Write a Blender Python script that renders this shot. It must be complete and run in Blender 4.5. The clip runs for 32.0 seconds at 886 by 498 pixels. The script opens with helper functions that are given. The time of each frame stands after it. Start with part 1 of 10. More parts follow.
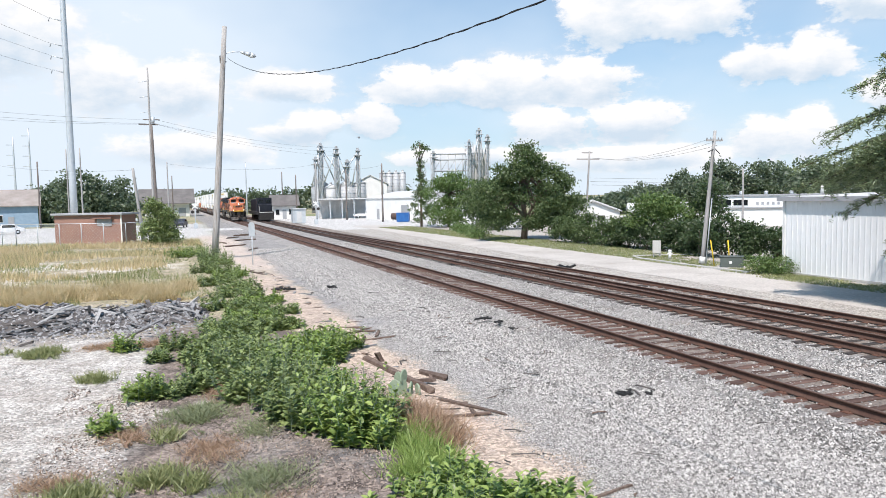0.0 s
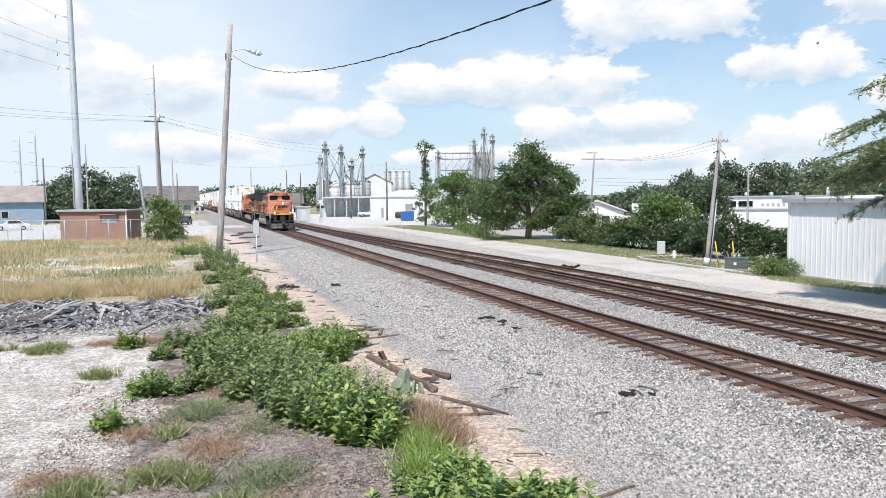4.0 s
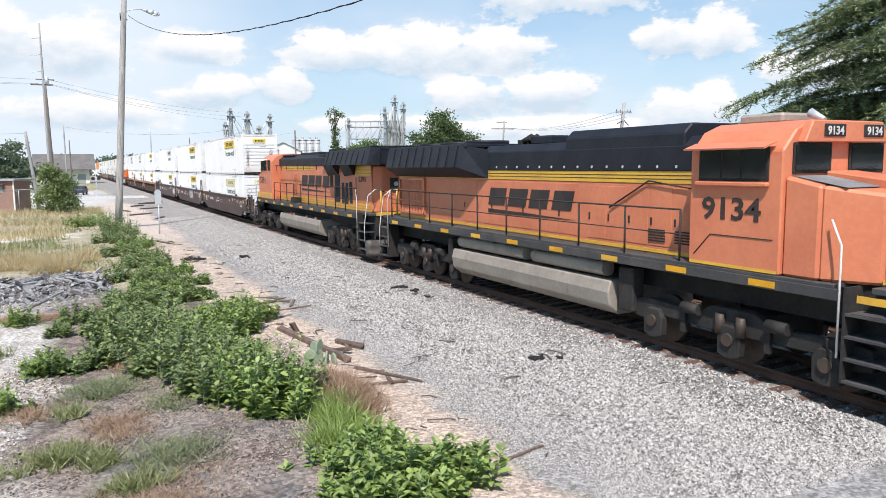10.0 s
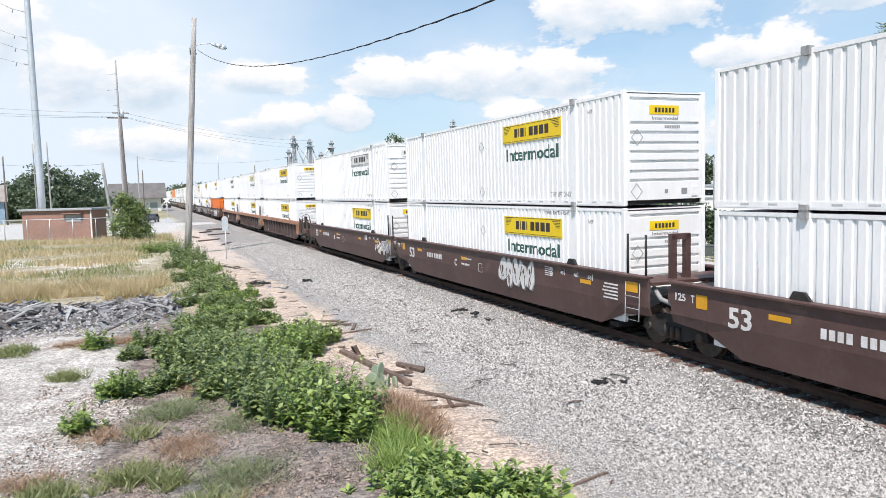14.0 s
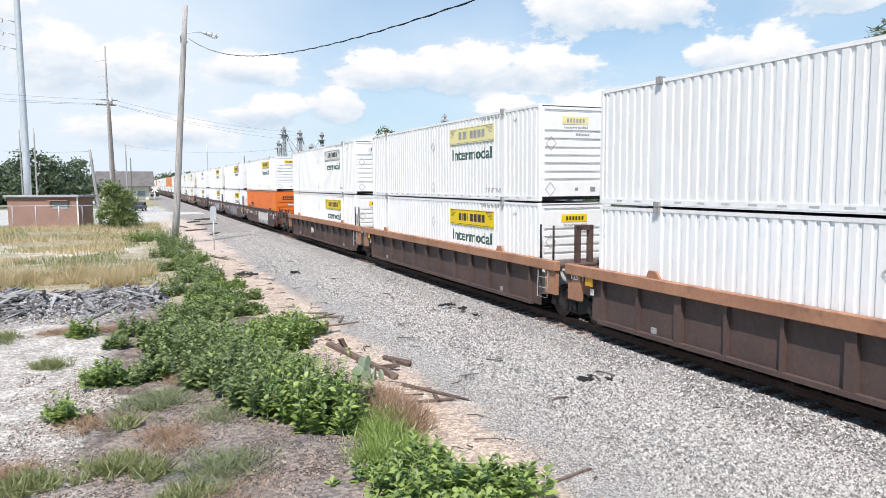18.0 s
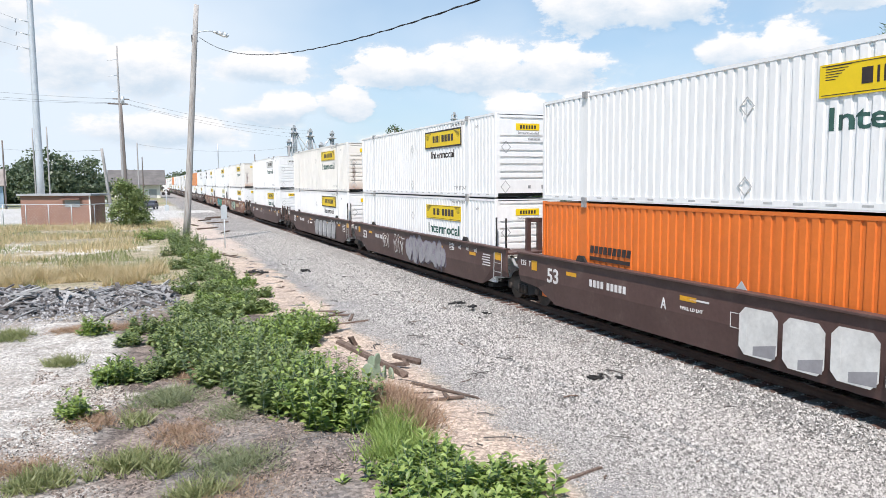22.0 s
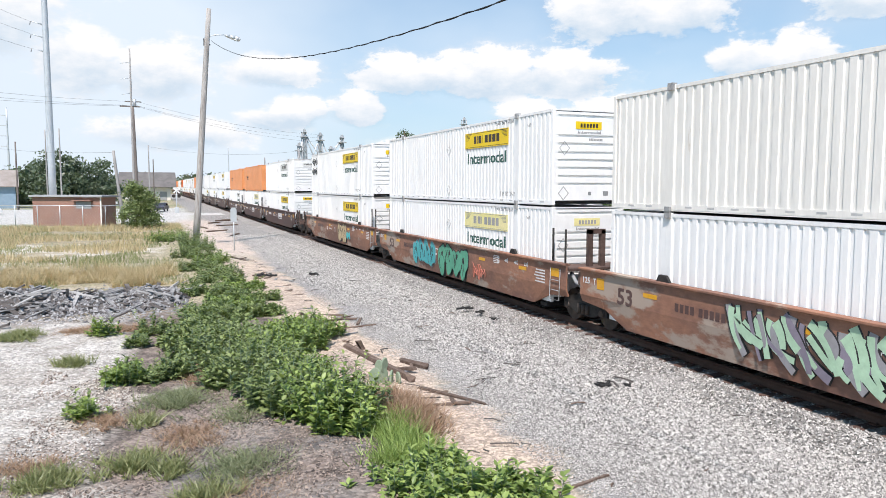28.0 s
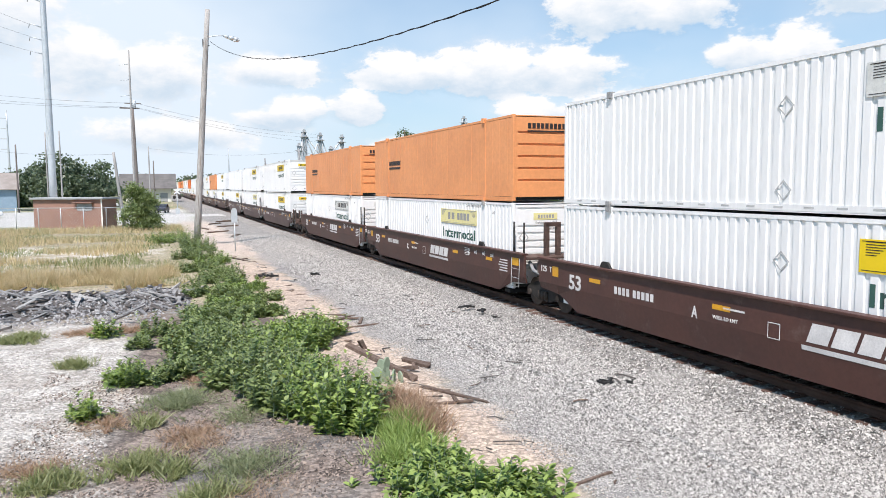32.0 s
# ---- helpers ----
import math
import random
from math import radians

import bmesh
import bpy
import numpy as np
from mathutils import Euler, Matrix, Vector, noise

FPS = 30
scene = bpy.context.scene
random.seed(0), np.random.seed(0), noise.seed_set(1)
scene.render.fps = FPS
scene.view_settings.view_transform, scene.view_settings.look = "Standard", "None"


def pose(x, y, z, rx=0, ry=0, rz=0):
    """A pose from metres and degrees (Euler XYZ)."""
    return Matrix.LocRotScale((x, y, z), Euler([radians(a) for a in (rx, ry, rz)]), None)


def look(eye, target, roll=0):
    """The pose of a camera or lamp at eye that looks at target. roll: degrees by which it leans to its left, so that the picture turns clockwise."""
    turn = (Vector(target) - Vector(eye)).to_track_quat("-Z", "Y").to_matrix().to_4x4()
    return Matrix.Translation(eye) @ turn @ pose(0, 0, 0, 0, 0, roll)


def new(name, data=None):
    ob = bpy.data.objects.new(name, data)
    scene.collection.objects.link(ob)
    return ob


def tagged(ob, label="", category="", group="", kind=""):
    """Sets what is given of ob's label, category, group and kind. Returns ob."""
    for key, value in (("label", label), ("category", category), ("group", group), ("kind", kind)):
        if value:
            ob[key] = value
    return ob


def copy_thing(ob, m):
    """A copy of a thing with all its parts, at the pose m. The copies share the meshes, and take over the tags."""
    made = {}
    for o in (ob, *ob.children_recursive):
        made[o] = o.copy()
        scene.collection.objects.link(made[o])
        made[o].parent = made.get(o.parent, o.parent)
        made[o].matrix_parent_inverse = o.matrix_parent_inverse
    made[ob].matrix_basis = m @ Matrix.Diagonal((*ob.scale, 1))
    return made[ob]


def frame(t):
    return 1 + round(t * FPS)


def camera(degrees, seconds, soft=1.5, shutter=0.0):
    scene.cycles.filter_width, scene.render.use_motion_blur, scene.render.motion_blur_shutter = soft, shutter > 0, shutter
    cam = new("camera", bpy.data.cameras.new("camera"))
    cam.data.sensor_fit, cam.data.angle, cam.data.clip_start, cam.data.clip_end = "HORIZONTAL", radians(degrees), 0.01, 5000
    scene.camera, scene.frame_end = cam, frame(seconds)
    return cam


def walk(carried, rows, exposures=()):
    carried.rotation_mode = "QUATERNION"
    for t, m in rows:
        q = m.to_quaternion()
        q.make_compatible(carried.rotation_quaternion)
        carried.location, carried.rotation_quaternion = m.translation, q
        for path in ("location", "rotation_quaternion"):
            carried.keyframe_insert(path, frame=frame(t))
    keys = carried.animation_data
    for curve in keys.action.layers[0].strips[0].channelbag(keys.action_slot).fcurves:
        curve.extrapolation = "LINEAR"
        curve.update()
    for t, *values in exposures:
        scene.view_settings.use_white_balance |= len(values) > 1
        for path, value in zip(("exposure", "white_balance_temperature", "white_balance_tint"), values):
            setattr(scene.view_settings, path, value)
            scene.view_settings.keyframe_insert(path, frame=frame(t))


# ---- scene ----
FOV = 62.98
EYE_Z = 3.96  # metres over the rail heads
cam = camera(FOV, 32.0, soft=0.75, shutter=0.0)
# a camera held in the hand on one spot: it only turns
walk(cam, [
    (0, pose(0, 0, EYE_Z, 85.89, 1.08, -20.53)),
    (0.5, pose(0, 0, EYE_Z, 85.83, 0.67, -20.33)),
    (1, pose(0, 0, EYE_Z, 85.99, 0.46, -20.19)),
    (1.5, pose(0, 0, EYE_Z, 86.15, 0.57, -20.09)),
    (2, pose(0, 0, EYE_Z, 86.18, 0.45, -20.14)),
    (2.5, pose(0, 0, EYE_Z, 86.16, 0.41, -19.74)),
    (4.5, pose(0, 0, EYE_Z, 85.62, 0.75, -20.44)),
    (5, pose(0, 0, EYE_Z, 85.44, 0.81, -20.77)),
    (5.5, pose(0, 0, EYE_Z, 85.47, 0.92, -21.18)),
    (6, pose(0, 0, EYE_Z, 85.58, 0.96, -21.15)),
    (6.5, pose(0, 0, EYE_Z, 85.79, 0.90, -21.03)),
    (7, pose(0, 0, EYE_Z, 85.87, 1.01, -21.79)),
    (7.5, pose(0, 0, EYE_Z, 85.83, 0.78, -22.72)),
    (8, pose(0, 0, EYE_Z, 85.76, 0.62, -23.72)),
    (8.5, pose(0, 0, EYE_Z, 85.44, 0.65, -24.94)),
    (9, pose(0, 0, EYE_Z, 84.23, 0.91, -26.10)),
    (9.5, pose(0, 0, EYE_Z, 84.04, 0.75, -26.27)),
    (10, pose(0, 0, EYE_Z, 83.32, 0.58, -27.16)),
    (10.5, pose(0, 0, EYE_Z, 83.78, 0.95, -27.22)),
    (11, pose(0, 0, EYE_Z, 83.89, 1.80, -26.46)),
    (11.5, pose(0, 0, EYE_Z, 83.77, 1.71, -25.37)),
    (12, pose(0, 0, EYE_Z, 84.11, 1.36, -25.30)),
    (12.5, pose(0, 0, EYE_Z, 84.33, 1.63, -25.41)),
    (13, pose(0, 0, EYE_Z, 84.32, 1.63, -23.53)),
    (13.5, pose(0, 0, EYE_Z, 85.26, 1.32, -22.49)),
    (14, pose(0, 0, EYE_Z, 85.22, 1.56, -22.51)),
    (14.5, pose(0, 0, EYE_Z, 85.35, 1.64, -21.96)),
    (16.5, pose(0, 0, EYE_Z, 85.05, 0.54, -22.40)),
    (17, pose(0, 0, EYE_Z, 85.07, 0.18, -22.48)),
    (17.5, pose(0, 0, EYE_Z, 84.83, 0.67, -23.34)),
    (18, pose(0, 0, EYE_Z, 84.77, 0.39, -23.30)),
    (18.5, pose(0, 0, EYE_Z, 84.91, 0.65, -23.24)),
    (19, pose(0, 0, EYE_Z, 84.80, 0.76, -22.90)),
    (19.5, pose(0, 0, EYE_Z, 84.71, 0.59, -22.66)),
    (20, pose(0, 0, EYE_Z, 84.56, 0.33, -22.71)),
    (20.5, pose(0, 0, EYE_Z, 84.65, 0.28, -22.71)),
    (21, pose(0, 0, EYE_Z, 84.63, 0.42, -22.61)),
    (21.5, pose(0, 0, EYE_Z, 84.67, 0.38, -22.51)),
    (22, pose(0, 0, EYE_Z, 84.64, 0.45, -22.52)),
    (22.5, pose(0, 0, EYE_Z, 84.52, 0.48, -22.43)),
    (23, pose(0, 0, EYE_Z, 84.47, 0.51, -22.27)),
    (23.5, pose(0, 0, EYE_Z, 84.85, 0.55, -22.21)),
    (24, pose(0, 0, EYE_Z, 84.96, 0.61, -22.07)),
    (24.5, pose(0, 0, EYE_Z, 84.94, 0.39, -21.84)),
    (26.5, pose(0, 0, EYE_Z, 84.56, 0.54, -21.81)),
    (27, pose(0, 0, EYE_Z, 84.81, 0.52, -21.75)),
    (27.5, pose(0, 0, EYE_Z, 84.95, 0.19, -21.84)),
    (28, pose(0, 0, EYE_Z, 85.03, -0.08, -21.80)),
    (28.5, pose(0, 0, EYE_Z, 85.13, 0.16, -21.95)),
    (29, pose(0, 0, EYE_Z, 84.77, 0.21, -21.93)),
    (29.5, pose(0, 0, EYE_Z, 84.92, 0.17, -21.87)),
    (30, pose(0, 0, EYE_Z, 85.00, 0.48, -21.85)),
    (30.5, pose(0, 0, EYE_Z, 84.89, 0.41, -21.84)),
    (31, pose(0, 0, EYE_Z, 84.91, 0.48, -21.59)),
    (31.5, pose(0, 0, EYE_Z, 84.79, 0.44, -21.67)),
    (32, pose(0, 0, EYE_Z, 84.93, 0.47, -21.77)),
])

# ---- light ----
SUN_FROM = Vector((-0.37, -0.54, 1.0)).normalized()
sun_data = bpy.data.lights.new("sun", "SUN")
sun_data.energy, sun_data.angle, sun_data.color = 5.2, radians(0.55), (1.0, 0.91, 0.868)
sun = new("sun", sun_data)
sun.matrix_basis = look((0, 0, 60), Vector((0, 0, 60)) - SUN_FROM)
scene.view_settings.exposure = 0.22


def make_sky():
    """A summer sky with cumulus heaps: a Nishita sky with clouds laid over it by direction."""
    w = bpy.data.worlds.new("sky")
    scene.world = w
    w.use_nodes = True
    nt = w.node_tree
    N, L = nt.nodes, nt.links
    N.clear()

    def node(kind, **kw):
        n = N.new(kind)
        for k, v in kw.items():
            if k == "operation":
                n.operation = v
        return n

    def math_(op, a, b=None, c=None, clamp=False):
        n = N.new("ShaderNodeMath")
        n.operation, n.use_clamp = op, clamp
        for i, v in enumerate((a, b, c)):
            if v is None:
                continue
            if isinstance(v, (int, float)):
                n.inputs[i].default_value = v
            else:
                L.new(v, n.inputs[i])
        return n.outputs[0]

    sky = N.new("ShaderNodeTexSky")
    sky.sky_type, sky.sun_disc = "NISHITA", False
    sky.sun_elevation = math.asin(SUN_FROM.z)
    sky.sun_rotation = math.atan2(SUN_FROM.x, SUN_FROM.y)
    sky.air_density, sky.dust_density, sky.ozone_density = 1.0, 1.2, 2.0
    tc = N.new("ShaderNodeTexCoord")
    sep = N.new("ShaderNodeSeparateXYZ")
    L.new(tc.outputs["Generated"], sep.inputs[0])
    dx, dy, dz = sep.outputs
    az = math_("ARCTAN2", dx, dy)
    el = math_("ARCSINE", dz)
    azel = N.new("ShaderNodeCombineXYZ")
    L.new(az, azel.inputs[0])
    L.new(el, azel.inputs[1])
    # ragged edges
    puff = N.new("ShaderNodeTexNoise")
    puff.inputs["Scale"].default_value, puff.inputs["Detail"].default_value = 22.0, 10.0
    puff.inputs["Roughness"].default_value = 0.62
    stretch = N.new("ShaderNodeVectorMath")
    stretch.operation = "MULTIPLY"
    stretch.inputs[1].default_value = (0.8, 1.35, 1.0)
    L.new(azel.outputs[0], stretch.inputs[0])
    L.new(stretch.outputs[0], puff.inputs["Vector"])
    big = N.new("ShaderNodeTexNoise")
    big.inputs["Scale"].default_value, big.inputs["Detail"].default_value = 3.0, 4.0
    L.new(stretch.outputs[0], big.inputs["Vector"])
    # the heaps: azimuth, elevation, half width, half height (degrees)
    heaps = [(33.7, 13.1, 3.9, 2.6), (39.5, 12.9, 4.2, 2.4), (36.5, 16.5, 6.0, 2.6), (18.4, 8.4, 4.4, 1.7), (25.0, 8.6, 4.8, 2.2), (31.6, 8.4, 4.0, 1.9), (44.0, 9.1, 2.7, 1.6), (47.5, 9.1, 2.6, 1.9), (29.0, 5.1, 3.9, 1.6), (35.4, 5.3, 3.9, 1.7),
             (44.3, 3.8, 2.1, 1.6), (47.4, 4.0, 1.9, 2.0), (51.5, 12.6, 3.9, 1.6), (56, 15.0, 5.0, 2.4), (10.4, 5.8, 2.7, 1.2), (15.3, 6.0, 2.6, 1.6), (22.3, 3.0, 6.6, 1.0), (35.3, 2.7, 6.4, 1.0), (-4.4, 8.6, 2.9, 2.4), (0.6, 8.2, 3.4, 2.2), (9.1, 5.0, 3.1, 1.0), (1.5, 3.8, 5.7, 1.3),
             (9.0, 8.6, 3.6, 1.3), (54, 6.2, 4, 2.0), (-12, 12, 7, 4), (75, 12, 12, 5), (130, 10, 14, 4), (-165, 14, 14, 4), (-110, 12, 14, 4), (-55, 14, 12, 5)]
    top, lit = None, None
    for a, e, wa, we in heaps:
        sub = N.new("ShaderNodeVectorMath")
        sub.operation = "SUBTRACT"
        L.new(azel.outputs[0], sub.inputs[0])
        sub.inputs[1].default_value = (radians(a), radians(e), 0)
        mul = N.new("ShaderNodeVectorMath")
        mul.operation = "MULTIPLY"
        L.new(sub.outputs[0], mul.inputs[0])
        mul.inputs[1].default_value = (0.78 / radians(wa), 0.80 / radians(we), 0)
        ln = N.new("ShaderNodeVectorMath")
        ln.operation = "LENGTH"
        L.new(mul.outputs[0], ln.inputs[0])
        d = math_("SUBTRACT", 1.0, ln.outputs["Value"])
        sy = N.new("ShaderNodeSeparateXYZ")
        L.new(mul.outputs[0], sy.inputs[0])
        # height inside the heap, where the heap is the strongest
        h = math_("MULTIPLY", sy.outputs[1], math_("MULTIPLY", d, 2.0, clamp=True))
        top = d if top is None else math_("MAXIMUM", top, d)
        lit = h if lit is None else math_("ADD", lit, h)
    edge = math_("ADD", top, math_("MULTIPLY", math_("SUBTRACT", puff.outputs["Fac"], 0.5), 1.5))
    edge = math_("ADD", edge, math_("MULTIPLY", math_("SUBTRACT", big.outputs["Fac"], 0.5), 0.6))
    mask = N.new("ShaderNodeMapRange")
    mask.interpolation_type = "SMOOTHSTEP"
    L.new(edge, mask.inputs[0])
    mask.inputs[1].default_value, mask.inputs[2].default_value = 0.0, 0.36
    # thin veil over the whole sky, thicker towards the horizon
    veil = N.new("ShaderNodeMapRange")
    L.new(el, veil.inputs[0])
    veil.inputs[1].default_value, veil.inputs[2].default_value = 0.0, radians(22)
    veil.inputs[3].default_value, veil.inputs[4].default_value = 0.72, 0.0
    wisps = N.new("ShaderNodeMapRange")
    L.new(big.outputs["Fac"], wisps.inputs[0])
    wisps.inputs[1].default_value, wisps.inputs[2].default_value = 0.35, 0.75
    wisps.inputs[3].default_value, wisps.inputs[4].default_value = 0.04, 0.46
    # a milky sheet on the far left of the view
    milk = N.new("ShaderNodeMapRange")
    milk.interpolation_type = "SMOOTHSTEP"
    L.new(az, milk.inputs[0])
    milk.inputs[1].default_value, milk.inputs[2].default_value = radians(20), radians(-4)
    milk.inputs[3].default_value, milk.inputs[4].default_value = 0.0, 0.55
    sheet = N.new("ShaderNodeMapRange")
    sheet.interpolation_type = "SMOOTHSTEP"
    L.new(az, sheet.inputs[0])
    sheet.inputs[1].default_value, sheet.inputs[2].default_value = radians(-48), radians(-22)
    height = N.new("ShaderNodeMapRange")
    height.interpolation_type = "SMOOTHSTEP"
    L.new(el, height.inputs[0])
    height.inputs[1].default_value, height.inputs[2].default_value = radians(48), radians(24)
    patch = math_("MULTIPLY", milk.outputs[0], math_("MULTIPLY", sheet.outputs[0], height.outputs[0]))
    # the haze is thinner away from the view over the tracks
    side_a, side_b = N.new("ShaderNodeMapRange"), N.new("ShaderNodeMapRange")
    for sd, lo, hi in ((side_a, -70, -30), (side_b, 120, 80)):
        sd.interpolation_type = "SMOOTHSTEP"
        L.new(az, sd.inputs[0])
        sd.inputs[1].default_value, sd.inputs[2].default_value = radians(lo), radians(hi)
        sd.inputs[3].default_value = 0.30
    haze = math_("MULTIPLY", veil.outputs[0], math_("MULTIPLY", side_a.outputs[0], side_b.outputs[0]))
    thin = N.new("ShaderNodeMapRange")
    thin.interpolation_type = "SMOOTHSTEP"
    L.new(el, thin.inputs[0])
    thin.inputs[1].default_value, thin.inputs[2].default_value = radians(52), radians(20)
    veil_all = math_("ADD", math_("ADD", haze, math_("MULTIPLY", wisps.outputs[0], thin.outputs[0])), patch, clamp=True)
    cover = math_("MAXIMUM", mask.outputs[0], veil_all)
    # tops white, feet grey blue
    shade = math_("ADD", math_("MULTIPLY", lit, 0.85), math_("MULTIPLY", math_("SUBTRACT", puff.outputs["Fac"], 0.5), 1.5))
    tone = N.new("ShaderNodeValToRGB")
    L.new(math_("ADD", shade, 0.55), tone.inputs[0])
    tone.color_ramp.elements[0].position, tone.color_ramp.elements[0].color = 0.10, (0.57, 0.665, 0.77, 1)
    tone.color_ramp.elements[1].position, tone.color_ramp.elements[1].color = 0.80, (0.895, 0.885, 0.895, 1)
    veil_col = N.new("ShaderNodeMix")
    veil_col.data_type = "RGBA"
    L.new(mask.outputs[0], veil_col.inputs[0])
    veil_col.inputs[6].default_value = (0.69, 0.775, 0.875, 1)
    L.new(tone.outputs[0], veil_col.inputs[7])
    blue = N.new("ShaderNodeVectorMath")
    blue.operation = "MULTIPLY"
    L.new(sky.outputs[0], blue.inputs[0])
    blue.inputs[1].default_value = (0.054, 0.105, 0.127)
    mix = N.new("ShaderNodeMix")
    mix.data_type = "RGBA"
    L.new(cover, mix.inputs[0])
    L.new(blue.outputs[0], mix.inputs[6])
    L.new(veil_col.outputs[2], mix.inputs[7])
    bg = N.new("ShaderNodeBackground")
    L.new(mix.outputs[2], bg.inputs[0])
    bg.inputs[1].default_value = 1.0
    out = N.new("ShaderNodeOutputWorld")
    L.new(bg.outputs[0], out.inputs[0])


make_sky()


# ---- materials ----
def mat(name, a, b=None, rough=0.6, metal=0.0, big=1.5, fine=25.0, mix=0.5, grain=0.15, bump=0.2, dist=0.01, stretch=(1, 1, 1), spec=0.4,
        vary=0.0, stain=None, stain_scale=1.0, stain_at=0.6, stain_soft=0.12, fine_detail=5.0):
    """A painted, woody or earthy surface: two colours mixed by a large noise, a fine grain, a relief, and stains of a third colour."""
    m = bpy.data.materials.new(name)
    m.use_nodes = True
    nt = m.node_tree
    N, L = nt.nodes, nt.links
    p = N["Principled BSDF"]
    p.inputs["Roughness"].default_value, p.inputs["Metallic"].default_value = rough, metal
    p.inputs["Specular IOR Level"].default_value = spec
    b = b or tuple(min(1, v * 0.8) for v in a)
    tc = N.new("ShaderNodeTexCoord")
    mp = N.new("ShaderNodeMapping")
    mp.inputs["Scale"].default_value = stretch
    L.new(tc.outputs["Object"], mp.inputs[0])

    def noise_(scale, detail, rgh=0.6):
        n = N.new("ShaderNodeTexNoise")
        n.inputs["Scale"].default_value, n.inputs["Detail"].default_value, n.inputs["Roughness"].default_value = scale, detail, rgh
        L.new(mp.outputs[0], n.inputs["Vector"])
        return n.outputs["Fac"]

    def ranged(v, lo, hi, c=0.0, d=1.0, smooth=True):
        r = N.new("ShaderNodeMapRange")
        r.interpolation_type = "SMOOTHSTEP" if smooth else "LINEAR"
        L.new(v, r.inputs[0])
        for i, x in enumerate((lo, hi, c, d)):
            r.inputs[i + 1].default_value = x
        return r.outputs[0]

    def blend(fac, x, y, kind="MIX"):
        n = N.new("ShaderNodeMix")
        n.data_type, n.blend_type = "RGBA", kind
        for s, v in ((0, fac), (6, x), (7, y)):
            if isinstance(v, tuple):
                n.inputs[s].default_value = (*v, 1)
            elif isinstance(v, (int, float)):
                n.inputs[s].default_value = v
            else:
                L.new(v, n.inputs[s])
        return n.outputs[2]

    col = blend(ranged(noise_(big, 4), 0.5 - 0.3 * mix - 0.05, 0.5 + 0.3 * mix + 0.05), a, b)
    f = noise_(fine, fine_detail, 0.7)
    g = N.new("ShaderNodeMapRange")
    L.new(f, g.inputs[0])
    g.inputs[1].default_value, g.inputs[2].default_value = 0.25, 0.75
    g.inputs[3].default_value, g.inputs[4].default_value = 1 - grain, 1 + grain
    grain_col = N.new("ShaderNodeCombineXYZ")
    for i in range(3):
        L.new(g.outputs[0], grain_col.inputs[i])
    col = blend(1.0, col, grain_col.outputs[0], "MULTIPLY")
    if stain:
        col = blend(ranged(noise_(stain_scale, 6, 0.65), stain_at - stain_soft, stain_at + stain_soft), col, stain)
    if vary:
        oi = N.new("ShaderNodeObjectInfo")
        r = N.new("ShaderNodeMapRange")
        L.new(oi.outputs["Random"], r.inputs[0])
        r.inputs[3].default_value, r.inputs[4].default_value = 1 - vary, 1 + vary
        rc = N.new("ShaderNodeCombineXYZ")
        for i in range(3):
            L.new(r.outputs[0], rc.inputs[i])
        col = blend(1.0, col, rc.outputs[0], "MULTIPLY")
    L.new(col, p.inputs["Base Color"])
    if bump:
        bn = N.new("ShaderNodeBump")
        bn.inputs["Strength"].default_value, bn.inputs["Distance"].default_value = bump, dist
        L.new(f, bn.inputs["Height"])
        L.new(bn.outputs[0], p.inputs["Normal"])
    return m


def leaf_mat(name, a, b, rough=0.45, translucent=0.25, spec=0.45):
    """Leaves: two greens, chosen leaf by leaf, that let some light through."""
    m = bpy.data.materials.new(name)
    m.use_nodes = True
    nt = m.node_tree
    N, L = nt.nodes, nt.links
    p = N["Principled BSDF"]
    p.inputs["Roughness"].default_value = rough
    p.inputs["Specular IOR Level"].default_value = spec
    geo = N.new("ShaderNodeNewGeometry")
    mx = N.new("ShaderNodeMix")
    mx.data_type = "RGBA"
    L.new(geo.outputs["Random Per Island"], mx.inputs[0])
    mx.inputs[6].default_value, mx.inputs[7].default_value = (*a, 1), (*b, 1)
    L.new(mx.outputs[2], p.inputs["Base Color"])
    tr = N.new("ShaderNodeBsdfTranslucent")
    br = N.new("ShaderNodeMix")
    br.data_type, br.blend_type = "RGBA", "MULTIPLY"
    br.inputs[0].default_value = 1.0
    L.new(mx.outputs[2], br.inputs[6])
    br.inputs[7].default_value = (1.15, 1.2, 0.7, 1)
    L.new(br.outputs[2], tr.inputs[0])
    ms = N.new("ShaderNodeMixShader")
    ms.inputs[0].default_value = translucent
    L.new(p.outputs[0], ms.inputs[1])
    L.new(tr.outputs[0], ms.inputs[2])
    L.new(ms.outputs[0], N["Material Output"].inputs[0])
    return m


def glow_mat(name, col, strength):
    m = bpy.data.materials.new(name)
    m.use_nodes = True
    p = m.node_tree.nodes["Principled BSDF"]
    p.inputs["Base Color"].default_value = (*col, 1)
    p.inputs["Emission Color"].default_value = (*col, 1)
    p.inputs["Emission Strength"].default_value = strength
    return m


def glass_mat(name, col, rough=0.08):
    """Dark glazing seen from outside in daylight: a tinted pane with a mirror gloss."""
    m = bpy.data.materials.new(name)
    m.use_nodes = True
    p = m.node_tree.nodes["Principled BSDF"]
    p.inputs["Base Color"].default_value = (*col, 1)
    p.inputs["Roughness"].default_value = rough
    p.inputs["Specular IOR Level"].default_value = 0.7
    return m


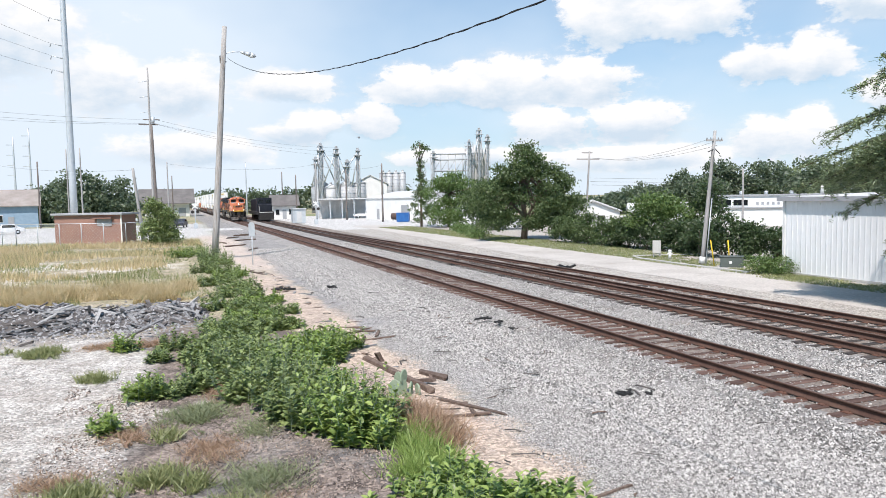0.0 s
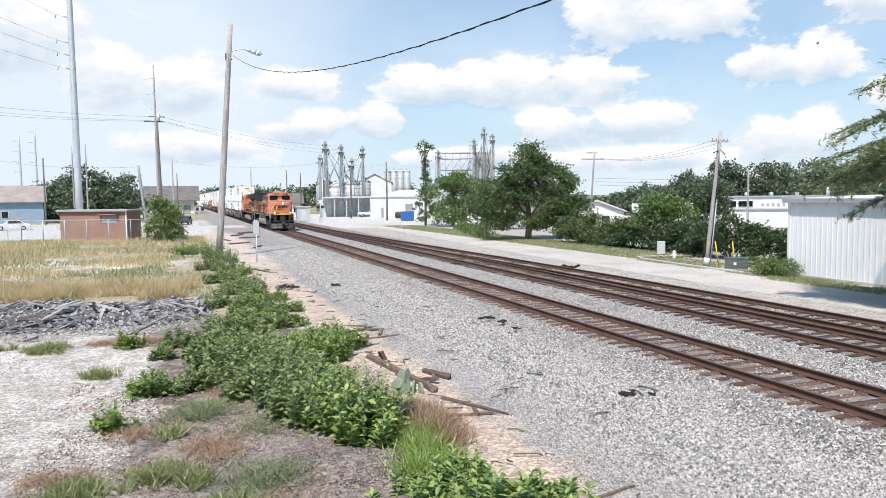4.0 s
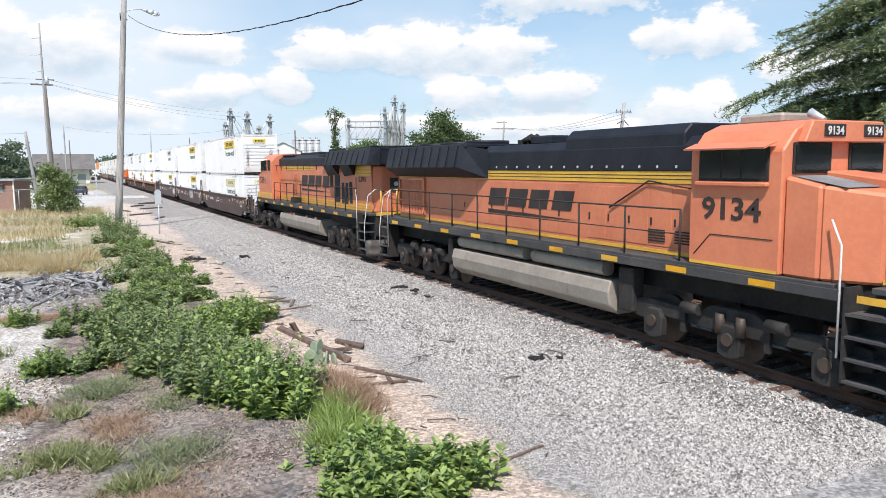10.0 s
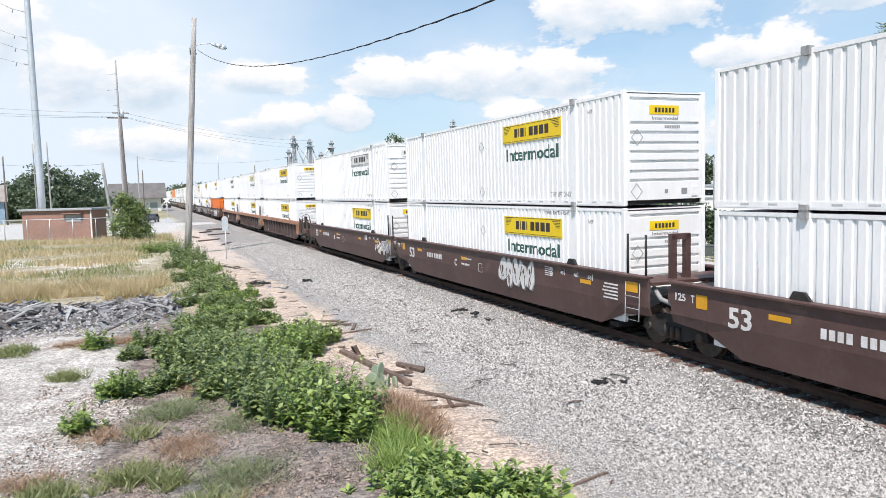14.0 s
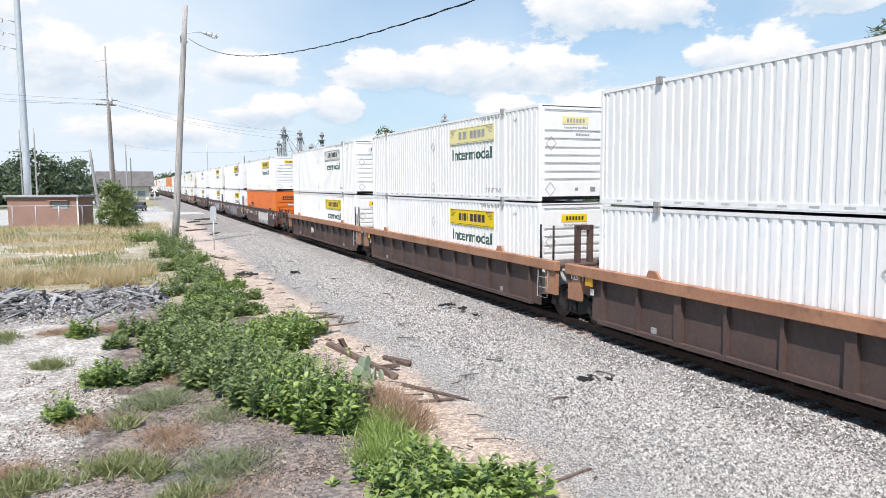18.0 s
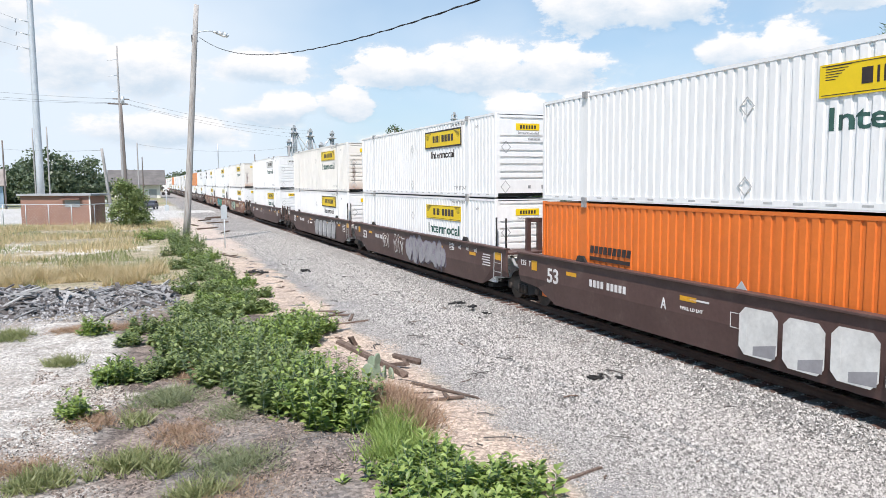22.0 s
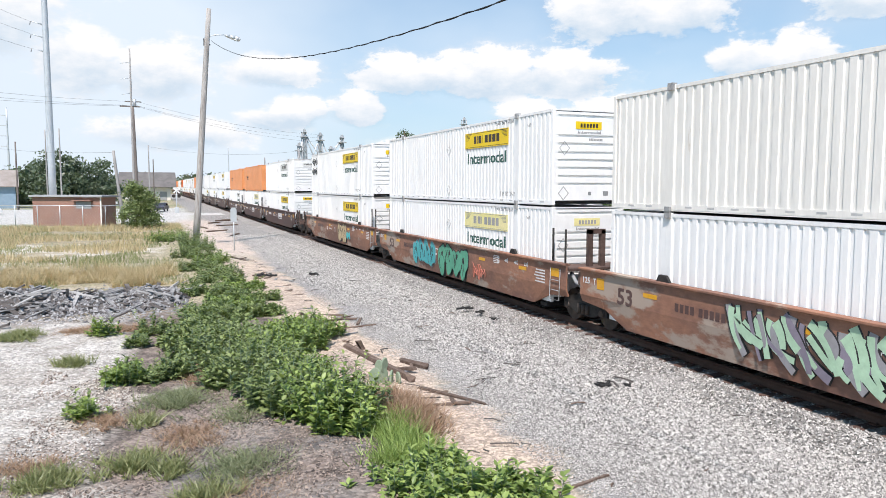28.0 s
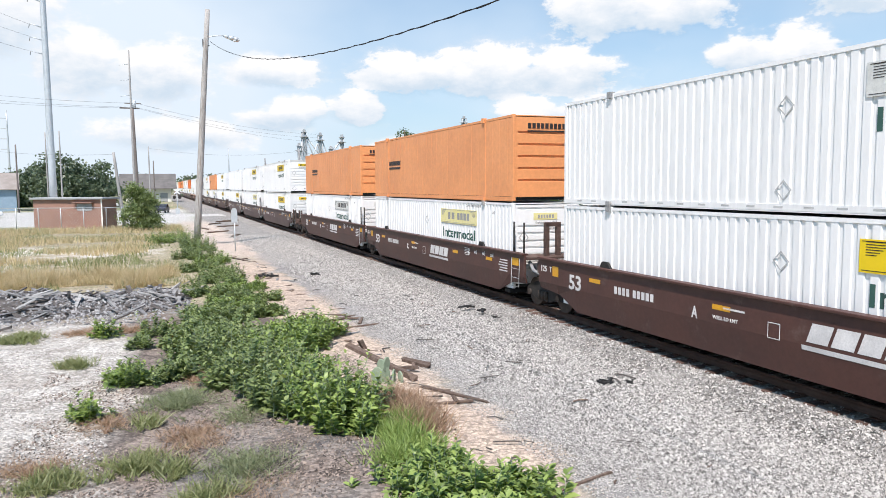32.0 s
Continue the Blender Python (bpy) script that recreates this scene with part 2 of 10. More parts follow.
M = {}
M["orange"] = mat("orange_loco_paint", (0.64, 0.215, 0.11), (0.56, 0.175, 0.09), rough=0.45, big=0.9, fine=9, grain=0.10, bump=0.05, stain=(0.30, 0.10, 0.05), stain_scale=1.3, stain_at=0.74, stain_soft=0.1)
M["orange_box"] = mat("orange_container_paint", (0.72, 0.17, 0.025), (0.64, 0.15, 0.025), rough=0.45, big=0.5, fine=6, grain=0.08, bump=0.05)
M["orange_faded"] = mat("faded_orange_container_paint", (0.80, 0.33, 0.13), (0.72, 0.29, 0.115), rough=0.5, big=0.5, fine=6, grain=0.1, bump=0.05)
M["loco_black"] = mat("blue_black_roof_paint", (0.011, 0.013, 0.019), (0.020, 0.022, 0.029), rough=0.55, spec=0.25, big=1.2, fine=12, grain=0.2, bump=0.05)
M["loco_yellow"] = mat("yellow_stripe_paint", (0.72, 0.42, 0.05), (0.60, 0.34, 0.05), rough=0.45, big=1.5, fine=14, grain=0.1, bump=0.03)
M["underframe"] = mat("dusty_black_underframe", (0.018, 0.017, 0.017), (0.036, 0.032, 0.029), rough=0.8, big=2.0, fine=16, grain=0.3, bump=0.3, stain=(0.06, 0.05, 0.043), stain_scale=2.2, stain_at=0.68)
M["loco_deck"] = mat("dark_deck_paint", (0.045, 0.045, 0.048), (0.075, 0.07, 0.066), rough=0.75, big=1.5, fine=20, grain=0.25, bump=0.2)
M["plow"] = mat("scuffed_plow_steel", (0.045, 0.043, 0.042), (0.10, 0.092, 0.085), rough=0.6, metal=0.3, big=2.0, fine=14, grain=0.3, bump=0.2, stain=(0.05, 0.04, 0.035), stain_scale=3.0, stain_at=0.5)
M["coupler"] = mat("dusty_coupler_steel", (0.06, 0.045, 0.038), (0.10, 0.075, 0.06), rough=0.7, metal=0.3, big=3, fine=20, grain=0.3, bump=0.2)
M["bleached"] = mat("bleached_grey_wood", (0.30, 0.295, 0.29), (0.43, 0.42, 0.405), rough=0.9, big=2.5, fine=22, grain=0.4, bump=0.5, stretch=(1, 4, 4))
M["char"] = mat("dark_rotten_wood", (0.07, 0.062, 0.058), (0.14, 0.125, 0.115), rough=0.9, big=2.5, fine=22, grain=0.4, bump=0.5)
M["casting"] = mat("grey_casting_steel", (0.24, 0.24, 0.24), (0.34, 0.34, 0.335), rough=0.7, big=3, fine=20, grain=0.3, bump=0.2)
M["rust_stain"] = mat("brown_rust_stain", (0.20, 0.095, 0.055), (0.34, 0.20, 0.14), rough=0.85, big=5, fine=20, grain=0.4, bump=0.1)
M["end_dirt"] = mat("dark_dusty_wagon_end", (0.075, 0.047, 0.039), (0.125, 0.08, 0.065), rough=0.85, big=1.6, fine=14, grain=0.3, bump=0.2)
M["tank"] = mat("dusty_silver_tank", (0.27, 0.235, 0.20), (0.36, 0.315, 0.265), rough=0.6, metal=0.15, big=0.8, fine=12, grain=0.15, bump=0.1, stain=(0.16, 0.13, 0.10), stain_scale=1.4, stain_at=0.66)
M["grey_deck"] = mat("grey_walkway_paint", (0.16, 0.165, 0.17), (0.24, 0.24, 0.235), rough=0.75, big=1.5, fine=20, grain=0.25, bump=0.2)
M["rail_white"] = mat("white_handrail_paint", (0.66, 0.65, 0.62), rough=0.5, bump=0.05)
M["white"] = mat("white_container_paint", (0.83, 0.825, 0.81), (0.79, 0.785, 0.77), rough=0.45, big=0.5, fine=5, grain=0.06, bump=0.04, stretch=(1, 1.6, 0.35), stain=(0.50, 0.47, 0.42), stain_scale=2.6, stain_at=0.73, stain_soft=0.08, vary=0.05)
M["cream"] = mat("yellowed_container_paint", (0.79, 0.765, 0.715), (0.74, 0.715, 0.665), rough=0.5, big=0.6, fine=5, grain=0.08, bump=0.04, stretch=(1, 1.6, 0.35), stain=(0.42, 0.30, 0.20), stain_scale=2.2, stain_at=0.72, stain_soft=0.08)
M["groove"] = mat("grey_recess_paint", (0.22, 0.23, 0.24), (0.30, 0.30, 0.30), rough=0.7, bump=0.05)
M["slot_grey"] = mat("grey_slot_paint", (0.42, 0.42, 0.41), (0.52, 0.52, 0.51), rough=0.7, bump=0.05)
M["dark_gap"] = mat("dark_locking_gap", (0.035, 0.033, 0.032), rough=0.8)
M["sign_yellow"] = mat("yellow_panel_paint", (0.80, 0.58, 0.01), (0.76, 0.52, 0.01), rough=0.5, big=1.0, fine=8, grain=0.06, bump=0.02)
M["sign_yellow_faded"] = mat("faded_yellow_panel_paint", (0.78, 0.70, 0.28), (0.76, 0.68, 0.36), rough=0.55, big=1.0, fine=8, grain=0.1, bump=0.02)
M["sign_white"] = mat("bleached_panel_paint", (0.72, 0.72, 0.68), rough=0.55, bump=0.02)
M["ink"] = mat("black_brown_lettering", (0.025, 0.02, 0.02), (0.05, 0.035, 0.03), rough=0.55, bump=0.0)
M["ink_faded"] = mat("faded_grey_lettering", (0.24, 0.24, 0.235), (0.36, 0.355, 0.35), rough=0.6, bump=0.0)
M["green_ink"] = mat("dark_green_lettering", (0.03, 0.085, 0.07), (0.045, 0.11, 0.09), rough=0.55, bump=0.0)
M["white_ink"] = mat("white_stencil_paint", (0.72, 0.70, 0.68), (0.55, 0.53, 0.52), rough=0.6, bump=0.0)
M["brown"] = mat("dark_brown_wagon_paint", (0.076, 0.041, 0.036), (0.098, 0.056, 0.049), rough=0.55, big=0.7, fine=9, grain=0.15, bump=0.06, stain=(0.13, 0.085, 0.07), stain_scale=1.4, stain_at=0.66)
M["brown2"] = mat("red_brown_wagon_paint", (0.085, 0.036, 0.028), (0.065, 0.030, 0.025), rough=0.55, big=0.7, fine=9, grain=0.15, bump=0.06, stain=(0.14, 0.09, 0.075), stain_scale=1.4, stain_at=0.68)
M["rusty"] = mat("rusty_orange_wagon_paint", (0.30, 0.145, 0.09), (0.185, 0.098, 0.072), rough=0.75, big=0.55, fine=7, grain=0.25, bump=0.1, mix=0.3, stretch=(1, 0.6, 1.3), stain=(0.36, 0.285, 0.23), stain_scale=0.9, stain_at=0.58, stain_soft=0.05)
M["chord"] = mat("faded_orange_top_rail", (0.40, 0.205, 0.12), (0.30, 0.15, 0.09), rough=0.65, big=0.8, fine=9, grain=0.15, bump=0.06, stain=(0.14, 0.07, 0.05), stain_scale=1.6, stain_at=0.66)
M["rib_web"] = mat("dusty_brown_wagon_web", (0.10, 0.065, 0.055), (0.075, 0.05, 0.045), rough=0.7, big=0.9, fine=9, grain=0.2, bump=0.1)
M["wheel"] = mat("dark_wheel_steel", (0.05, 0.04, 0.035), (0.09, 0.065, 0.05), rough=0.6, metal=0.3, big=3, fine=20, grain=0.2, bump=0.1)
M["reflector"] = mat("amber_reflector_tape", (0.72, 0.36, 0.02), rough=0.4, bump=0.0)
M["glass"] = glass_mat("dark_window_glass", (0.012, 0.014, 0.016))
M["lamp_on"] = glow_mat("headlight_on", (1.0, 0.86, 0.62), 3.0)
M["lamp_dim"] = glow_mat("headlight_lens", (1.0, 0.95, 0.85), 1.6)
M["rail"] = mat("rust_brown_rail", (0.085, 0.046, 0.034), (0.125, 0.070, 0.050), rough=0.7, metal=0.2, big=2, fine=20, grain=0.2, bump=0.15)
M["rail_top"] = mat("worn_rail_head", (0.20, 0.13, 0.10), (0.15, 0.085, 0.06), rough=0.45, metal=0.5, big=2, fine=20, grain=0.1, bump=0.05)
M["tie"] = mat("weathered_sleeper_wood", (0.075, 0.042, 0.033), (0.13, 0.08, 0.063), rough=0.9, big=2.0, fine=22, grain=0.35, bump=0.5, dist=0.02, stretch=(0.25, 2, 1), vary=0.25)
M["tie_old"] = mat("black_sleeper_wood", (0.034, 0.03, 0.028), (0.072, 0.06, 0.053), rough=0.9, big=2.0, fine=22, grain=0.35, bump=0.5, dist=0.02, stretch=(0.25, 2, 1), vary=0.3)
M["plate"] = mat("rusty_tie_plate", (0.15, 0.07, 0.045), (0.10, 0.05, 0.035), rough=0.8, bump=0.2)
M["stone"] = mat("ballast_stone", (0.42, 0.42, 0.41), (0.30, 0.30, 0.30), rough=0.85, big=9, fine=60, grain=0.3, bump=0.2)
M["pole_wood"] = mat("grey_weathered_pole_wood", (0.33, 0.315, 0.3), (0.43, 0.41, 0.39), rough=0.9, big=2, fine=14, grain=0.35, bump=0.4, stretch=(3, 3, 0.25), stain=(0.22, 0.185, 0.16), stain_scale=2.5, stain_at=0.6)
M["pole_grey"] = mat("pale_pole_wood", (0.36, 0.35, 0.34), (0.30, 0.29, 0.28), rough=0.9, big=2, fine=14, grain=0.25, bump=0.3, stretch=(3, 3, 0.25))
M["pole_dark"] = mat("dark_pole_wood", (0.13, 0.11, 0.10), (0.19, 0.165, 0.15), rough=0.9, big=2, fine=14, grain=0.3, bump=0.3, stretch=(3, 3, 0.25))
M["galv"] = mat("galvanised_steel", (0.56, 0.59, 0.61), (0.50, 0.53, 0.55), rough=0.5, metal=0.35, big=1.5, fine=10, grain=0.1, bump=0.05)
M["mill_steel"] = mat("grey_elevator_steel", (0.34, 0.355, 0.37), (0.42, 0.43, 0.44), rough=0.6, metal=0.2, big=0.3, fine=3, grain=0.15, bump=0.05)
M["cable"] = mat("black_cable", (0.02, 0.02, 0.022), rough=0.7, bump=0.0)
M["wall_white"] = mat("white_painted_wall", (0.74, 0.74, 0.72), (0.66, 0.66, 0.64), rough=0.7, big=0.4, fine=6, grain=0.06, bump=0.05, stretch=(1, 1, 0.5))
M["shed"] = mat("white_ribbed_sheet_metal", (0.80, 0.81, 0.81), (0.76, 0.77, 0.77), rough=0.5, big=0.4, fine=5, grain=0.05, bump=0.03, stretch=(1, 1, 0.4))
M["roof_grey"] = mat("grey_roof_sheet", (0.36, 0.37, 0.38), (0.30, 0.31, 0.32), rough=0.7, big=0.5, fine=6, grain=0.12, bump=0.1)
M["roof_tan"] = mat("faded_tan_roof", (0.26, 0.225, 0.20), (0.34, 0.30, 0.275), rough=0.8, big=0.5, fine=6, grain=0.15, bump=0.1)
M["roof_brown"] = mat("weathered_brown_roof", (0.12, 0.112, 0.107), (0.17, 0.157, 0.148), rough=0.8, big=0.5, fine=6, grain=0.15, bump=0.1)
M["roof_white"] = mat("pale_metal_roof", (0.60, 0.60, 0.59), (0.52, 0.52, 0.51), rough=0.6, big=0.5, fine=6, grain=0.1, bump=0.05)
M["brick_tan"] = mat("brown_painted_block", (0.33, 0.19, 0.145), (0.28, 0.165, 0.13), rough=0.85, big=0.6, fine=10, grain=0.12, bump=0.2)
M["blue_wall"] = mat("blue_grey_siding", (0.24, 0.34, 0.44), (0.29, 0.39, 0.49), rough=0.7, bump=0.1)
M["dark_open"] = mat("dark_opening", (0.03, 0.032, 0.035), rough=0.8, bump=0.0)
M["blue_bin"] = mat("blue_bin_paint", (0.02, 0.10, 0.30), (0.03, 0.13, 0.36), rough=0.5, bump=0.05)
M["car_white"] = mat("white_car_paint", (0.75, 0.75, 0.75), rough=0.3, bump=0.0, grain=0.03)
M["car_dark"] = mat("dark_car_paint", (0.05, 0.055, 0.07), rough=0.3, bump=0.0, grain=0.05)
M["rubber"] = mat("black_rubber", (0.025, 0.025, 0.025), rough=0.8, bump=0.1)
M["concrete"] = mat("pale_concrete", (0.50, 0.49, 0.46), (0.43, 0.42, 0.395), rough=0.9, big=0.8, fine=12, grain=0.15, bump=0.2)
M["transformer"] = mat("grey_green_cabinet_paint", (0.10, 0.12, 0.11), rough=0.6, bump=0.05)
M["yellow_guard"] = mat("yellow_plastic_guard", (0.75, 0.52, 0.03), rough=0.5, bump=0.0)
M["wood_debris"] = mat("weathered_sleeper_splinters", (0.1, 0.066, 0.052), (0.18, 0.135, 0.108), rough=0.95, big=4, fine=30, grain=0.35, bump=0.5, stretch=(3, 3, 3), vary=0.3)
M["slate"] = mat("grey_broken_sleeper_scrap", (0.15, 0.15, 0.155), (0.29, 0.285, 0.28), rough=0.9, big=4, fine=20, grain=0.35, bump=0.4)
M["bark"] = mat("brown_bark", (0.10, 0.075, 0.055), (0.15, 0.12, 0.09), rough=0.95, big=3, fine=18, grain=0.35, bump=0.6, stretch=(2, 2, 0.5))
M["leaf_weed"] = leaf_mat("weed_leaves", (0.085, 0.14, 0.032), (0.33, 0.425, 0.125))
M["leaf_weed2"] = leaf_mat("grey_green_weed_leaves", (0.08, 0.122, 0.042), (0.29, 0.35, 0.14))
M["leaf_tree"] = leaf_mat("tree_leaves", (0.05, 0.085, 0.032), (0.14, 0.19, 0.075))
M["leaf_dark"] = leaf_mat("dark_tree_leaves", (0.03, 0.055, 0.022), (0.085, 0.125, 0.05))
# far leaves: haze of distance painted in as a paler, greyer green
M["leaf_far"] = leaf_mat("hazed_distant_leaves", (0.075, 0.108, 0.07), (0.16, 0.20, 0.125))
M["leaf_lime"] = leaf_mat("bright_tree_leaves", (0.07, 0.125, 0.033), (0.17, 0.24, 0.08))
M["needle"] = leaf_mat("cedar_needles", (0.095, 0.135, 0.075), (0.33, 0.40, 0.225), translucent=0.2)
M["grass_dry"] = leaf_mat("dry_grass_blades", (0.42, 0.33, 0.19), (0.64, 0.53, 0.35))
M["grass_green"] = leaf_mat("green_grass_blades", (0.15, 0.185, 0.07), (0.32, 0.325, 0.16))
M["grass_rust"] = leaf_mat("rust_coloured_dead_weeds", (0.24, 0.145, 0.10), (0.46, 0.33, 0.23))
M["grass_fresh"] = leaf_mat("fresh_grass_blades", (0.14, 0.22, 0.05), (0.33, 0.42, 0.13))
M["grass_grey"] = leaf_mat("wilted_grass_blades", (0.14, 0.17, 0.09), (0.28, 0.30, 0.17))
M["cactus"] = mat("grey_green_cactus_skin", (0.21, 0.28, 0.19), (0.28, 0.33, 0.24), rough=0.7, bump=0.2)
for key, c in dict(g_white=(0.66, 0.65, 0.62), g_grey=(0.30, 0.29, 0.30), g_mid=(0.38, 0.375, 0.37), g_green=(0.10, 0.34, 0.22), g_teal=(0.08, 0.40, 0.42), g_mint=(0.42, 0.60, 0.42), g_tan=(0.52, 0.40, 0.24),
                   g_purple=(0.24, 0.21, 0.26), g_dark=(0.03, 0.03, 0.03), g_rose=(0.50, 0.17, 0.12)).items():
    M[key] = mat(key.replace("g_", "spray_paint_"), c, rough=0.7, big=1.5, fine=8, grain=0.12, bump=0.0)


# ---- mesh helpers ----
class Build:
    """Collects the faces of one mesh."""

    def __init__(self):
        self.v, self.f, self.s = [], [], []

    def face(self, idx, smooth=False):
        self.f.append(tuple(idx))
        self.s.append(smooth)

    def hexa(self, pts):
        """Eight corners: the lower four in turn, then the upper four."""
        n = len(self.v)
        self.v += [tuple(p) for p in pts]
        for q in ((3, 2, 1, 0), (4, 5, 6, 7), (0, 1, 5, 4), (1, 2, 6, 5), (2, 3, 7, 6), (3, 0, 4, 7)):
            self.face([n + i for i in q])
        return self

    def box(self, x0, x1, y0, y1, z0, z1):
        return self.hexa([(x0, y0, z0), (x1, y0, z0), (x1, y1, z0), (x0, y1, z0), (x0, y0, z1), (x1, y0, z1), (x1, y1, z1), (x0, y1, z1)])

    def tube(self, p, q, r, r2=None, n=8, caps=True):
        r2 = r if r2 is None else r2
        p, q = Vector(p), Vector(q)
        d = (q - p).normalized()
        a = d.orthogonal().normalized()
        b = d.cross(a)
        k = len(self.v)
        for c, rr in ((p, r), (q, r2)):
            for i in range(n):
                w = 2 * math.pi * i / n
                self.v.append(tuple(c + a * (rr * math.cos(w)) + b * (rr * math.sin(w))))
        for i in range(n):
            j = (i + 1) % n
            self.face((k + i, k + j, k + n + j, k + n + i), True)
        if caps:
            self.face([k + i for i in reversed(range(n))])
            self.face([k + n + i for i in range(n)])
        return self

    def loft(self, pts, radii, n=8):
        """One closed tube through all the points."""
        pts = [Vector(q) for q in pts]
        k0, a = len(self.v), None
        for i, q in enumerate(pts):
            d = (pts[min(i + 1, len(pts) - 1)] - pts[max(i - 1, 0)]).normalized()
            a = d.orthogonal().normalized() if a is None else (a - d * a.dot(d)).normalized()
            b = d.cross(a)
            for j in range(n):
                w = 2 * math.pi * j / n
                self.v.append(tuple(q + a * (radii[i] * math.cos(w)) + b * (radii[i] * math.sin(w))))
        for i in range(len(pts) - 1):
            for j in range(n):
                m = (j + 1) % n
                self.face((k0 + i * n + j, k0 + i * n + m, k0 + (i + 1) * n + m, k0 + (i + 1) * n + j), True)
        self.face([k0 + j for j in reversed(range(n))])
        self.face([k0 + (len(pts) - 1) * n + j for j in range(n)])
        return self

    def pipe(self, pts, r, n=6):
        return self.loft(pts, [r] * len(pts), n)

    def prism(self, outline, axis, lo, hi):
        """A closed outline (anticlockwise or not), pushed along an axis: 'x' takes (y, z), 'y' takes (x, z), 'z' takes (x, y)."""
        k, n = len(self.v), len(outline)
        for w in (lo, hi):
            for a, b in outline:
                self.v.append((w, a, b) if axis == "x" else (a, w, b) if axis == "y" else (a, b, w))
        self.face([k + i for i in reversed(range(n))])
        self.face([k + n + i for i in range(n)])
        for i in range(n):
            j = (i + 1) % n
            self.face((k + i, k + j, k + n + j, k + n + i))
        return self

    def ball(self, c, r, n=8, squash=1.0):
        k = len(self.v)
        rings = n // 2
        for i in range(rings + 1):
            a = math.pi * i / rings
            for j in range(n):
                b = 2 * math.pi * j / n
                self.v.append((c[0] + r * math.sin(a) * math.cos(b), c[1] + r * math.sin(a) * math.sin(b), c[2] + squash * r * math.cos(a)))
        for i in range(rings):
            for j in range(n):
                self.face((k + i * n + j, k + i * n + (j + 1) % n, k + (i + 1) * n + (j + 1) % n, k + (i + 1) * n + j), True)
        return self

    def mesh(self, name, material, bevel=0.0):
        me = bpy.data.meshes.new(name)
        me.from_pydata(self.v, [], self.f)
        me.polygons.foreach_set("use_smooth", self.s)
        me.materials.append(material)
        bm = bmesh.new()
        bm.from_mesh(me)
        bmesh.ops.recalc_face_normals(bm, faces=bm.faces)
        if bevel:
            sharp = [e for e in bm.edges if len(e.link_faces) == 2 and e.calc_face_angle(0) > 0.6]
            bmesh.ops.bevel(bm, geom=sharp, offset=bevel, segments=1, affect="EDGES", clamp_overlap=True)
        bm.to_mesh(me)
        bm.free()
        return me


def part(name, b, material, parent, label="", bevel=0.0, at=None):
    """One mesh object under a thing or a part; b is a Build or a finished mesh."""
    me = b if isinstance(b, bpy.types.Mesh) else b.mesh(name, material, bevel)
    ob = new(name, me)
    ob.parent = parent
    if at is not None:
        ob.matrix_basis = at
    if label:
        ob["label"] = label
    return ob


def thing(name, label, category, group="", at=None, kind=""):
    """An Empty at the base of a thing."""
    ob = new(name)
    ob.empty_display_size = 0.3
    tagged(ob, label, category, group, kind)
    if at is not None:
        ob.matrix_basis = at
    return ob


def solid(name, b, material, label, category="", kind="", group="", bevel=0.0, at=None):
    """A thing of one mesh."""
    ob = new(name, b if isinstance(b, bpy.types.Mesh) else b.mesh(name, material, bevel))
    tagged(ob, label, category, group, kind)
    if at is not None:
        ob.matrix_basis = at
    return ob


def raw_mesh(name, verts, faces, material):
    """A mesh from numpy arrays: faces all of one size."""
    me = bpy.data.meshes.new(name)
    verts, faces = np.asarray(verts, dtype=np.float32), np.asarray(faces, dtype=np.int32)
    k = faces.shape[1]
    me.vertices.add(len(verts))
    me.vertices.foreach_set("co", verts.ravel())
    me.loops.add(faces.size)
    me.loops.foreach_set("vertex_index", faces.ravel())
    me.polygons.add(len(faces))
    me.polygons.foreach_set("loop_start", np.arange(0, faces.size, k, dtype=np.int32))
    me.update(calc_edges=True)
    me.validate()
    me.materials.append(material)
    return me


_words = {}


def word_mesh(text, height, width, material, depth=0.004):
    """Lettering in the built-in font, standing in the plane x = 0 and read from the -x side; starts at y = 0 and runs to -y."""
    key = (text, height, width, material.name, depth)
    if key not in _words:
        cu = bpy.data.curves.new("lettering", "FONT")
        cu.body, cu.size, cu.extrude, cu.resolution_u, cu.offset = text, height * 1.38, depth, 2, height * 0.03
        ob = bpy.data.objects.new("lettering", cu)
        me = bpy.data.meshes.new_from_object(ob)
        bpy.data.objects.remove(ob)
        bpy.data.curves.remove(cu)
        xs = [v.co.x for v in me.vertices]
        k = width / (max(xs) - min(xs))
        me.transform(Matrix(((0, 0, -1, 0), (-k, 0, 0, k * min(xs)), (0, 1, 0, 0), (0, 0, 0, 1))))
        me.materials.clear()
        me.materials.append(material)
        _words[key] = me
    return _words[key]

# ---- ground ----
GZ = -0.38
T1, T2, T3 = 12.45, 17.1, 19.35


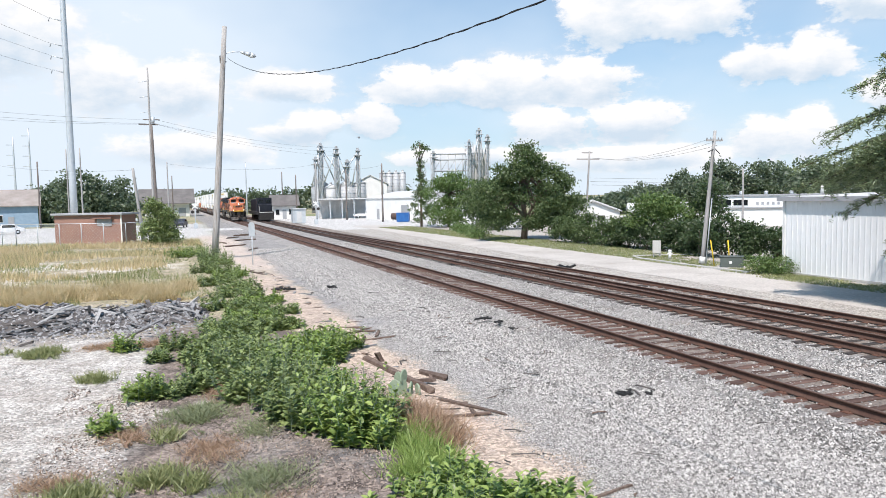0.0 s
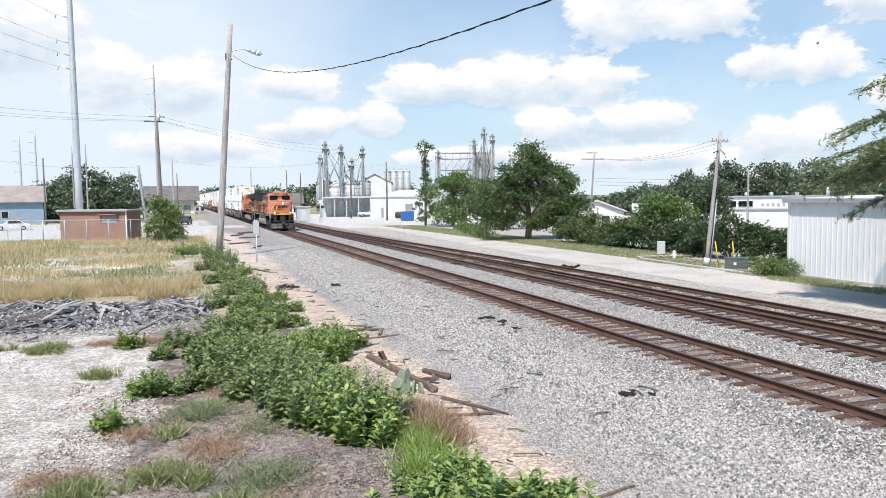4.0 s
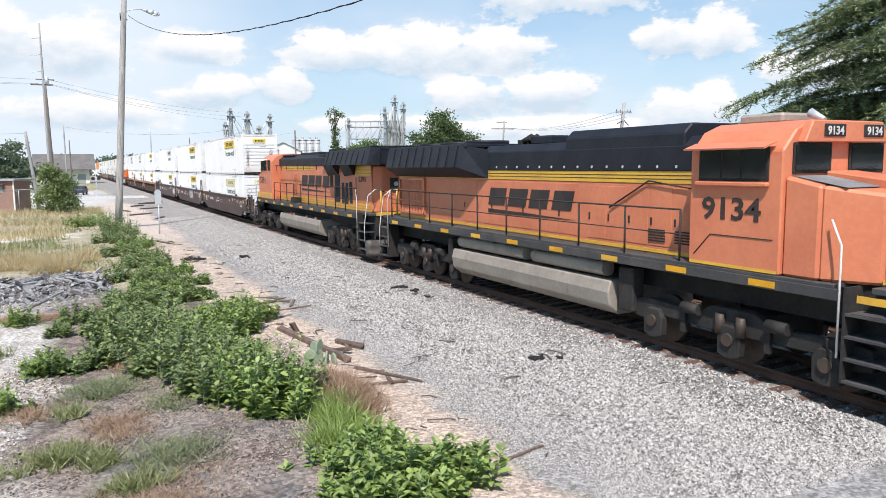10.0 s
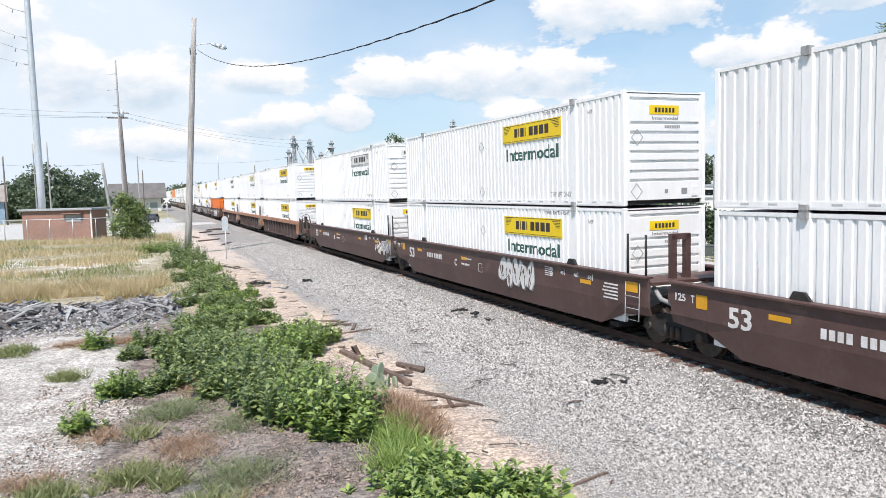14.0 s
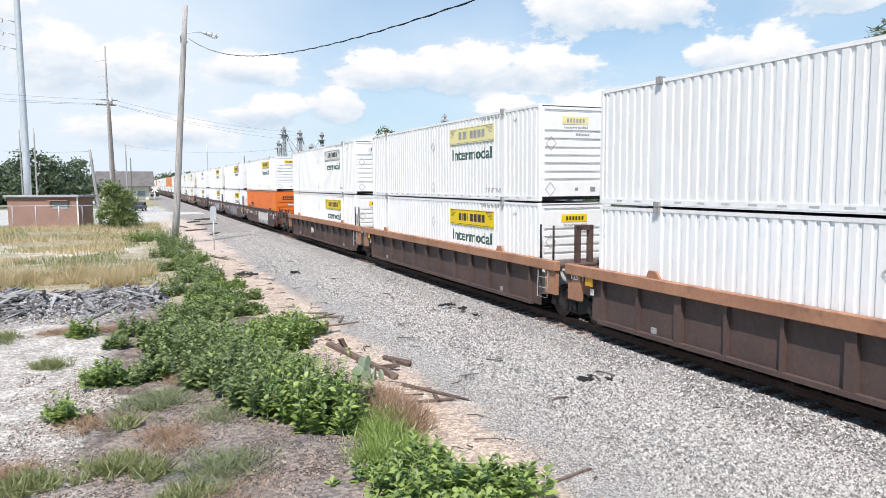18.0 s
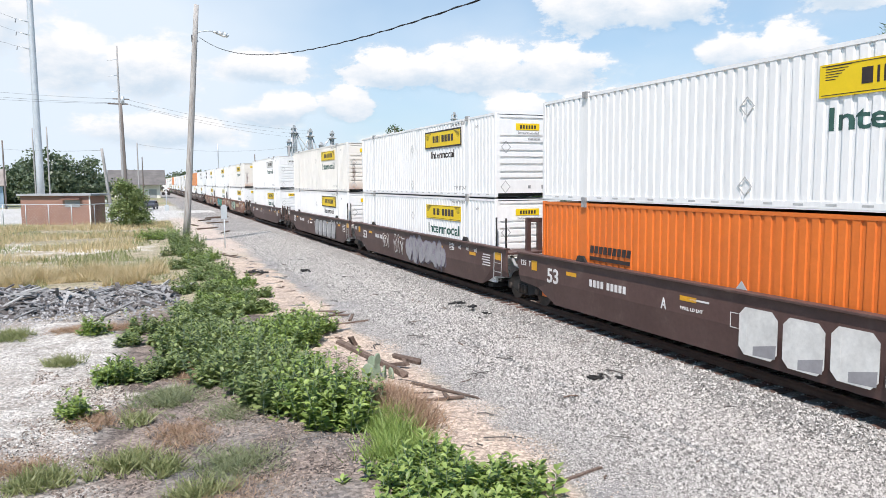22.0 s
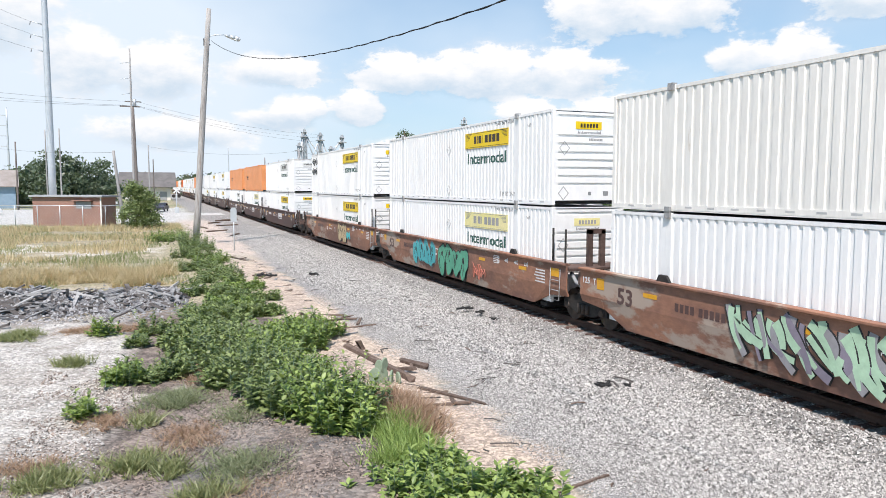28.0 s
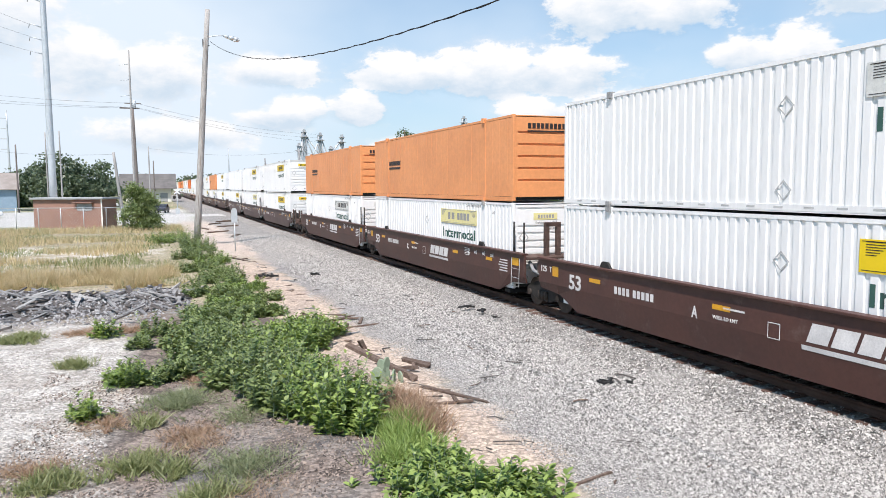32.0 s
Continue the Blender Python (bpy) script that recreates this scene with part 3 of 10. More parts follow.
def ground_material():
    m = bpy.data.materials.new("earth_sand_and_gravel")
    m.use_nodes = True
    nt = m.node_tree
    N, L = nt.nodes, nt.links
    p = N["Principled BSDF"]
    p.inputs["Roughness"].default_value, p.inputs["Specular IOR Level"].default_value = 0.95, 0.15
    tc = N.new("ShaderNodeTexCoord")

    def noise_(scale, detail=4.0, rough=0.6):
        n = N.new("ShaderNodeTexNoise")
        n.inputs["Scale"].default_value, n.inputs["Detail"].default_value, n.inputs["Roughness"].default_value = scale, detail, rough
        L.new(tc.outputs["Object"], n.inputs["Vector"])
        return n

    def math_(op, a, b):
        n = N.new("ShaderNodeMath")
        n.operation = op
        for i, v in enumerate((a, b)):
            if isinstance(v, (int, float)):
                n.inputs[i].default_value = v
            else:
                L.new(v, n.inputs[i])
        return n.outputs[0]

    def step(v, lo, hi, c=0.0, d=1.0):
        r = N.new("ShaderNodeMapRange")
        r.interpolation_type = "SMOOTHSTEP"
        L.new(v, r.inputs[0])
        for i, x in enumerate((lo, hi, c, d)):
            r.inputs[i + 1].default_value = x
        return r.outputs[0]

    def blend(fac, x, y, kind="MIX"):
        n = N.new("ShaderNodeMix")
        n.data_type, n.blend_type = "RGBA", kind
        for s, v in ((0, fac), (6, x), (7, y)):
            if isinstance(v, tuple):
                n.inputs[s].default_value = (*v, 1)
            elif isinstance(v, (int, float)):
                n.inputs[s].default_value = v
            else:
                L.new(v, n.inputs[s])
        return n.outputs[2]

    sep = N.new("ShaderNodeSeparateXYZ")
    L.new(tc.outputs["Object"], sep.inputs[0])
    wob = N.new("ShaderNodeSeparateColor")
    L.new(noise_(0.55, 5).outputs["Color"], wob.inputs[0])
    wx = math_("ADD", sep.outputs[0], math_("MULTIPLY", math_("SUBTRACT", wob.outputs[0], 0.5), 3.0))
    wy = math_("ADD", sep.outputs[1], math_("MULTIPLY", math_("SUBTRACT", wob.outputs[1], 0.5), 7.0))
    mid, fine = noise_(1.6, 5).outputs["Fac"], noise_(18, 6, 0.75).outputs["Fac"]
    grit = N.new("ShaderNodeTexVoronoi")
    grit.inputs["Scale"].default_value = 17.0
    L.new(tc.outputs["Object"], grit.inputs["Vector"])
    # far country: dull grass and dirt
    col = blend(step(noise_(0.05, 4).outputs["Fac"], 0.4, 0.6), (0.20, 0.22, 0.11), (0.34, 0.30, 0.21))

    def zone(col, x0, x1, y0, y1, sx, sy, a, b, patch=None):
        f = math_("MULTIPLY", step(wx, x0 - sx, x0 + sx), step(wx, x1 - sx, x1 + sx, 1.0, 0.0))
        f = math_("MULTIPLY", f, math_("MULTIPLY", step(wy, y0 - sy, y0 + sy), step(wy, y1 - sy, y1 + sy, 1.0, 0.0)))
        if patch:
            f = math_("MULTIPLY", f, step(noise_(patch[0], 5).outputs["Fac"], patch[1], patch[2]))
        return blend(f, col, blend(step(mid, 0.38, 0.62), a, b))

    # yellow grass field, bare pale patches in it
    col = zone(col, -60, 3.0, 26, 84, 1.5, 4, (0.37, 0.32, 0.235), (0.27, 0.245, 0.155))
    col = zone(col, -40, 0, 44, 60, 1, 2.5, (0.60, 0.56, 0.50), (0.50, 0.45, 0.38), (0.18, 0.47, 0.54))
    # lots and streets beyond the field, pale
    col = zone(col, -400, 5.5, 92, 150, 2, 3, (0.50, 0.49, 0.47), (0.44, 0.43, 0.40))
    col = zone(col, 21.0, 60, 96, 190, 2, 3, (0.52, 0.51, 0.49), (0.47, 0.46, 0.44))
    col = zone(col, 20.6, 90, -40, 100, 1.0, 3, (0.40, 0.375, 0.335), (0.34, 0.315, 0.285))
    # dark crumbly soil under the weeds, white crushed stone lot
    col = zone(col, -5.5, 4.6, -10, 27, 0.5, 2, (0.125, 0.103, 0.09), (0.245, 0.20, 0.172))
    col = zone(col, -0.5, 3.4, 6, 14, 0.5, 1.5, (0.15, 0.14, 0.135), (0.23, 0.20, 0.175), (0.9, 0.42, 0.55))
    col = zone(col, -60, -0.9, 11.0, 25.5, 0.5, 1.6, (0.50, 0.475, 0.435), (0.35, 0.32, 0.285))
    col = zone(col, -1.6, 0.6, 14.8, 17.5, 0.35, 1.0, (0.50, 0.47, 0.42), (0.40, 0.36, 0.31), (0.8, 0.46, 0.56))
    col = zone(col, -60, -1.5, 4, 13, 0.4, 1.0, (0.40, 0.375, 0.34), (0.28, 0.245, 0.215))
    # sand bank along the weeds, grey gravel apron
    col = zone(col, 5.6, 21.0, -40, 420, 0.7, 6, (0.30, 0.287, 0.273), (0.235, 0.226, 0.216))
    col = zone(col, 5.0, 9.4, -5, 60, 0.6, 6, (0.31, 0.30, 0.292), (0.24, 0.235, 0.232), (0.35, 0.44, 0.56))
    col = zone(col, 3.6, 5.75, 2, 44, 0.30, 4, (0.50, 0.405, 0.325), (0.40, 0.325, 0.27))
    col = zone(col, 2.8, 6.3, 44, 96, 0.6, 6, (0.51, 0.42, 0.355), (0.45, 0.39, 0.34))
    # the level crossing road
    col = zone(col, -400, 400, 112, 122, 0.5, 0.6, (0.50, 0.49, 0.47), (0.46, 0.45, 0.43))
    g = N.new("ShaderNodeMapRange")
    L.new(fine, g.inputs[0])
    for i, v in enumerate((0.28, 0.72, 0.58, 1.40)):
        g.inputs[i + 1].default_value = v
    gv = N.new("ShaderNodeCombineXYZ")
    for i in range(3):
        L.new(g.outputs[0], gv.inputs[i])
    col = blend(1.0, col, gv.outputs[0], "MULTIPLY")
    # single pebbles, light and dark
    sc = N.new("ShaderNodeSeparateColor")
    L.new(grit.outputs["Color"], sc.inputs[0])
    pv = step(sc.outputs[0], 0.0, 1.0, 0.62, 1.40)
    pc = N.new("ShaderNodeCombineXYZ")
    for i in range(3):
        L.new(pv, pc.inputs[i])
    col = blend(0.8, col, pc.outputs[0], "MULTIPLY")
    L.new(col, p.inputs["Base Color"])
    hgt = math_("ADD", math_("MULTIPLY", fine, 0.7), math_("MULTIPLY", grit.outputs["Distance"], -1.2))
    bn = N.new("ShaderNodeBump")
    bn.inputs["Strength"].default_value, bn.inputs["Distance"].default_value = 0.45, 0.03
    L.new(hgt, bn.inputs["Height"])
    L.new(bn.outputs[0], p.inputs["Normal"])
    return m


def make_ground():
    xs = np.unique(np.concatenate([np.arange(-30, 24, 0.5), np.linspace(-4000, -30, 22), np.linspace(24, 4000, 24)]))
    ys = np.unique(np.concatenate([np.arange(4, 60, 0.5), np.linspace(60, 200, 40), np.linspace(-3000, 4, 20), np.linspace(200, 4500, 24)]))
    X, Y = np.meshgrid(xs, ys, indexing="ij")
    Z = np.full(X.shape, GZ)
    for i in range(X.shape[0]):
        for j in range(X.shape[1]):
            x, y = X[i, j], Y[i, j]
            if -30 < x < 24 and 4 < y < 60:
                n = noise.noise((x * 0.35, y * 0.35, 0)) * 0.07 + noise.noise((x * 1.1, y * 1.1, 3)) * 0.035
                if x > 5.2:
                    n *= 0.35
                # the low bank on which the weeds grow
                bank = math.exp(-((x - 2.6) / 1.8) ** 2) * 0.12
                Z[i, j] += n + bank
    nx, ny = X.shape
    idx = np.arange(nx * ny).reshape(nx, ny)
    faces = np.stack([idx[:-1, :-1], idx[1:, :-1], idx[1:, 1:], idx[:-1, 1:]], -1).reshape(-1, 4)
    me = raw_mesh("ground", np.stack([X, Y, Z], -1).reshape(-1, 3), faces, ground_material())
    me.polygons.foreach_set("use_smooth", [True] * len(me.polygons))
    solid("ground", me, None, "pale sandy ground with gravel, dry grass and bare soil", "ground", "structure")


make_ground()


def ballast_material():
    m = mat("crushed_stone_ballast", (0.33, 0.315, 0.297), (0.24, 0.228, 0.215), rough=0.95, big=0.7, fine=15, grain=0.55, bump=1.0, dist=0.05, spec=0.15, fine_detail=8,
            stain=(0.25, 0.19, 0.15), stain_scale=0.6, stain_at=0.66)
    return m


M["ballast"] = ballast_material()
M["ballast_dirty"] = mat("rust_stained_ballast", (0.19, 0.155, 0.13), (0.31, 0.28, 0.25), rough=0.95, big=1.2, fine=17, grain=0.6, bump=1.0, dist=0.05, spec=0.15, fine_detail=8, stain=(0.20, 0.15, 0.125), stain_scale=1.4, stain_at=0.62)


def make_ballast():
    """The bed of crushed stone under the three tracks."""
    prof = [(9.6, -0.44), (10.2, -0.34), (10.9, -0.215), (11.6, -0.20), (13.3, -0.20), (14.1, -0.21), (14.8, -0.29), (15.5, -0.22), (16.4, -0.20), (20.4, -0.20),
            (20.9, -0.27), (21.6, -0.44)]
    ys = np.concatenate([np.arange(-30, 60, 0.4), np.arange(60, 420, 6.0)])
    xs = np.arange(9.6, 21.61, 0.25)
    pz = np.interp(xs, [a for a, b in prof], [b for a, b in prof])
    V = []
    for x, z in zip(xs, pz):
        for y in ys:
            k = noise.noise((x * 1.3, y * 1.3, 0)) * 0.025 + noise.noise((x * 4, y * 4, 7)) * 0.016
            edge = noise.noise((y * 0.5, 2, 9)) * 0.35 if x < 10.6 else 0
            V.append((x + edge, y, z + k))
    idx = np.arange(len(V)).reshape(len(xs), len(ys))
    F = np.stack([idx[:-1, :-1], idx[1:, :-1], idx[1:, 1:], idx[:-1, 1:]], -1).reshape(-1, 4)
    me = raw_mesh("ballast_bed", V, F, M["ballast"])
    me.materials.append(M["ballast_dirty"])
    for f in me.polygons:
        if min(abs(f.center.x - c) for c in (T1, T2, T3)) < 1.05:
            f.material_index = 1
    solid("ballast_bed", me, None, "grey crushed stone bed under the railway tracks", "ballast", "structure")


make_ballast()


def rock_cloud(name, pts, sizes, material, label, category, seed):
    """Loose stones: small lumps sunk in the ground, in one object."""
    rng = np.random.default_rng(seed)
    base = np.array([(1, 0, -0.2), (0, 1, -0.2), (-1, 0, -0.2), (0, -1, -0.2), (0, 0, 0.8)], dtype=float)
    tri = np.array([(0, 1, 4), (1, 2, 4), (2, 3, 4), (3, 0, 4)])
    n = len(pts)
    v = base[None] * rng.uniform(0.55, 1.25, (n, 5, 1)) * np.asarray(sizes)[:, None, None] * rng.uniform(0.7, 1.3, (n, 1, 3))
    a = rng.uniform(0, 6.28, n)
    t = rng.uniform(-0.6, 0.6, n)
    c, s = np.cos(a)[:, None], np.sin(a)[:, None]
    x, y, z = v[..., 0], v[..., 1], v[..., 2]
    y, z = y * np.cos(t)[:, None] - z * np.sin(t)[:, None], y * np.sin(t)[:, None] + z * np.cos(t)[:, None]
    v = np.stack([x * c - y * s, x * s + y * c, z], -1) + np.asarray(pts)[:, None, :]
    f = (tri[None] + (np.arange(n) * 5)[:, None, None]).reshape(-1, 3)
    return solid(name, raw_mesh(name, v.reshape(-1, 3), f, material), None, label, category, "stuff")


def stone_material(name, lo, hi):
    m = bpy.data.materials.new(name)
    m.use_nodes = True
    N, L = m.node_tree.nodes, m.node_tree.links
    p = N["Principled BSDF"]
    p.inputs["Roughness"].default_value, p.inputs["Specular IOR Level"].default_value = 0.9, 0.2
    geo = N.new("ShaderNodeNewGeometry")
    r = N.new("ShaderNodeValToRGB")
    L.new(geo.outputs["Random Per Island"], r.inputs[0])
    r.color_ramp.elements[0].color, r.color_ramp.elements[1].color = (*lo, 1), (*hi, 1)
    L.new(r.outputs[0], p.inputs["Base Color"])
    return m


M["stones"] = stone_material("loose_ballast_stones", (0.085, 0.081, 0.077), (0.545, 0.525, 0.495))
M["pebbles"] = stone_material("white_crushed_stones", (0.27, 0.25, 0.225), (0.60, 0.575, 0.54))
M["scrap"] = stone_material("grey_scrap_chips", (0.09, 0.09, 0.095), (0.40, 0.395, 0.39))


def make_stones():
    rng = np.random.default_rng(3)
    prof_x = [6.0, 9.6, 10.2, 10.9, 14.1, 14.8, 15.5, 20.4, 20.9, 21.6]
    prof_z = [GZ, GZ - 0.02, -0.33, -0.20, -0.20, -0.28, -0.21, -0.20, -0.27, -0.42]
    # nearer means denser: places are drawn by 1 / distance
    n = 200000
    y = 6 + 62 * rng.random(n) ** 1.9
    x = 9.7 + (20.6 - 9.7) * rng.random(n) ** 1.15
    keep = ~((np.abs(x - T1) < 1.3) & (rng.random(n) < 0.90)) & ~((np.abs(x - T2) < 1.3) & (rng.random(n) < 0.88)) & ~((x > 18.1) & (rng.random(n) < 0.88))
    x, y = x[keep], y[keep]
    size = rng.uniform(0.013, 0.038, len(x))
    z = np.interp(x, prof_x, prof_z) + 0.010
    rock_cloud("ballast_stones", np.stack([x, y, z], -1), size, M["stones"], "loose grey and white crushed stones between the tracks", "ballast", 4)
    n = 175000
    y = 6 + 60 * rng.random(n) ** 1.8
    x = 5.3 + 5.0 * rng.random(n) ** 0.85
    size = rng.uniform(0.013, 0.045, n) * np.clip((x - 3.4) / 4.2, 0.5, 1.05) * np.clip(0.8 + y / 60, 0.9, 1.5)
    keep = np.array([(a - 5.9 + 0.55 * noise.noise((a * 0.5, b * 0.35, 5)) + 0.25 * noise.noise((a * 2, b * 1.2, 6))) * 0.7 > c for a, b, c in zip(x, y, rng.random(n))])
    pts = np.stack([x, y, np.full(n, GZ + 0.010)], -1)[keep]
    rock_cloud("apron_gravel", pts, size[keep], M["stones"], "fine grey gravel beside the track", "gravel", 5)
    n = 60000
    y = 7 + 22 * rng.random(n) ** 1.5
    x = rng.normal(6.5, 0.55, n)
    pts = np.stack([x, y, np.full(n, GZ + 0.008)], -1)[x > 5.5]
    rock_cloud("fine_gravel", pts, rng.uniform(0.008, 0.02, len(pts)), M["stones"], "fine dark grit between the sand and the gravel", "gravel", 8)
    n = 16000
    x, y = rng.uniform(-9, -0.9, n), rng.uniform(11.5, 26.5, n)
    pts = np.stack([x, y, np.full(n, GZ + 0.015)], -1)
    rock_cloud("white_gravel", pts, rng.uniform(0.008, 0.032, n), M["pebbles"], "white crushed stone scattered over a lot", "gravel", 6)


make_stones()


def make_litter():
    """Chips, bark and crumbs over the dark soil and the sand."""
    rng = np.random.default_rng(17)
    n = 30000
    x, y = rng.uniform(-2.4, 4.4, n), 6.5 + 12.5 * rng.random(n) ** 1.3
    keep = np.array([noise.noise((a * 0.8, b * 0.8, 2)) > -0.22 for a, b in zip(x, y)])
    pts = np.stack([x, y, np.full(n, GZ + 0.06)], -1)[keep]
    pts[:, 2] += np.array([noise.noise((a * 0.35, b * 0.35, 0)) * 0.07 for a, b in pts[:, :2]]) + np.exp(-((pts[:, 0] - 2.6) / 1.8) ** 2) * 0.12 - 0.05
    rock_cloud("soil_litter", pts, rng.uniform(0.008, 0.032, len(pts)), M["litter"], "brown and grey crumbs of wood and stone on bare soil", "litter", 18)
    n = 7000
    x, y = rng.normal(4.9, 0.5, n), 6.5 + 34 * rng.random(n) ** 1.4
    rock_cloud("sand_litter", np.stack([x, y, np.full(n, GZ + 0.02)], -1), rng.uniform(0.006, 0.02, n), M["litter_pale"], "pale chips and pebbles on the sand", "litter", 19)


M["litter"] = stone_material("soil_crumbs", (0.06, 0.05, 0.046), (0.37, 0.30, 0.25))
M["litter_pale"] = stone_material("sand_pebbles", (0.26, 0.20, 0.16), (0.62, 0.54, 0.45))
make_litter()


# ---- tracks ----
def rail_mesh(name, pts):
    """A rail with head, web and foot along a line of (x, y)."""
    prof = [(-0.07, -0.172), (0.07, -0.172), (0.07, -0.158), (0.012, -0.138), (0.010, -0.045), (0.036, -0.034), (0.036, -0.006), (0.026, 0.0), (-0.026, 0.0), (-0.036, -0.006),
            (-0.036, -0.034), (-0.010, -0.045), (-0.012, -0.138), (-0.07, -0.158)]
    V, F = [], []
    n = len(prof)
    for x, y in pts:
        V += [(x + a, y, b) for a, b in prof]
    for k in range(len(pts) - 1):
        for i in range(n):
            j = (i + 1) % n
            F.append((k * n + i, k * n + j, (k + 1) * n + j, (k + 1) * n + i))
    me = raw_mesh(name, V, F, M["rail"])
    me.materials.append(M["rail_top"])
    for poly in me.polygons:
        if poly.center.z > -0.004:
            poly.material_index = 1
    return me


def tie_mesh(seed):
    """One sleeper with split ends and worn edges."""
    rnd = random.Random(seed)
    b = Build()
    w, h, l = 0.115, 0.17, 1.29
    pts = []
    for z in (-h, 0):
        for x, y in ((-l, -w), (l, -w), (l, w), (-l, w)):
            s = 0.93 if z == 0 else 1.0
            pts.append((x + rnd.uniform(-0.05, 0.05), y * s + rnd.uniform(-0.012, 0.012), z + rnd.uniform(-0.012, 0.006)))
    b.hexa(pts)
    return b


def make_track(name, label, cx, y0, y1, near0, near1, tie_material, spacing=0.53, path=None, worn=0.0):
    tr = thing(name, label, "railway track", kind="structure")
    line = path or [(cx, y0), (cx, y1)]
    for side, nm in ((-0.755, "rail"), (0.755, "rail")):
        part(nm, rail_mesh("rail", [(x + side, y) for x, y in line]), None, tr)
    ties = [tie_mesh(i).mesh("sleeper", tie_material, 0.01) for i in range(5)]
    rnd = random.Random(int(cx * 10))
    rest = Build()
    plates = Build()
    y = y0
    while y < y1:
        x = np.interp(y, [q[1] for q in line], [q[0] for q in line])
        z = -0.175 + rnd.uniform(-0.012, 0.006) - worn * rnd.random() * 0.03
        a = rnd.uniform(-1.3, 1.3)
        if near0 <= y <= near1:
            part("sleeper", ties[rnd.randrange(5)], None, tr, at=pose(x + rnd.uniform(-0.06, 0.06), y, z, 0, 0, a))
        else:
            rest.box(x - 1.29, x + 1.29, y - 0.11, y + 0.11, z - 0.16, z)
        for s in (-0.755, 0.755):
            if y < 70:
                plates.box(x + s - 0.18, x + s + 0.18, y - 0.09, y + 0.09, z - 0.002, z + 0.012)
                plates.box(x + s - 0.10, x + s - 0.075, y - 0.05, y - 0.03, z, z + 0.035)
                plates.box(x + s + 0.075, x + s + 0.10, y + 0.03, y + 0.05, z, z + 0.035)
        y += spacing + rnd.uniform(-0.03, 0.03)
    tagged(part("far_sleepers", rest, tie_material, tr), kind="stuff")
    tagged(part("tie_plates", plates, M["plate"], tr), kind="stuff")
    return tr


make_track("track_1", "main line of rust-brown rails on weathered wooden sleepers", T1, -30, 460, 6, 64, M["tie"])
make_track("track_2", "second line of rusty rails on dark wooden sleepers", T2, -30, 460, 8, 60, M["tie_old"])
SIDING = [(T3, -30), (T3, 22), (T3 - 0.05, 30), (T3 - 0.35, 42), (T3 - 0.95, 56), (T3 - 1.6, 70), (T3 - 2.1, 86), (T2 + 0.02, 104), (T2 + 0.02, 130)]
make_track("track_3", "little used siding with dark sleepers half buried in dirt", T3, -30, 100, 10, 60, M["tie_old"], path=SIDING, worn=1.0)

# ---- train ----
def run(t):
    """How far the train has gone at t seconds, counted from where it stands at 20 s."""
    u = (t - 20) / 10
    return 10 * (14.615 * u + 0.144 * u * u + 0.0235 * u ** 3)


ROWS = [0, 3, 6, 9, 12, 15, 18, 21, 24, 27, 30, 32]
MOVING = []  # thing, place along the train, height, turn


def on_train(ob, a, z=0.0, turn=0.0):
    ob.matrix_basis = pose(T1, a - run(0), z, 0, 0, turn)
    MOVING.append((ob, a, z, turn))
    return ob


# containers, 53 feet long: the front end at y = 0, the floor at z = 0
CL, CW, CH = 16.15, 1.295, 2.89
POSTS = (2.28, 13.87)


FOLD, PITCH = 0.026, 0.27  # depth and spacing of the folds in a container's side
BENDS = (0.0, 0.08, 0.10, 0.25)  # recess, slope, outer flat, slope


def corrugated(x_out, y0, y1, z0, z1, sign, gaps=()):
    """An upright corrugated sheet; sign -1 looks to -x."""
    b = Build()
    y, cols = y0, []
    while y < y1 - 0.01:
        for dy, d in zip(BENDS, (FOLD, FOLD, 0.0, 0.0)):
            if y + dy < y1:
                cols.append((y + dy, d))
        y += PITCH
    cols.append((y1, FOLD))
    cols = [(yy, d) for yy, d in cols if not any(abs(yy - g) < 0.13 for g in gaps)]
    for yy, d in cols:
        b.v += [(x_out - sign * d * 1.0, yy, z0), (x_out - sign * d, yy, z1)]
    for i in range(len(cols) - 1):
        b.face((2 * i, 2 * i + 2, 2 * i + 3, 2 * i + 1))
    return b


def ribbed_front(x0, x1, y, z0, z1, grooves, depth=0.05, tall=0.075):
    """The closed end: a sheet with level grooves, looking to -y."""
    b = Build()
    prof = [(z0, y)]
    for g in sorted(grooves):
        prof += [(g - tall / 2 - 0.012, y), (g - tall / 2 + 0.006, y + depth), (g + tall / 2, y + depth), (g + tall / 2 + 0.004, y)]
    prof.append((z1, y))
    for z, yy in prof:
        b.v += [(x0, yy, z), (x1, yy, z)]
    for i in range(len(prof) - 1):
        b.face((2 * i, 2 * i + 1, 2 * i + 3, 2 * i + 2))
    return b


def word_blocks(y_left, z, widths, h, gap, x, slant=0.0):
    """A row of plain upright blocks, the size of a wordmark's signs, on the -x side; runs from y_left to -y."""
    b = Build()
    y = y_left
    for w in widths:
        if w > 0:
            o = [(y - slant * 0, z), (y - w, z), (y - w - slant * h, z + h), (y - slant * h, z + h)]
            b.prism(o, "x", x - 0.004, x)
        y -= abs(w) + gap
    return b


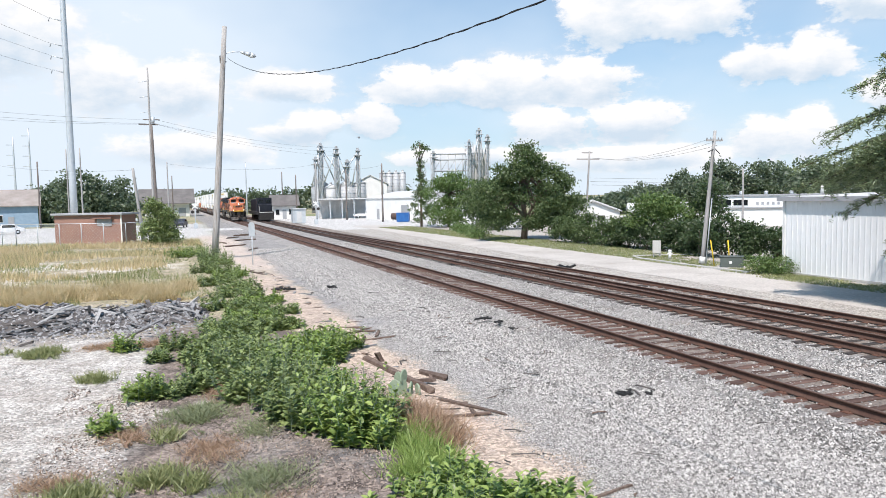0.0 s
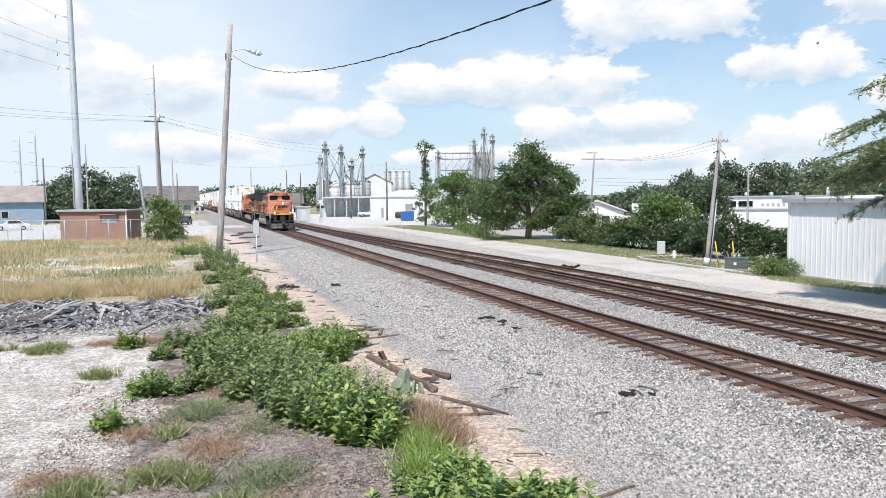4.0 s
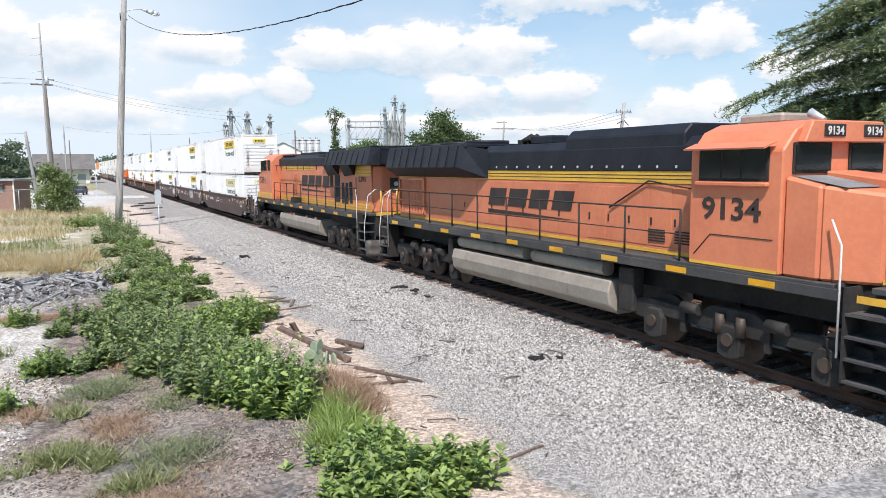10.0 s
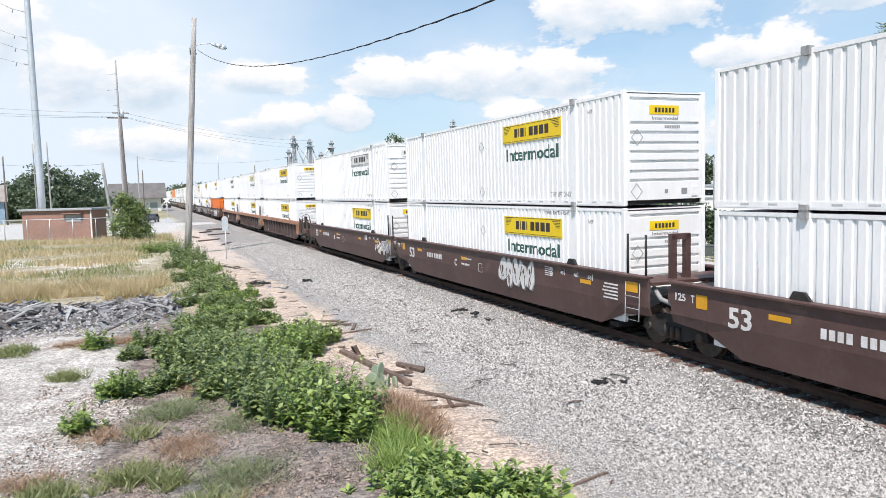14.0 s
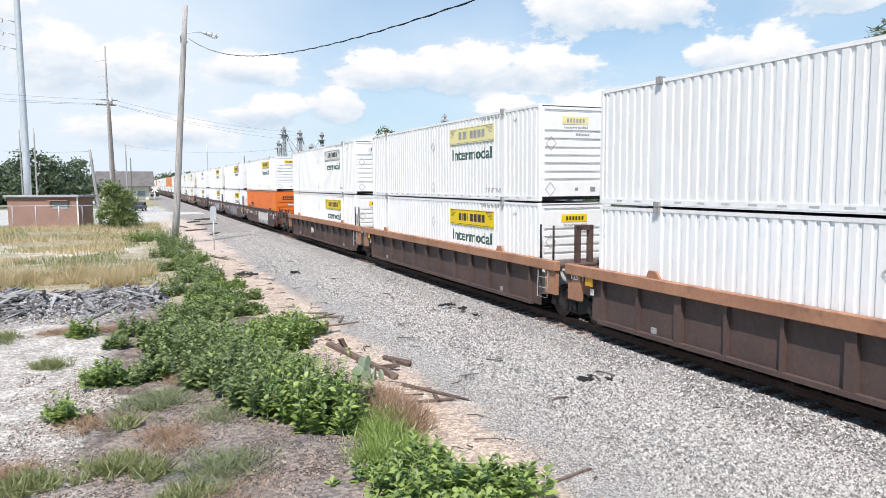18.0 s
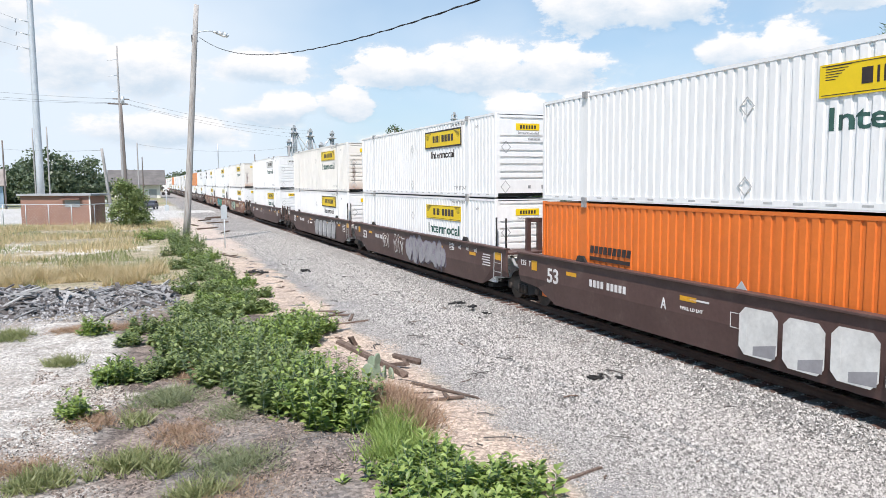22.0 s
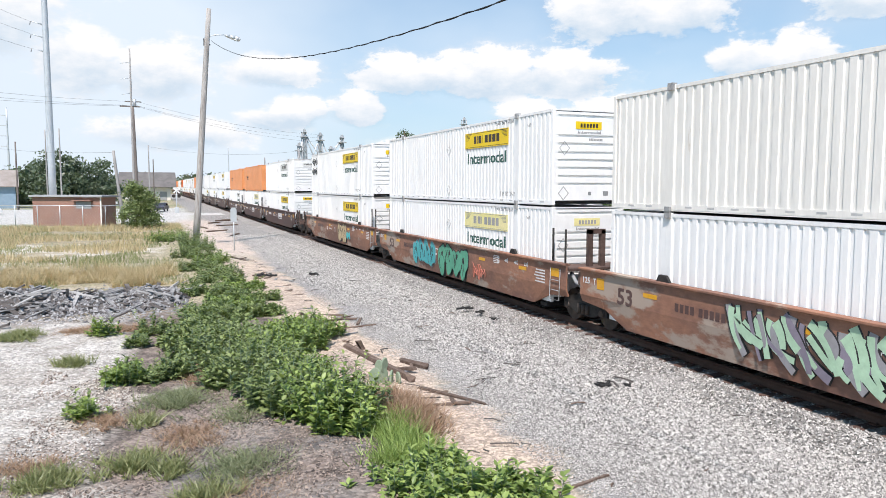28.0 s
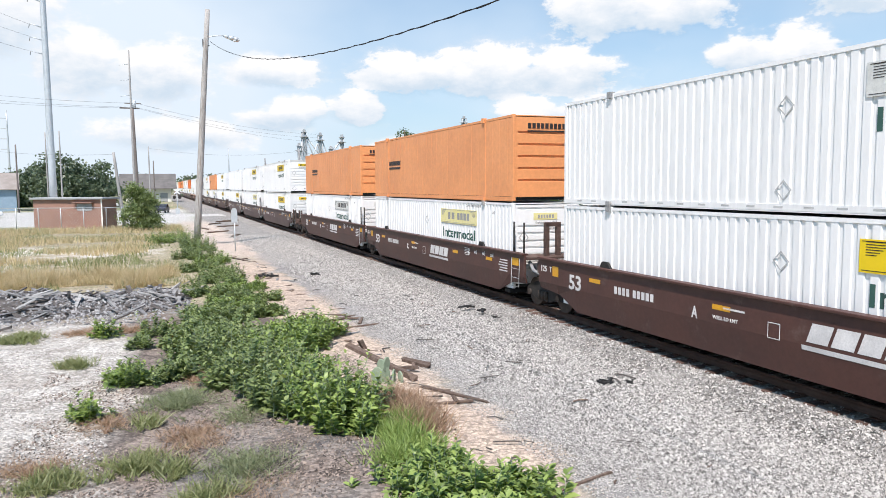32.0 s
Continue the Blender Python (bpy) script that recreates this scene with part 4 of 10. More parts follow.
def painted_word(text, height, width, material, y_at, z_at):
    """A word painted on the folded side of a container: it follows the folds."""
    me = word_mesh(text, height, width, material, 0.0).copy()
    me.transform(Matrix.Translation((0, y_at, z_at)))
    bm = bmesh.new()
    bm.from_mesh(me)
    y = 0.14
    while y < y_at:
        for dy in BENDS:
            if y_at - width < y + dy < y_at:
                bmesh.ops.bisect_plane(bm, geom=bm.verts[:] + bm.edges[:] + bm.faces[:], plane_co=(0, y + dy, 0), plane_no=(0, 1, 0), dist=1e-5)
        y += PITCH
    for v in bm.verts:
        u = (v.co.y - 0.14) % PITCH
        d = FOLD if u <= BENDS[1] else FOLD * (BENDS[2] - u) / (BENDS[2] - BENDS[1]) if u < BENDS[2] else 0.0 if u < BENDS[3] else FOLD * (u - BENDS[3]) / (PITCH - BENDS[3])
        v.co.x = -CW + 0.012 + d - 0.004
    bm.to_mesh(me)
    bm.free()
    return me


def placard(b, x, y, z, s):
    """The outline of a square tag stood on its corner."""
    for k in range(4):
        a0, a1 = math.pi / 2 * k, math.pi / 2 * (k + 1)
        p0, p1 = (y + s * math.cos(a0), z + s * math.sin(a0)), (y + s * math.cos(a1), z + s * math.sin(a1))
        d = 0.82
        q0, q1 = (y + s * d * math.cos(a0), z + s * d * math.sin(a0)), (y + s * d * math.cos(a1), z + s * d * math.sin(a1))
        b.prism([p0, p1, q1, q0], "x", x - 0.004, x)
    return b


def rusty_end(name, base, low):
    """Container paint with dark rust running down two columns of rivets and brown dirt along the foot."""
    m = bpy.data.materials.new(name)
    m.use_nodes = True
    N, L = m.node_tree.nodes, m.node_tree.links
    p = N["Principled BSDF"]
    p.inputs["Roughness"].default_value = 0.55
    tc = N.new("ShaderNodeTexCoord")
    sep = N.new("ShaderNodeSeparateXYZ")
    L.new(tc.outputs["Object"], sep.inputs[0])

    def noise_(scale, stretch):
        mp, n = N.new("ShaderNodeMapping"), N.new("ShaderNodeTexNoise")
        mp.inputs["Scale"].default_value = stretch
        L.new(tc.outputs["Object"], mp.inputs[0])
        L.new(mp.outputs[0], n.inputs["Vector"])
        n.inputs["Scale"].default_value, n.inputs["Detail"].default_value = scale, 5
        return n.outputs["Fac"]

    def step(v, lo, hi, a=0.0, b=1.0):
        r = N.new("ShaderNodeMapRange")
        r.interpolation_type = "SMOOTHSTEP"
        L.new(v, r.inputs[0])
        for i, x in enumerate((lo, hi, a, b)):
            r.inputs[i + 1].default_value = x
        return r.outputs[0]

    def calc(op, a, b):
        n = N.new("ShaderNodeMath")
        n.operation = op
        for i, v in enumerate((a, b)):
            if isinstance(v, (int, float)):
                n.inputs[i].default_value = v
            else:
                L.new(v, n.inputs[i])
        return n.outputs[0]

    def blend(f, a, b):
        n = N.new("ShaderNodeMix")
        n.data_type = "RGBA"
        for i, v in ((0, f), (6, a), (7, b)):
            if isinstance(v, tuple):
                n.inputs[i].default_value = (*v, 1)
            else:
                L.new(v, n.inputs[i])
        return n.outputs[2]

    wob = noise_(7.0, (1, 1, 0.5))
    x = calc("ADD", sep.outputs[0], calc("MULTIPLY", calc("SUBTRACT", wob, 0.5), 0.30))
    left = step(calc("ABSOLUTE", calc("ADD", x, 0.88), 0), 0.02, 0.17, 0.75, 0.0)
    right = step(calc("ABSOLUTE", calc("SUBTRACT", x, 0.80), 0), 0.02, 0.20, 1.0, 0.0)
    tall = calc("MULTIPLY", step(sep.outputs[2], 1.95, 1.45), step(sep.outputs[2], 0.35, 0.75))
    streak = calc("MULTIPLY", calc("MULTIPLY", calc("MAXIMUM", left, right), tall), step(noise_(9.0, (1.6, 1, 0.6)), 0.34, 0.58))
    foot = calc("MULTIPLY", step(sep.outputs[2], 0.75, 0.12), step(noise_(3.0, (1, 1, 1)), 0.25, 0.75, 0.3, low))
    col = blend(foot, base, (0.42, 0.25, 0.16))
    col = blend(streak, col, (0.12, 0.055, 0.04))
    L.new(col, p.inputs["Base Color"])
    return m


M["rusty_end_white"] = rusty_end("rust_streaked_white_end", (0.82, 0.80, 0.77), 0.55)
M["rusty_end_cream"] = rusty_end("rust_streaked_cream_end", (0.77, 0.72, 0.65), 1.0)
STYLES = dict(
    yellow=("white", "sign_yellow", "green_ink", "ink", "white corrugated 53-foot container with yellow panels and green lettering"),
    faded=("white", "sign_yellow_faded", "green_ink", "ink_faded", "white corrugated container with faded yellow panels and green lettering"),
    bleached=("white", "sign_white", "green_ink", "ink", "white corrugated container with bleached panel and green lettering"),
    framed=("white", "sign_yellow", "green_ink", "ink", "white corrugated container with black-framed yellow panel"),
    cream=("cream", "sign_yellow", "green_ink", "ink", "yellowed white container with rust-stained end and yellow panel"),
    rusty=("white", "sign_yellow", "green_ink", "ink", "white corrugated container with rust streaks on its end"),
    orange=("orange_box", "", "", "ink", "bright orange corrugated container"),
    faded_orange=("orange_faded", "", "", "ink", "faded orange container with smooth sides"),
    plain=("white", "", "", "ink_faded", "plain white corrugated container"),
)
_boxes = {}


def make_container(style):
    paint, panel, green, ink, label = STYLES[style]
    P, D = M[paint], M[ink]
    c = thing("container", label, "shipping container", "containers on the train")
    smooth = style == "faded_orange"
    if smooth:
        b = Build().box(-CW + 0.01, -CW + 0.03, 0.14, CL - 0.14, 0.16, CH - 0.10)
        for k in range(26):
            y = 0.4 + k * 0.6
            b.box(-CW + 0.004, -CW + 0.01, y, y + 0.02, 0.18, CH - 0.12)
        part("side_wall", b, P, c)
    else:
        part("side_wall", corrugated(-CW + 0.012, 0.14, CL - 0.14, 0.15, CH - 0.09, -1, POSTS), P, c)
    part("side_wall", Build().box(CW - 0.04, CW - 0.01, 0.14, CL - 0.14, 0.15, CH - 0.09), P, c)
    grooves = [2.69, 2.09, 1.85, 1.59, 1.36, 1.12, 0.87, 0.64]
    if style == "faded_orange":
        grooves = [2.30, 1.9, 1.5, 1.1, 0.7]
    if style == "orange":
        grooves = [1.95, 1.55, 1.25, 0.95, 0.60, 0.30]
    part("front_wall", ribbed_front(-CW + 0.12, CW - 0.12, 0.02, 0.14, CH - 0.08, grooves), M["rusty_end_" + paint] if style in ("rusty", "cream") else P, c, "rust-streaked end wall" if style in ("rusty", "cream") else "")
    for x0, x1 in ((-CW + 0.115, -CW + 0.20), (CW - 0.20, CW - 0.115)):
        part("front_frame", Build().box(x0, x1, 0.021, 0.06, 0.14, CH - 0.08), P, c)
    for x0, x1 in ((-CW + 0.12, -0.005), (0.005, CW - 0.12)):
        d = part("door", Build().box(x0, x1, CL - 0.05, CL - 0.01, 0.14, CH - 0.08), P, c)
        rod = Build()
        for k in (0.3, 0.75):
            xx = x0 + (x1 - x0) * k
            rod.tube((xx, CL + 0.01, 0.1), (xx, CL + 0.01, CH - 0.06), 0.018, n=6)
        part("lock_rod", rod, M["galv"], d)
    part("roof", Build().box(-CW + 0.03, CW - 0.03, 0.05, CL - 0.05, CH - 0.05, CH - 0.02), P, c)
    part("floor", Build().box(-CW + 0.05, CW - 0.05, 0.1, CL - 0.1, 0.03, 0.14), M["underframe"], c)
    for sx in (-1, 1):
        x0, x1 = sorted((sx * CW, sx * (CW - 0.11)))
        part("bottom_rail", Build().box(x0, x1, 0.13, CL - 0.13, 0.0, 0.15).box(x0 - 0.004, x1 + 0.004, 0.13, CL - 0.13, 0.03, 0.055), P, c)
        part("top_rail", Build().box(x0 + 0.003, x1 - 0.003, 0.13, CL - 0.13, CH - 0.09, CH - 0.012), P, c)
        if sx < 0 and not smooth:
            slots = Build()
            for k in range(22):
                slots.box(x0 - 0.0035, x0 + 0.002, 0.5 + k * 0.7, 0.72 + k * 0.7, 0.075, 0.115)
            tagged(part("rail_slots", slots, M["slot_grey"], c), kind="stuff")
        for y0, y1 in ((0.0, 0.13), (CL - 0.13, CL)):
            part("corner_post", Build().box(x0, x1, y0, y1, 0.0, CH), P, c, bevel=0.012)
        for y in POSTS:
            po = part("lift_post", Build().box(x0 - 0.004 if sx < 0 else x0, x1, y - 0.12, y + 0.12, -0.005, CH), P, c, bevel=0.01)
            for z0, z1 in ((CH - 0.12, CH + 0.045), (-0.04, 0.10)):
                part("corner_casting", Build().box(sx * CW - 0.07, sx * CW + 0.07, y - 0.085, y + 0.085, z0, z1), M["casting"] if not smooth else P, po, "grey steel corner casting")
    x = -CW - 0.003
    # panel with a wordmark of plain blocks, scrolls of thin lines at its ends
    if panel:
        pan = part("logo_panel", Build().box(x - 0.006, x, 2.92, 6.54, 1.97, 2.54), M[panel], c, "painted logo panel with plain dark blocks")
        part("wordmark", word_blocks(5.72, 2.13, (0.20, 0.045, 0.22, 0.045, -0.06, 0.24, 0.23, 0.25, 0.22), 0.27, 0.075, x - 0.007), D, pan)
        hatch = Build()
        for k in range(6):
            for ya, sgn in ((6.42, -1), (3.04, 1)):
                z = 2.49 - k * 0.045
                hatch.box(x - 0.010, x - 0.0065, min(ya, ya + sgn * (0.5 - 0.06 * k)), max(ya, ya + sgn * (0.5 - 0.06 * k)), z, z + 0.014)
        if style == "framed":
            for a0, a1, z0, z1 in ((2.88, 6.58, 2.54, 2.60), (2.88, 6.58, 1.91, 1.97), (2.86, 2.92, 1.91, 2.60), (6.54, 6.60, 1.91, 2.60)):
                hatch.box(x - 0.010, x - 0.001, a0, a1, z0, z1)
        else:
            for z in (2.003, 2.50):
                hatch.box(x - 0.010, x - 0.0065, 2.97, 6.49, z, z + 0.012)
        tagged(part("panel_border", hatch, D, pan), kind="stuff")
        fp = part("front_logo_panel", Build().box(-0.50, 0.42, 0.008, 0.018, 2.30, 2.53), M[panel], c, "small painted logo panel")
        fw = Build()
        for k in range(6):
            fw.box(-0.34 + k * 0.11, -0.27 + k * 0.11, 0.003, 0.0075, 2.35, 2.47)
        part("front_wordmark", fw, D, fp)
        part("front_lettering", word_mesh("Intermodal", 0.085, 0.82, M["ink_faded"], 0.002), None, c, "small grey painted word", at=pose(-0.42, 0.016, 2.17, 0, 0, 90))
    if green and style != "framed":
        part("lettering", painted_word("Intermodal", 0.40, 3.2, M[green], 6.33, 1.40), None, c, "green painted word")
    elif green:
        part("lettering", painted_word("Intermodal", 0.30, 2.4, M[ink], 5.95, 1.5), None, c, "dark painted word")
    if panel or style == "plain":
        part("stencil", painted_word("TOP LIFT ONLY", 0.15, 1.12, M["ink_faded"], 3.55, 0.24), None, c)
        part("stencil", painted_word("STACK LIMIT 3 HIGH", 0.10, 1.3, M["ink_faded"], 3.95, 2.66), None, c)
        part("stencil", painted_word("WTP", 0.11, 0.25, M["ink_faded"], 1.62, 2.45), None, c)
        for z in (0.42, 2.0):
            tags = Build()
            placard(tags, x, 8.2, z, 0.20)
            part("placard_holder", tags, M["slot_grey"], c)
        for xx, zz in ((-0.88, 1.72), (-0.90, 0.36)):
            fpl = Build()
            for k in range(4):
                a0, a1 = math.pi / 2 * k, math.pi / 2 * (k + 1)
                o = [(xx + 0.19 * math.cos(a0), zz + 0.22 * math.sin(a0)), (xx + 0.19 * math.cos(a1), zz + 0.22 * math.sin(a1)), (xx + 0.155 * math.cos(a1), zz + 0.18 * math.sin(a1)), (xx + 0.155 * math.cos(a0), zz + 0.18 * math.sin(a0))]
                fpl.prism(o, "y", 0.012, 0.019)
            part("placard_holder", fpl, M["slot_grey"], c)
        part("data_plate", Build().box(0.52, 0.70, 0.010, 0.02, 0.28, 0.42), M["groove"], c)
        part("data_plate", Build().box(-0.02, 0.08, 0.010, 0.02, 0.30, 0.40), M["groove"], c)
        slot = Build()
        slot.box(0.84, 1.04, 0.0, 0.02, 0.20, 0.47)
        part("document_holder", slot, P, c, bevel=0.01)
        marks = Build()
        for k in range(9):
            marks.box(-0.02 + k * 0.055, 0.02 + k * 0.055, 0.012, 0.02, 1.96, 2.03)
        part("registration_marks", marks, M["ink_faded"], c)
    if "orange" in style:
        zl = 2.38 if style == "orange" else 2.52
        fw = Build()
        for k in range(9):
            fw.box(-0.72 + k * 0.165, -0.60 + k * 0.165, 0.004, 0.018, zl - 0.09, zl + 0.09)
        fw.box(-0.74, 0.80, 0.004, 0.018, zl - 0.20, zl - 0.15)
        part("front_wordmark", fw, D, c, "dark plain blocks")
        ys = 13.6
        part("wordmark", word_blocks(ys, 1.55, (0.16,) * 9, 0.2, 0.04, x, slant=0.15), D, c)
        part("underline", Build().box(x - 0.004, x, ys - 1.75, ys, 1.36, 1.46), D, c)
        if style == "orange":
            part("data_plate", Build().prism([(-1.0, 1.05), (-0.78, 0.80), (-1.0, 0.55), (-1.22, 0.80)], "y", 0.005, 0.019), M["galv"], c)
            part("data_plate", Build().prism([(8.2, 1.45), (7.96, 1.17), (8.2, 0.89), (8.44, 1.17)], "x", x - 0.005, x), M["galv"], c)
            part("white_tag", Build().box(-0.28, 0.22, 0.005, 0.019, 1.70, 1.80), M["white_ink"], c)
    return c


def container(style, a, z):
    if style not in _boxes:
        _boxes[style] = make_container(style)
        return on_train(_boxes[style], a, z)
    return on_train(copy_thing(_boxes[style], pose(0, 0, 0)), a, z)


# well wagons: one unit carries a stack; y = 0 at the stack's front
SX, ZT, ZB = 1.47, 1.72, 0.31


FOLD_Z, FOLD_IN = 0.98, 0.09  # the lower half of a plain side leans inwards


def sill(style):
    """The near or far side of the well, drawn for the -x side."""
    b = Build()

    def piece(y0, y1, zb0, zb1, x_low):
        o = (-SX, -SX + 0.05)
        b.hexa([(-x_low, y0, zb0), (-x_low + 0.05, y0, zb0), (-x_low + 0.05, y1, zb1), (-x_low, y1, zb1), (o[0], y0, FOLD_Z), (o[1], y0, FOLD_Z), (o[1], y1, FOLD_Z), (o[0], y1, FOLD_Z)])
        b.hexa([(o[0], y0, FOLD_Z), (o[1], y0, FOLD_Z), (o[1], y1, FOLD_Z), (o[0], y1, FOLD_Z), (o[0], y0, ZT), (o[1], y0, ZT), (o[1], y1, ZT), (o[0], y1, ZT)])

    if style == "ribbed":
        b.box(-SX + 0.135, -SX + 0.155, -0.2, CL + 0.2, ZB, 1.42)
        return b
    piece(-1.15, -0.1, 0.78, 0.70, SX - 0.07)
    piece(-0.1, 0.9, 0.70, ZB, SX - FOLD_IN)
    piece(0.9, CL - 0.9, ZB, ZB, SX - FOLD_IN)
    piece(CL - 0.9, CL + 0.1, ZB, 0.70, SX - FOLD_IN)
    piece(CL + 0.1, CL + 1.15, 0.70, 0.78, SX - 0.07)
    return b


def mirrored(b):
    o = Build()
    o.v = [(-x, y, z) for x, y, z in b.v]
    o.f, o.s = b.f, b.s
    return o


def make_truck(root, y, axle=0.89, wheel_r=0.46):
    """A two-axle bogie under a wagon's end."""
    t = part("bogie", Build().box(-0.95, 0.95, y - 0.2, y + 0.2, 0.42, 0.66).box(-0.30, 0.30, y - 0.3, y + 0.3, 0.6, 0.85), M["underframe"], root, bevel=0.02)
    for sx in (-1, 1):
        o = [(y - axle - 0.25, 0.36), (y - axle - 0.20, 0.62), (y - 0.5, 0.84), (y + 0.5, 0.84), (y + axle + 0.20, 0.62), (y + axle + 0.25, 0.36), (y + axle - 0.18, 0.38), (y + 0.38, 0.26), (y - 0.38, 0.26), (y - axle + 0.18, 0.38)]
        xs = sorted((sx * 0.93, sx * 1.07))
        part("side_frame", Build().prism(o, "x", *xs), M["underframe"], t, bevel=0.015)
        sp = Build()
        for k in (-0.2, 0, 0.2):
            sp.tube((sx * 1.09, y + k, 0.32), (sx * 1.09, y + k, 0.58), 0.07, n=8)
        part("springs", sp, M["wheel"], t)
    for k in (-axle, axle):
        w = Build()
        for sx in (-1, 1):
            w.tube((sx * 0.70, y + k, wheel_r), (sx * 0.835, y + k, wheel_r), wheel_r, n=24)
            w.tube((sx * 0.68, y + k, wheel_r), (sx * 0.70, y + k, wheel_r), wheel_r + 0.03, n=24)
            w.tube((sx * 0.8, y + k, wheel_r), (sx * 1.12, y + k, wheel_r), 0.10, n=10)
        w.tube((-0.7, y + k, wheel_r), (0.7, y + k, wheel_r), 0.08, n=8)
        part("wheelset", w, M["wheel"], t)
    return t


def coupler_end(root, paint, s, wheel_end=1):
    """Platform, rails, lever and coupler beyond the stack; s = -1 at the front, 1 at the rear."""
    def Y(d):
        return -d if s < 0 else CL + d

    def bx(b, x0, x1, d0, d1, z0, z1):
        y0, y1 = sorted((Y(d0), Y(d1)))
        return b.box(x0, x1, y0, y1, z0, z1)

    part("end_platform", bx(bx(Build(), -1.35, 1.35, 0.2, 1.2, 1.05, 1.16), -1.05, 1.05, 1.2, 3.0, 0.98, 1.08), paint, root, bevel=0.01)
    part("centre_sill", bx(Build(), -0.28, 0.28, 0.2, 3.2, 0.55, 0.98), paint, root, bevel=0.02)
    part("end_beam", bx(Build(), -1.40, 1.40, 2.85, 2.98, 0.80, 1.10), paint, root, bevel=0.01)
    cp = part("coupler", bx(bx(bx(Build(), -0.12, 0.12, 3.15, 3.5, 0.68, 0.92), -0.20, 0.22, 3.48, 3.72, 0.62, 0.96), 0.05, 0.2, 3.6, 3.80, 0.65, 0.93), M["coupler"], root, "dusty dark knuckle coupler", bevel=0.02)
    grate = Build()
    for k in range(9):
        bx(grate, -0.95, 0.95, 1.35 + k * 0.17, 1.43 + k * 0.17, 1.16, 1.19)
    part("walkway_grating", grate, M["underframe"], root)
    for sx in (-1, 1):
        # corner stanchions with a grab rail and a stirrup step
        for d in (1.75, 2.9):
            bb = bx(Build(), sx * 1.36 - 0.035, sx * 1.36 + 0.035, d - 0.05, d + 0.05, 0.75, 1.98)
            part("stanchion", bb, paint, root)
        part("grab_rail", Build().pipe([(sx * 1.38, Y(2.2), 0.95), (sx * 1.38, Y(2.2), 1.93), (sx * 1.38, Y(2.5), 1.93), (sx * 1.38, Y(2.5), 0.95)], 0.018), M["plow"] if sx < 0 and s < 0 else M["underframe"], root)
        st = Build().pipe([(sx * 1.36, Y(2.2), 0.95), (sx * 1.36, Y(2.15), 0.45), (sx * 1.36, Y(2.6), 0.45), (sx * 1.36, Y(2.6), 0.95)], 0.02)
        part("step", st, M["underframe"], root)
        part("side_step_rail", Build().pipe([(sx * 1.36, Y(1.3), 0.98), (sx * 1.36, Y(2.9), 0.98)], 0.03), paint, root)
    part("uncoupling_lever", Build().pipe([(-1.38, Y(3.02), 0.85), (-0.4, Y(3.1), 0.80), (-0.1, Y(3.25), 0.95)], 0.018), M["underframe"], root)
    part("brake_hose", Build().pipe([(0.3, Y(3.1), 0.7), (0.38, Y(3.35), 0.45), (0.36, Y(3.6), 0.38)], 0.025), M["rubber"], root)
    if s == wheel_end:
        # brake wheel on its stand
        bw = part("brake_stand", bx(Build(), -0.80, -0.60, 0.75, 0.90, 1.1, 2.05), paint, root)
        ring = Build()
        for k in range(16):
            a0, a1 = 2 * math.pi * k / 16, 2 * math.pi * (k + 1) / 16
            ring.tube((-0.70 + 0.28 * math.cos(a0), Y(1.0), 1.95 + 0.28 * math.sin(a0)), (-0.70 + 0.28 * math.cos(a1), Y(1.0), 1.95 + 0.28 * math.sin(a1)), 0.018, n=5)
        for k in range(4):
            a0 = math.pi / 4 * k
            ring.tube((-0.70 - 0.28 * math.cos(a0), Y(1.0), 1.95 - 0.28 * math.sin(a0)), (-0.70 + 0.28 * math.cos(a0), Y(1.0), 1.95 + 0.28 * math.sin(a0)), 0.012, n=5)
        part("brake_wheel", ring, M["underframe"], bw)
    if s < 0:
        part("air_reservoir", Build().tube((-0.5, Y(0.6), 1.35), (0.6, Y(0.6), 1.35), 0.2, n=14), M["underframe"], root)
        part("valve", bx(bx(Build(), -1.2, -0.75, 0.3, 1.0, 1.16, 1.6), -1.1, -0.9, 0.5, 0.8, 1.6, 1.75), M["underframe"], root, bevel=0.03)
    frame_ = part("end_frame", bx(Build(), 0.98, 1.05, 0.55, 0.62, 1.1, 2.3), paint, root)
    part("end_frame_post", bx(Build(), 0.40, 0.46, 0.55, 0.62, 1.1, 2.3), paint, frame_)
    for z in (1.5, 1.9, 2.24):
        part("rung", bx(Build(), 0.46, 0.98, 0.57, 0.60, z, z + 0.05), paint, frame_)
    part("hand_rail", Build().pipe([(1.30, Y(0.5), 1.2), (1.30, Y(0.5), 2.35), (1.30, Y(1.3), 2.30), (1.30, Y(2.0), 1.95), (1.30, Y(2.0), 1.1)], 0.018), M["end_dirt"], root)
    make_truck(root, Y(1.75))


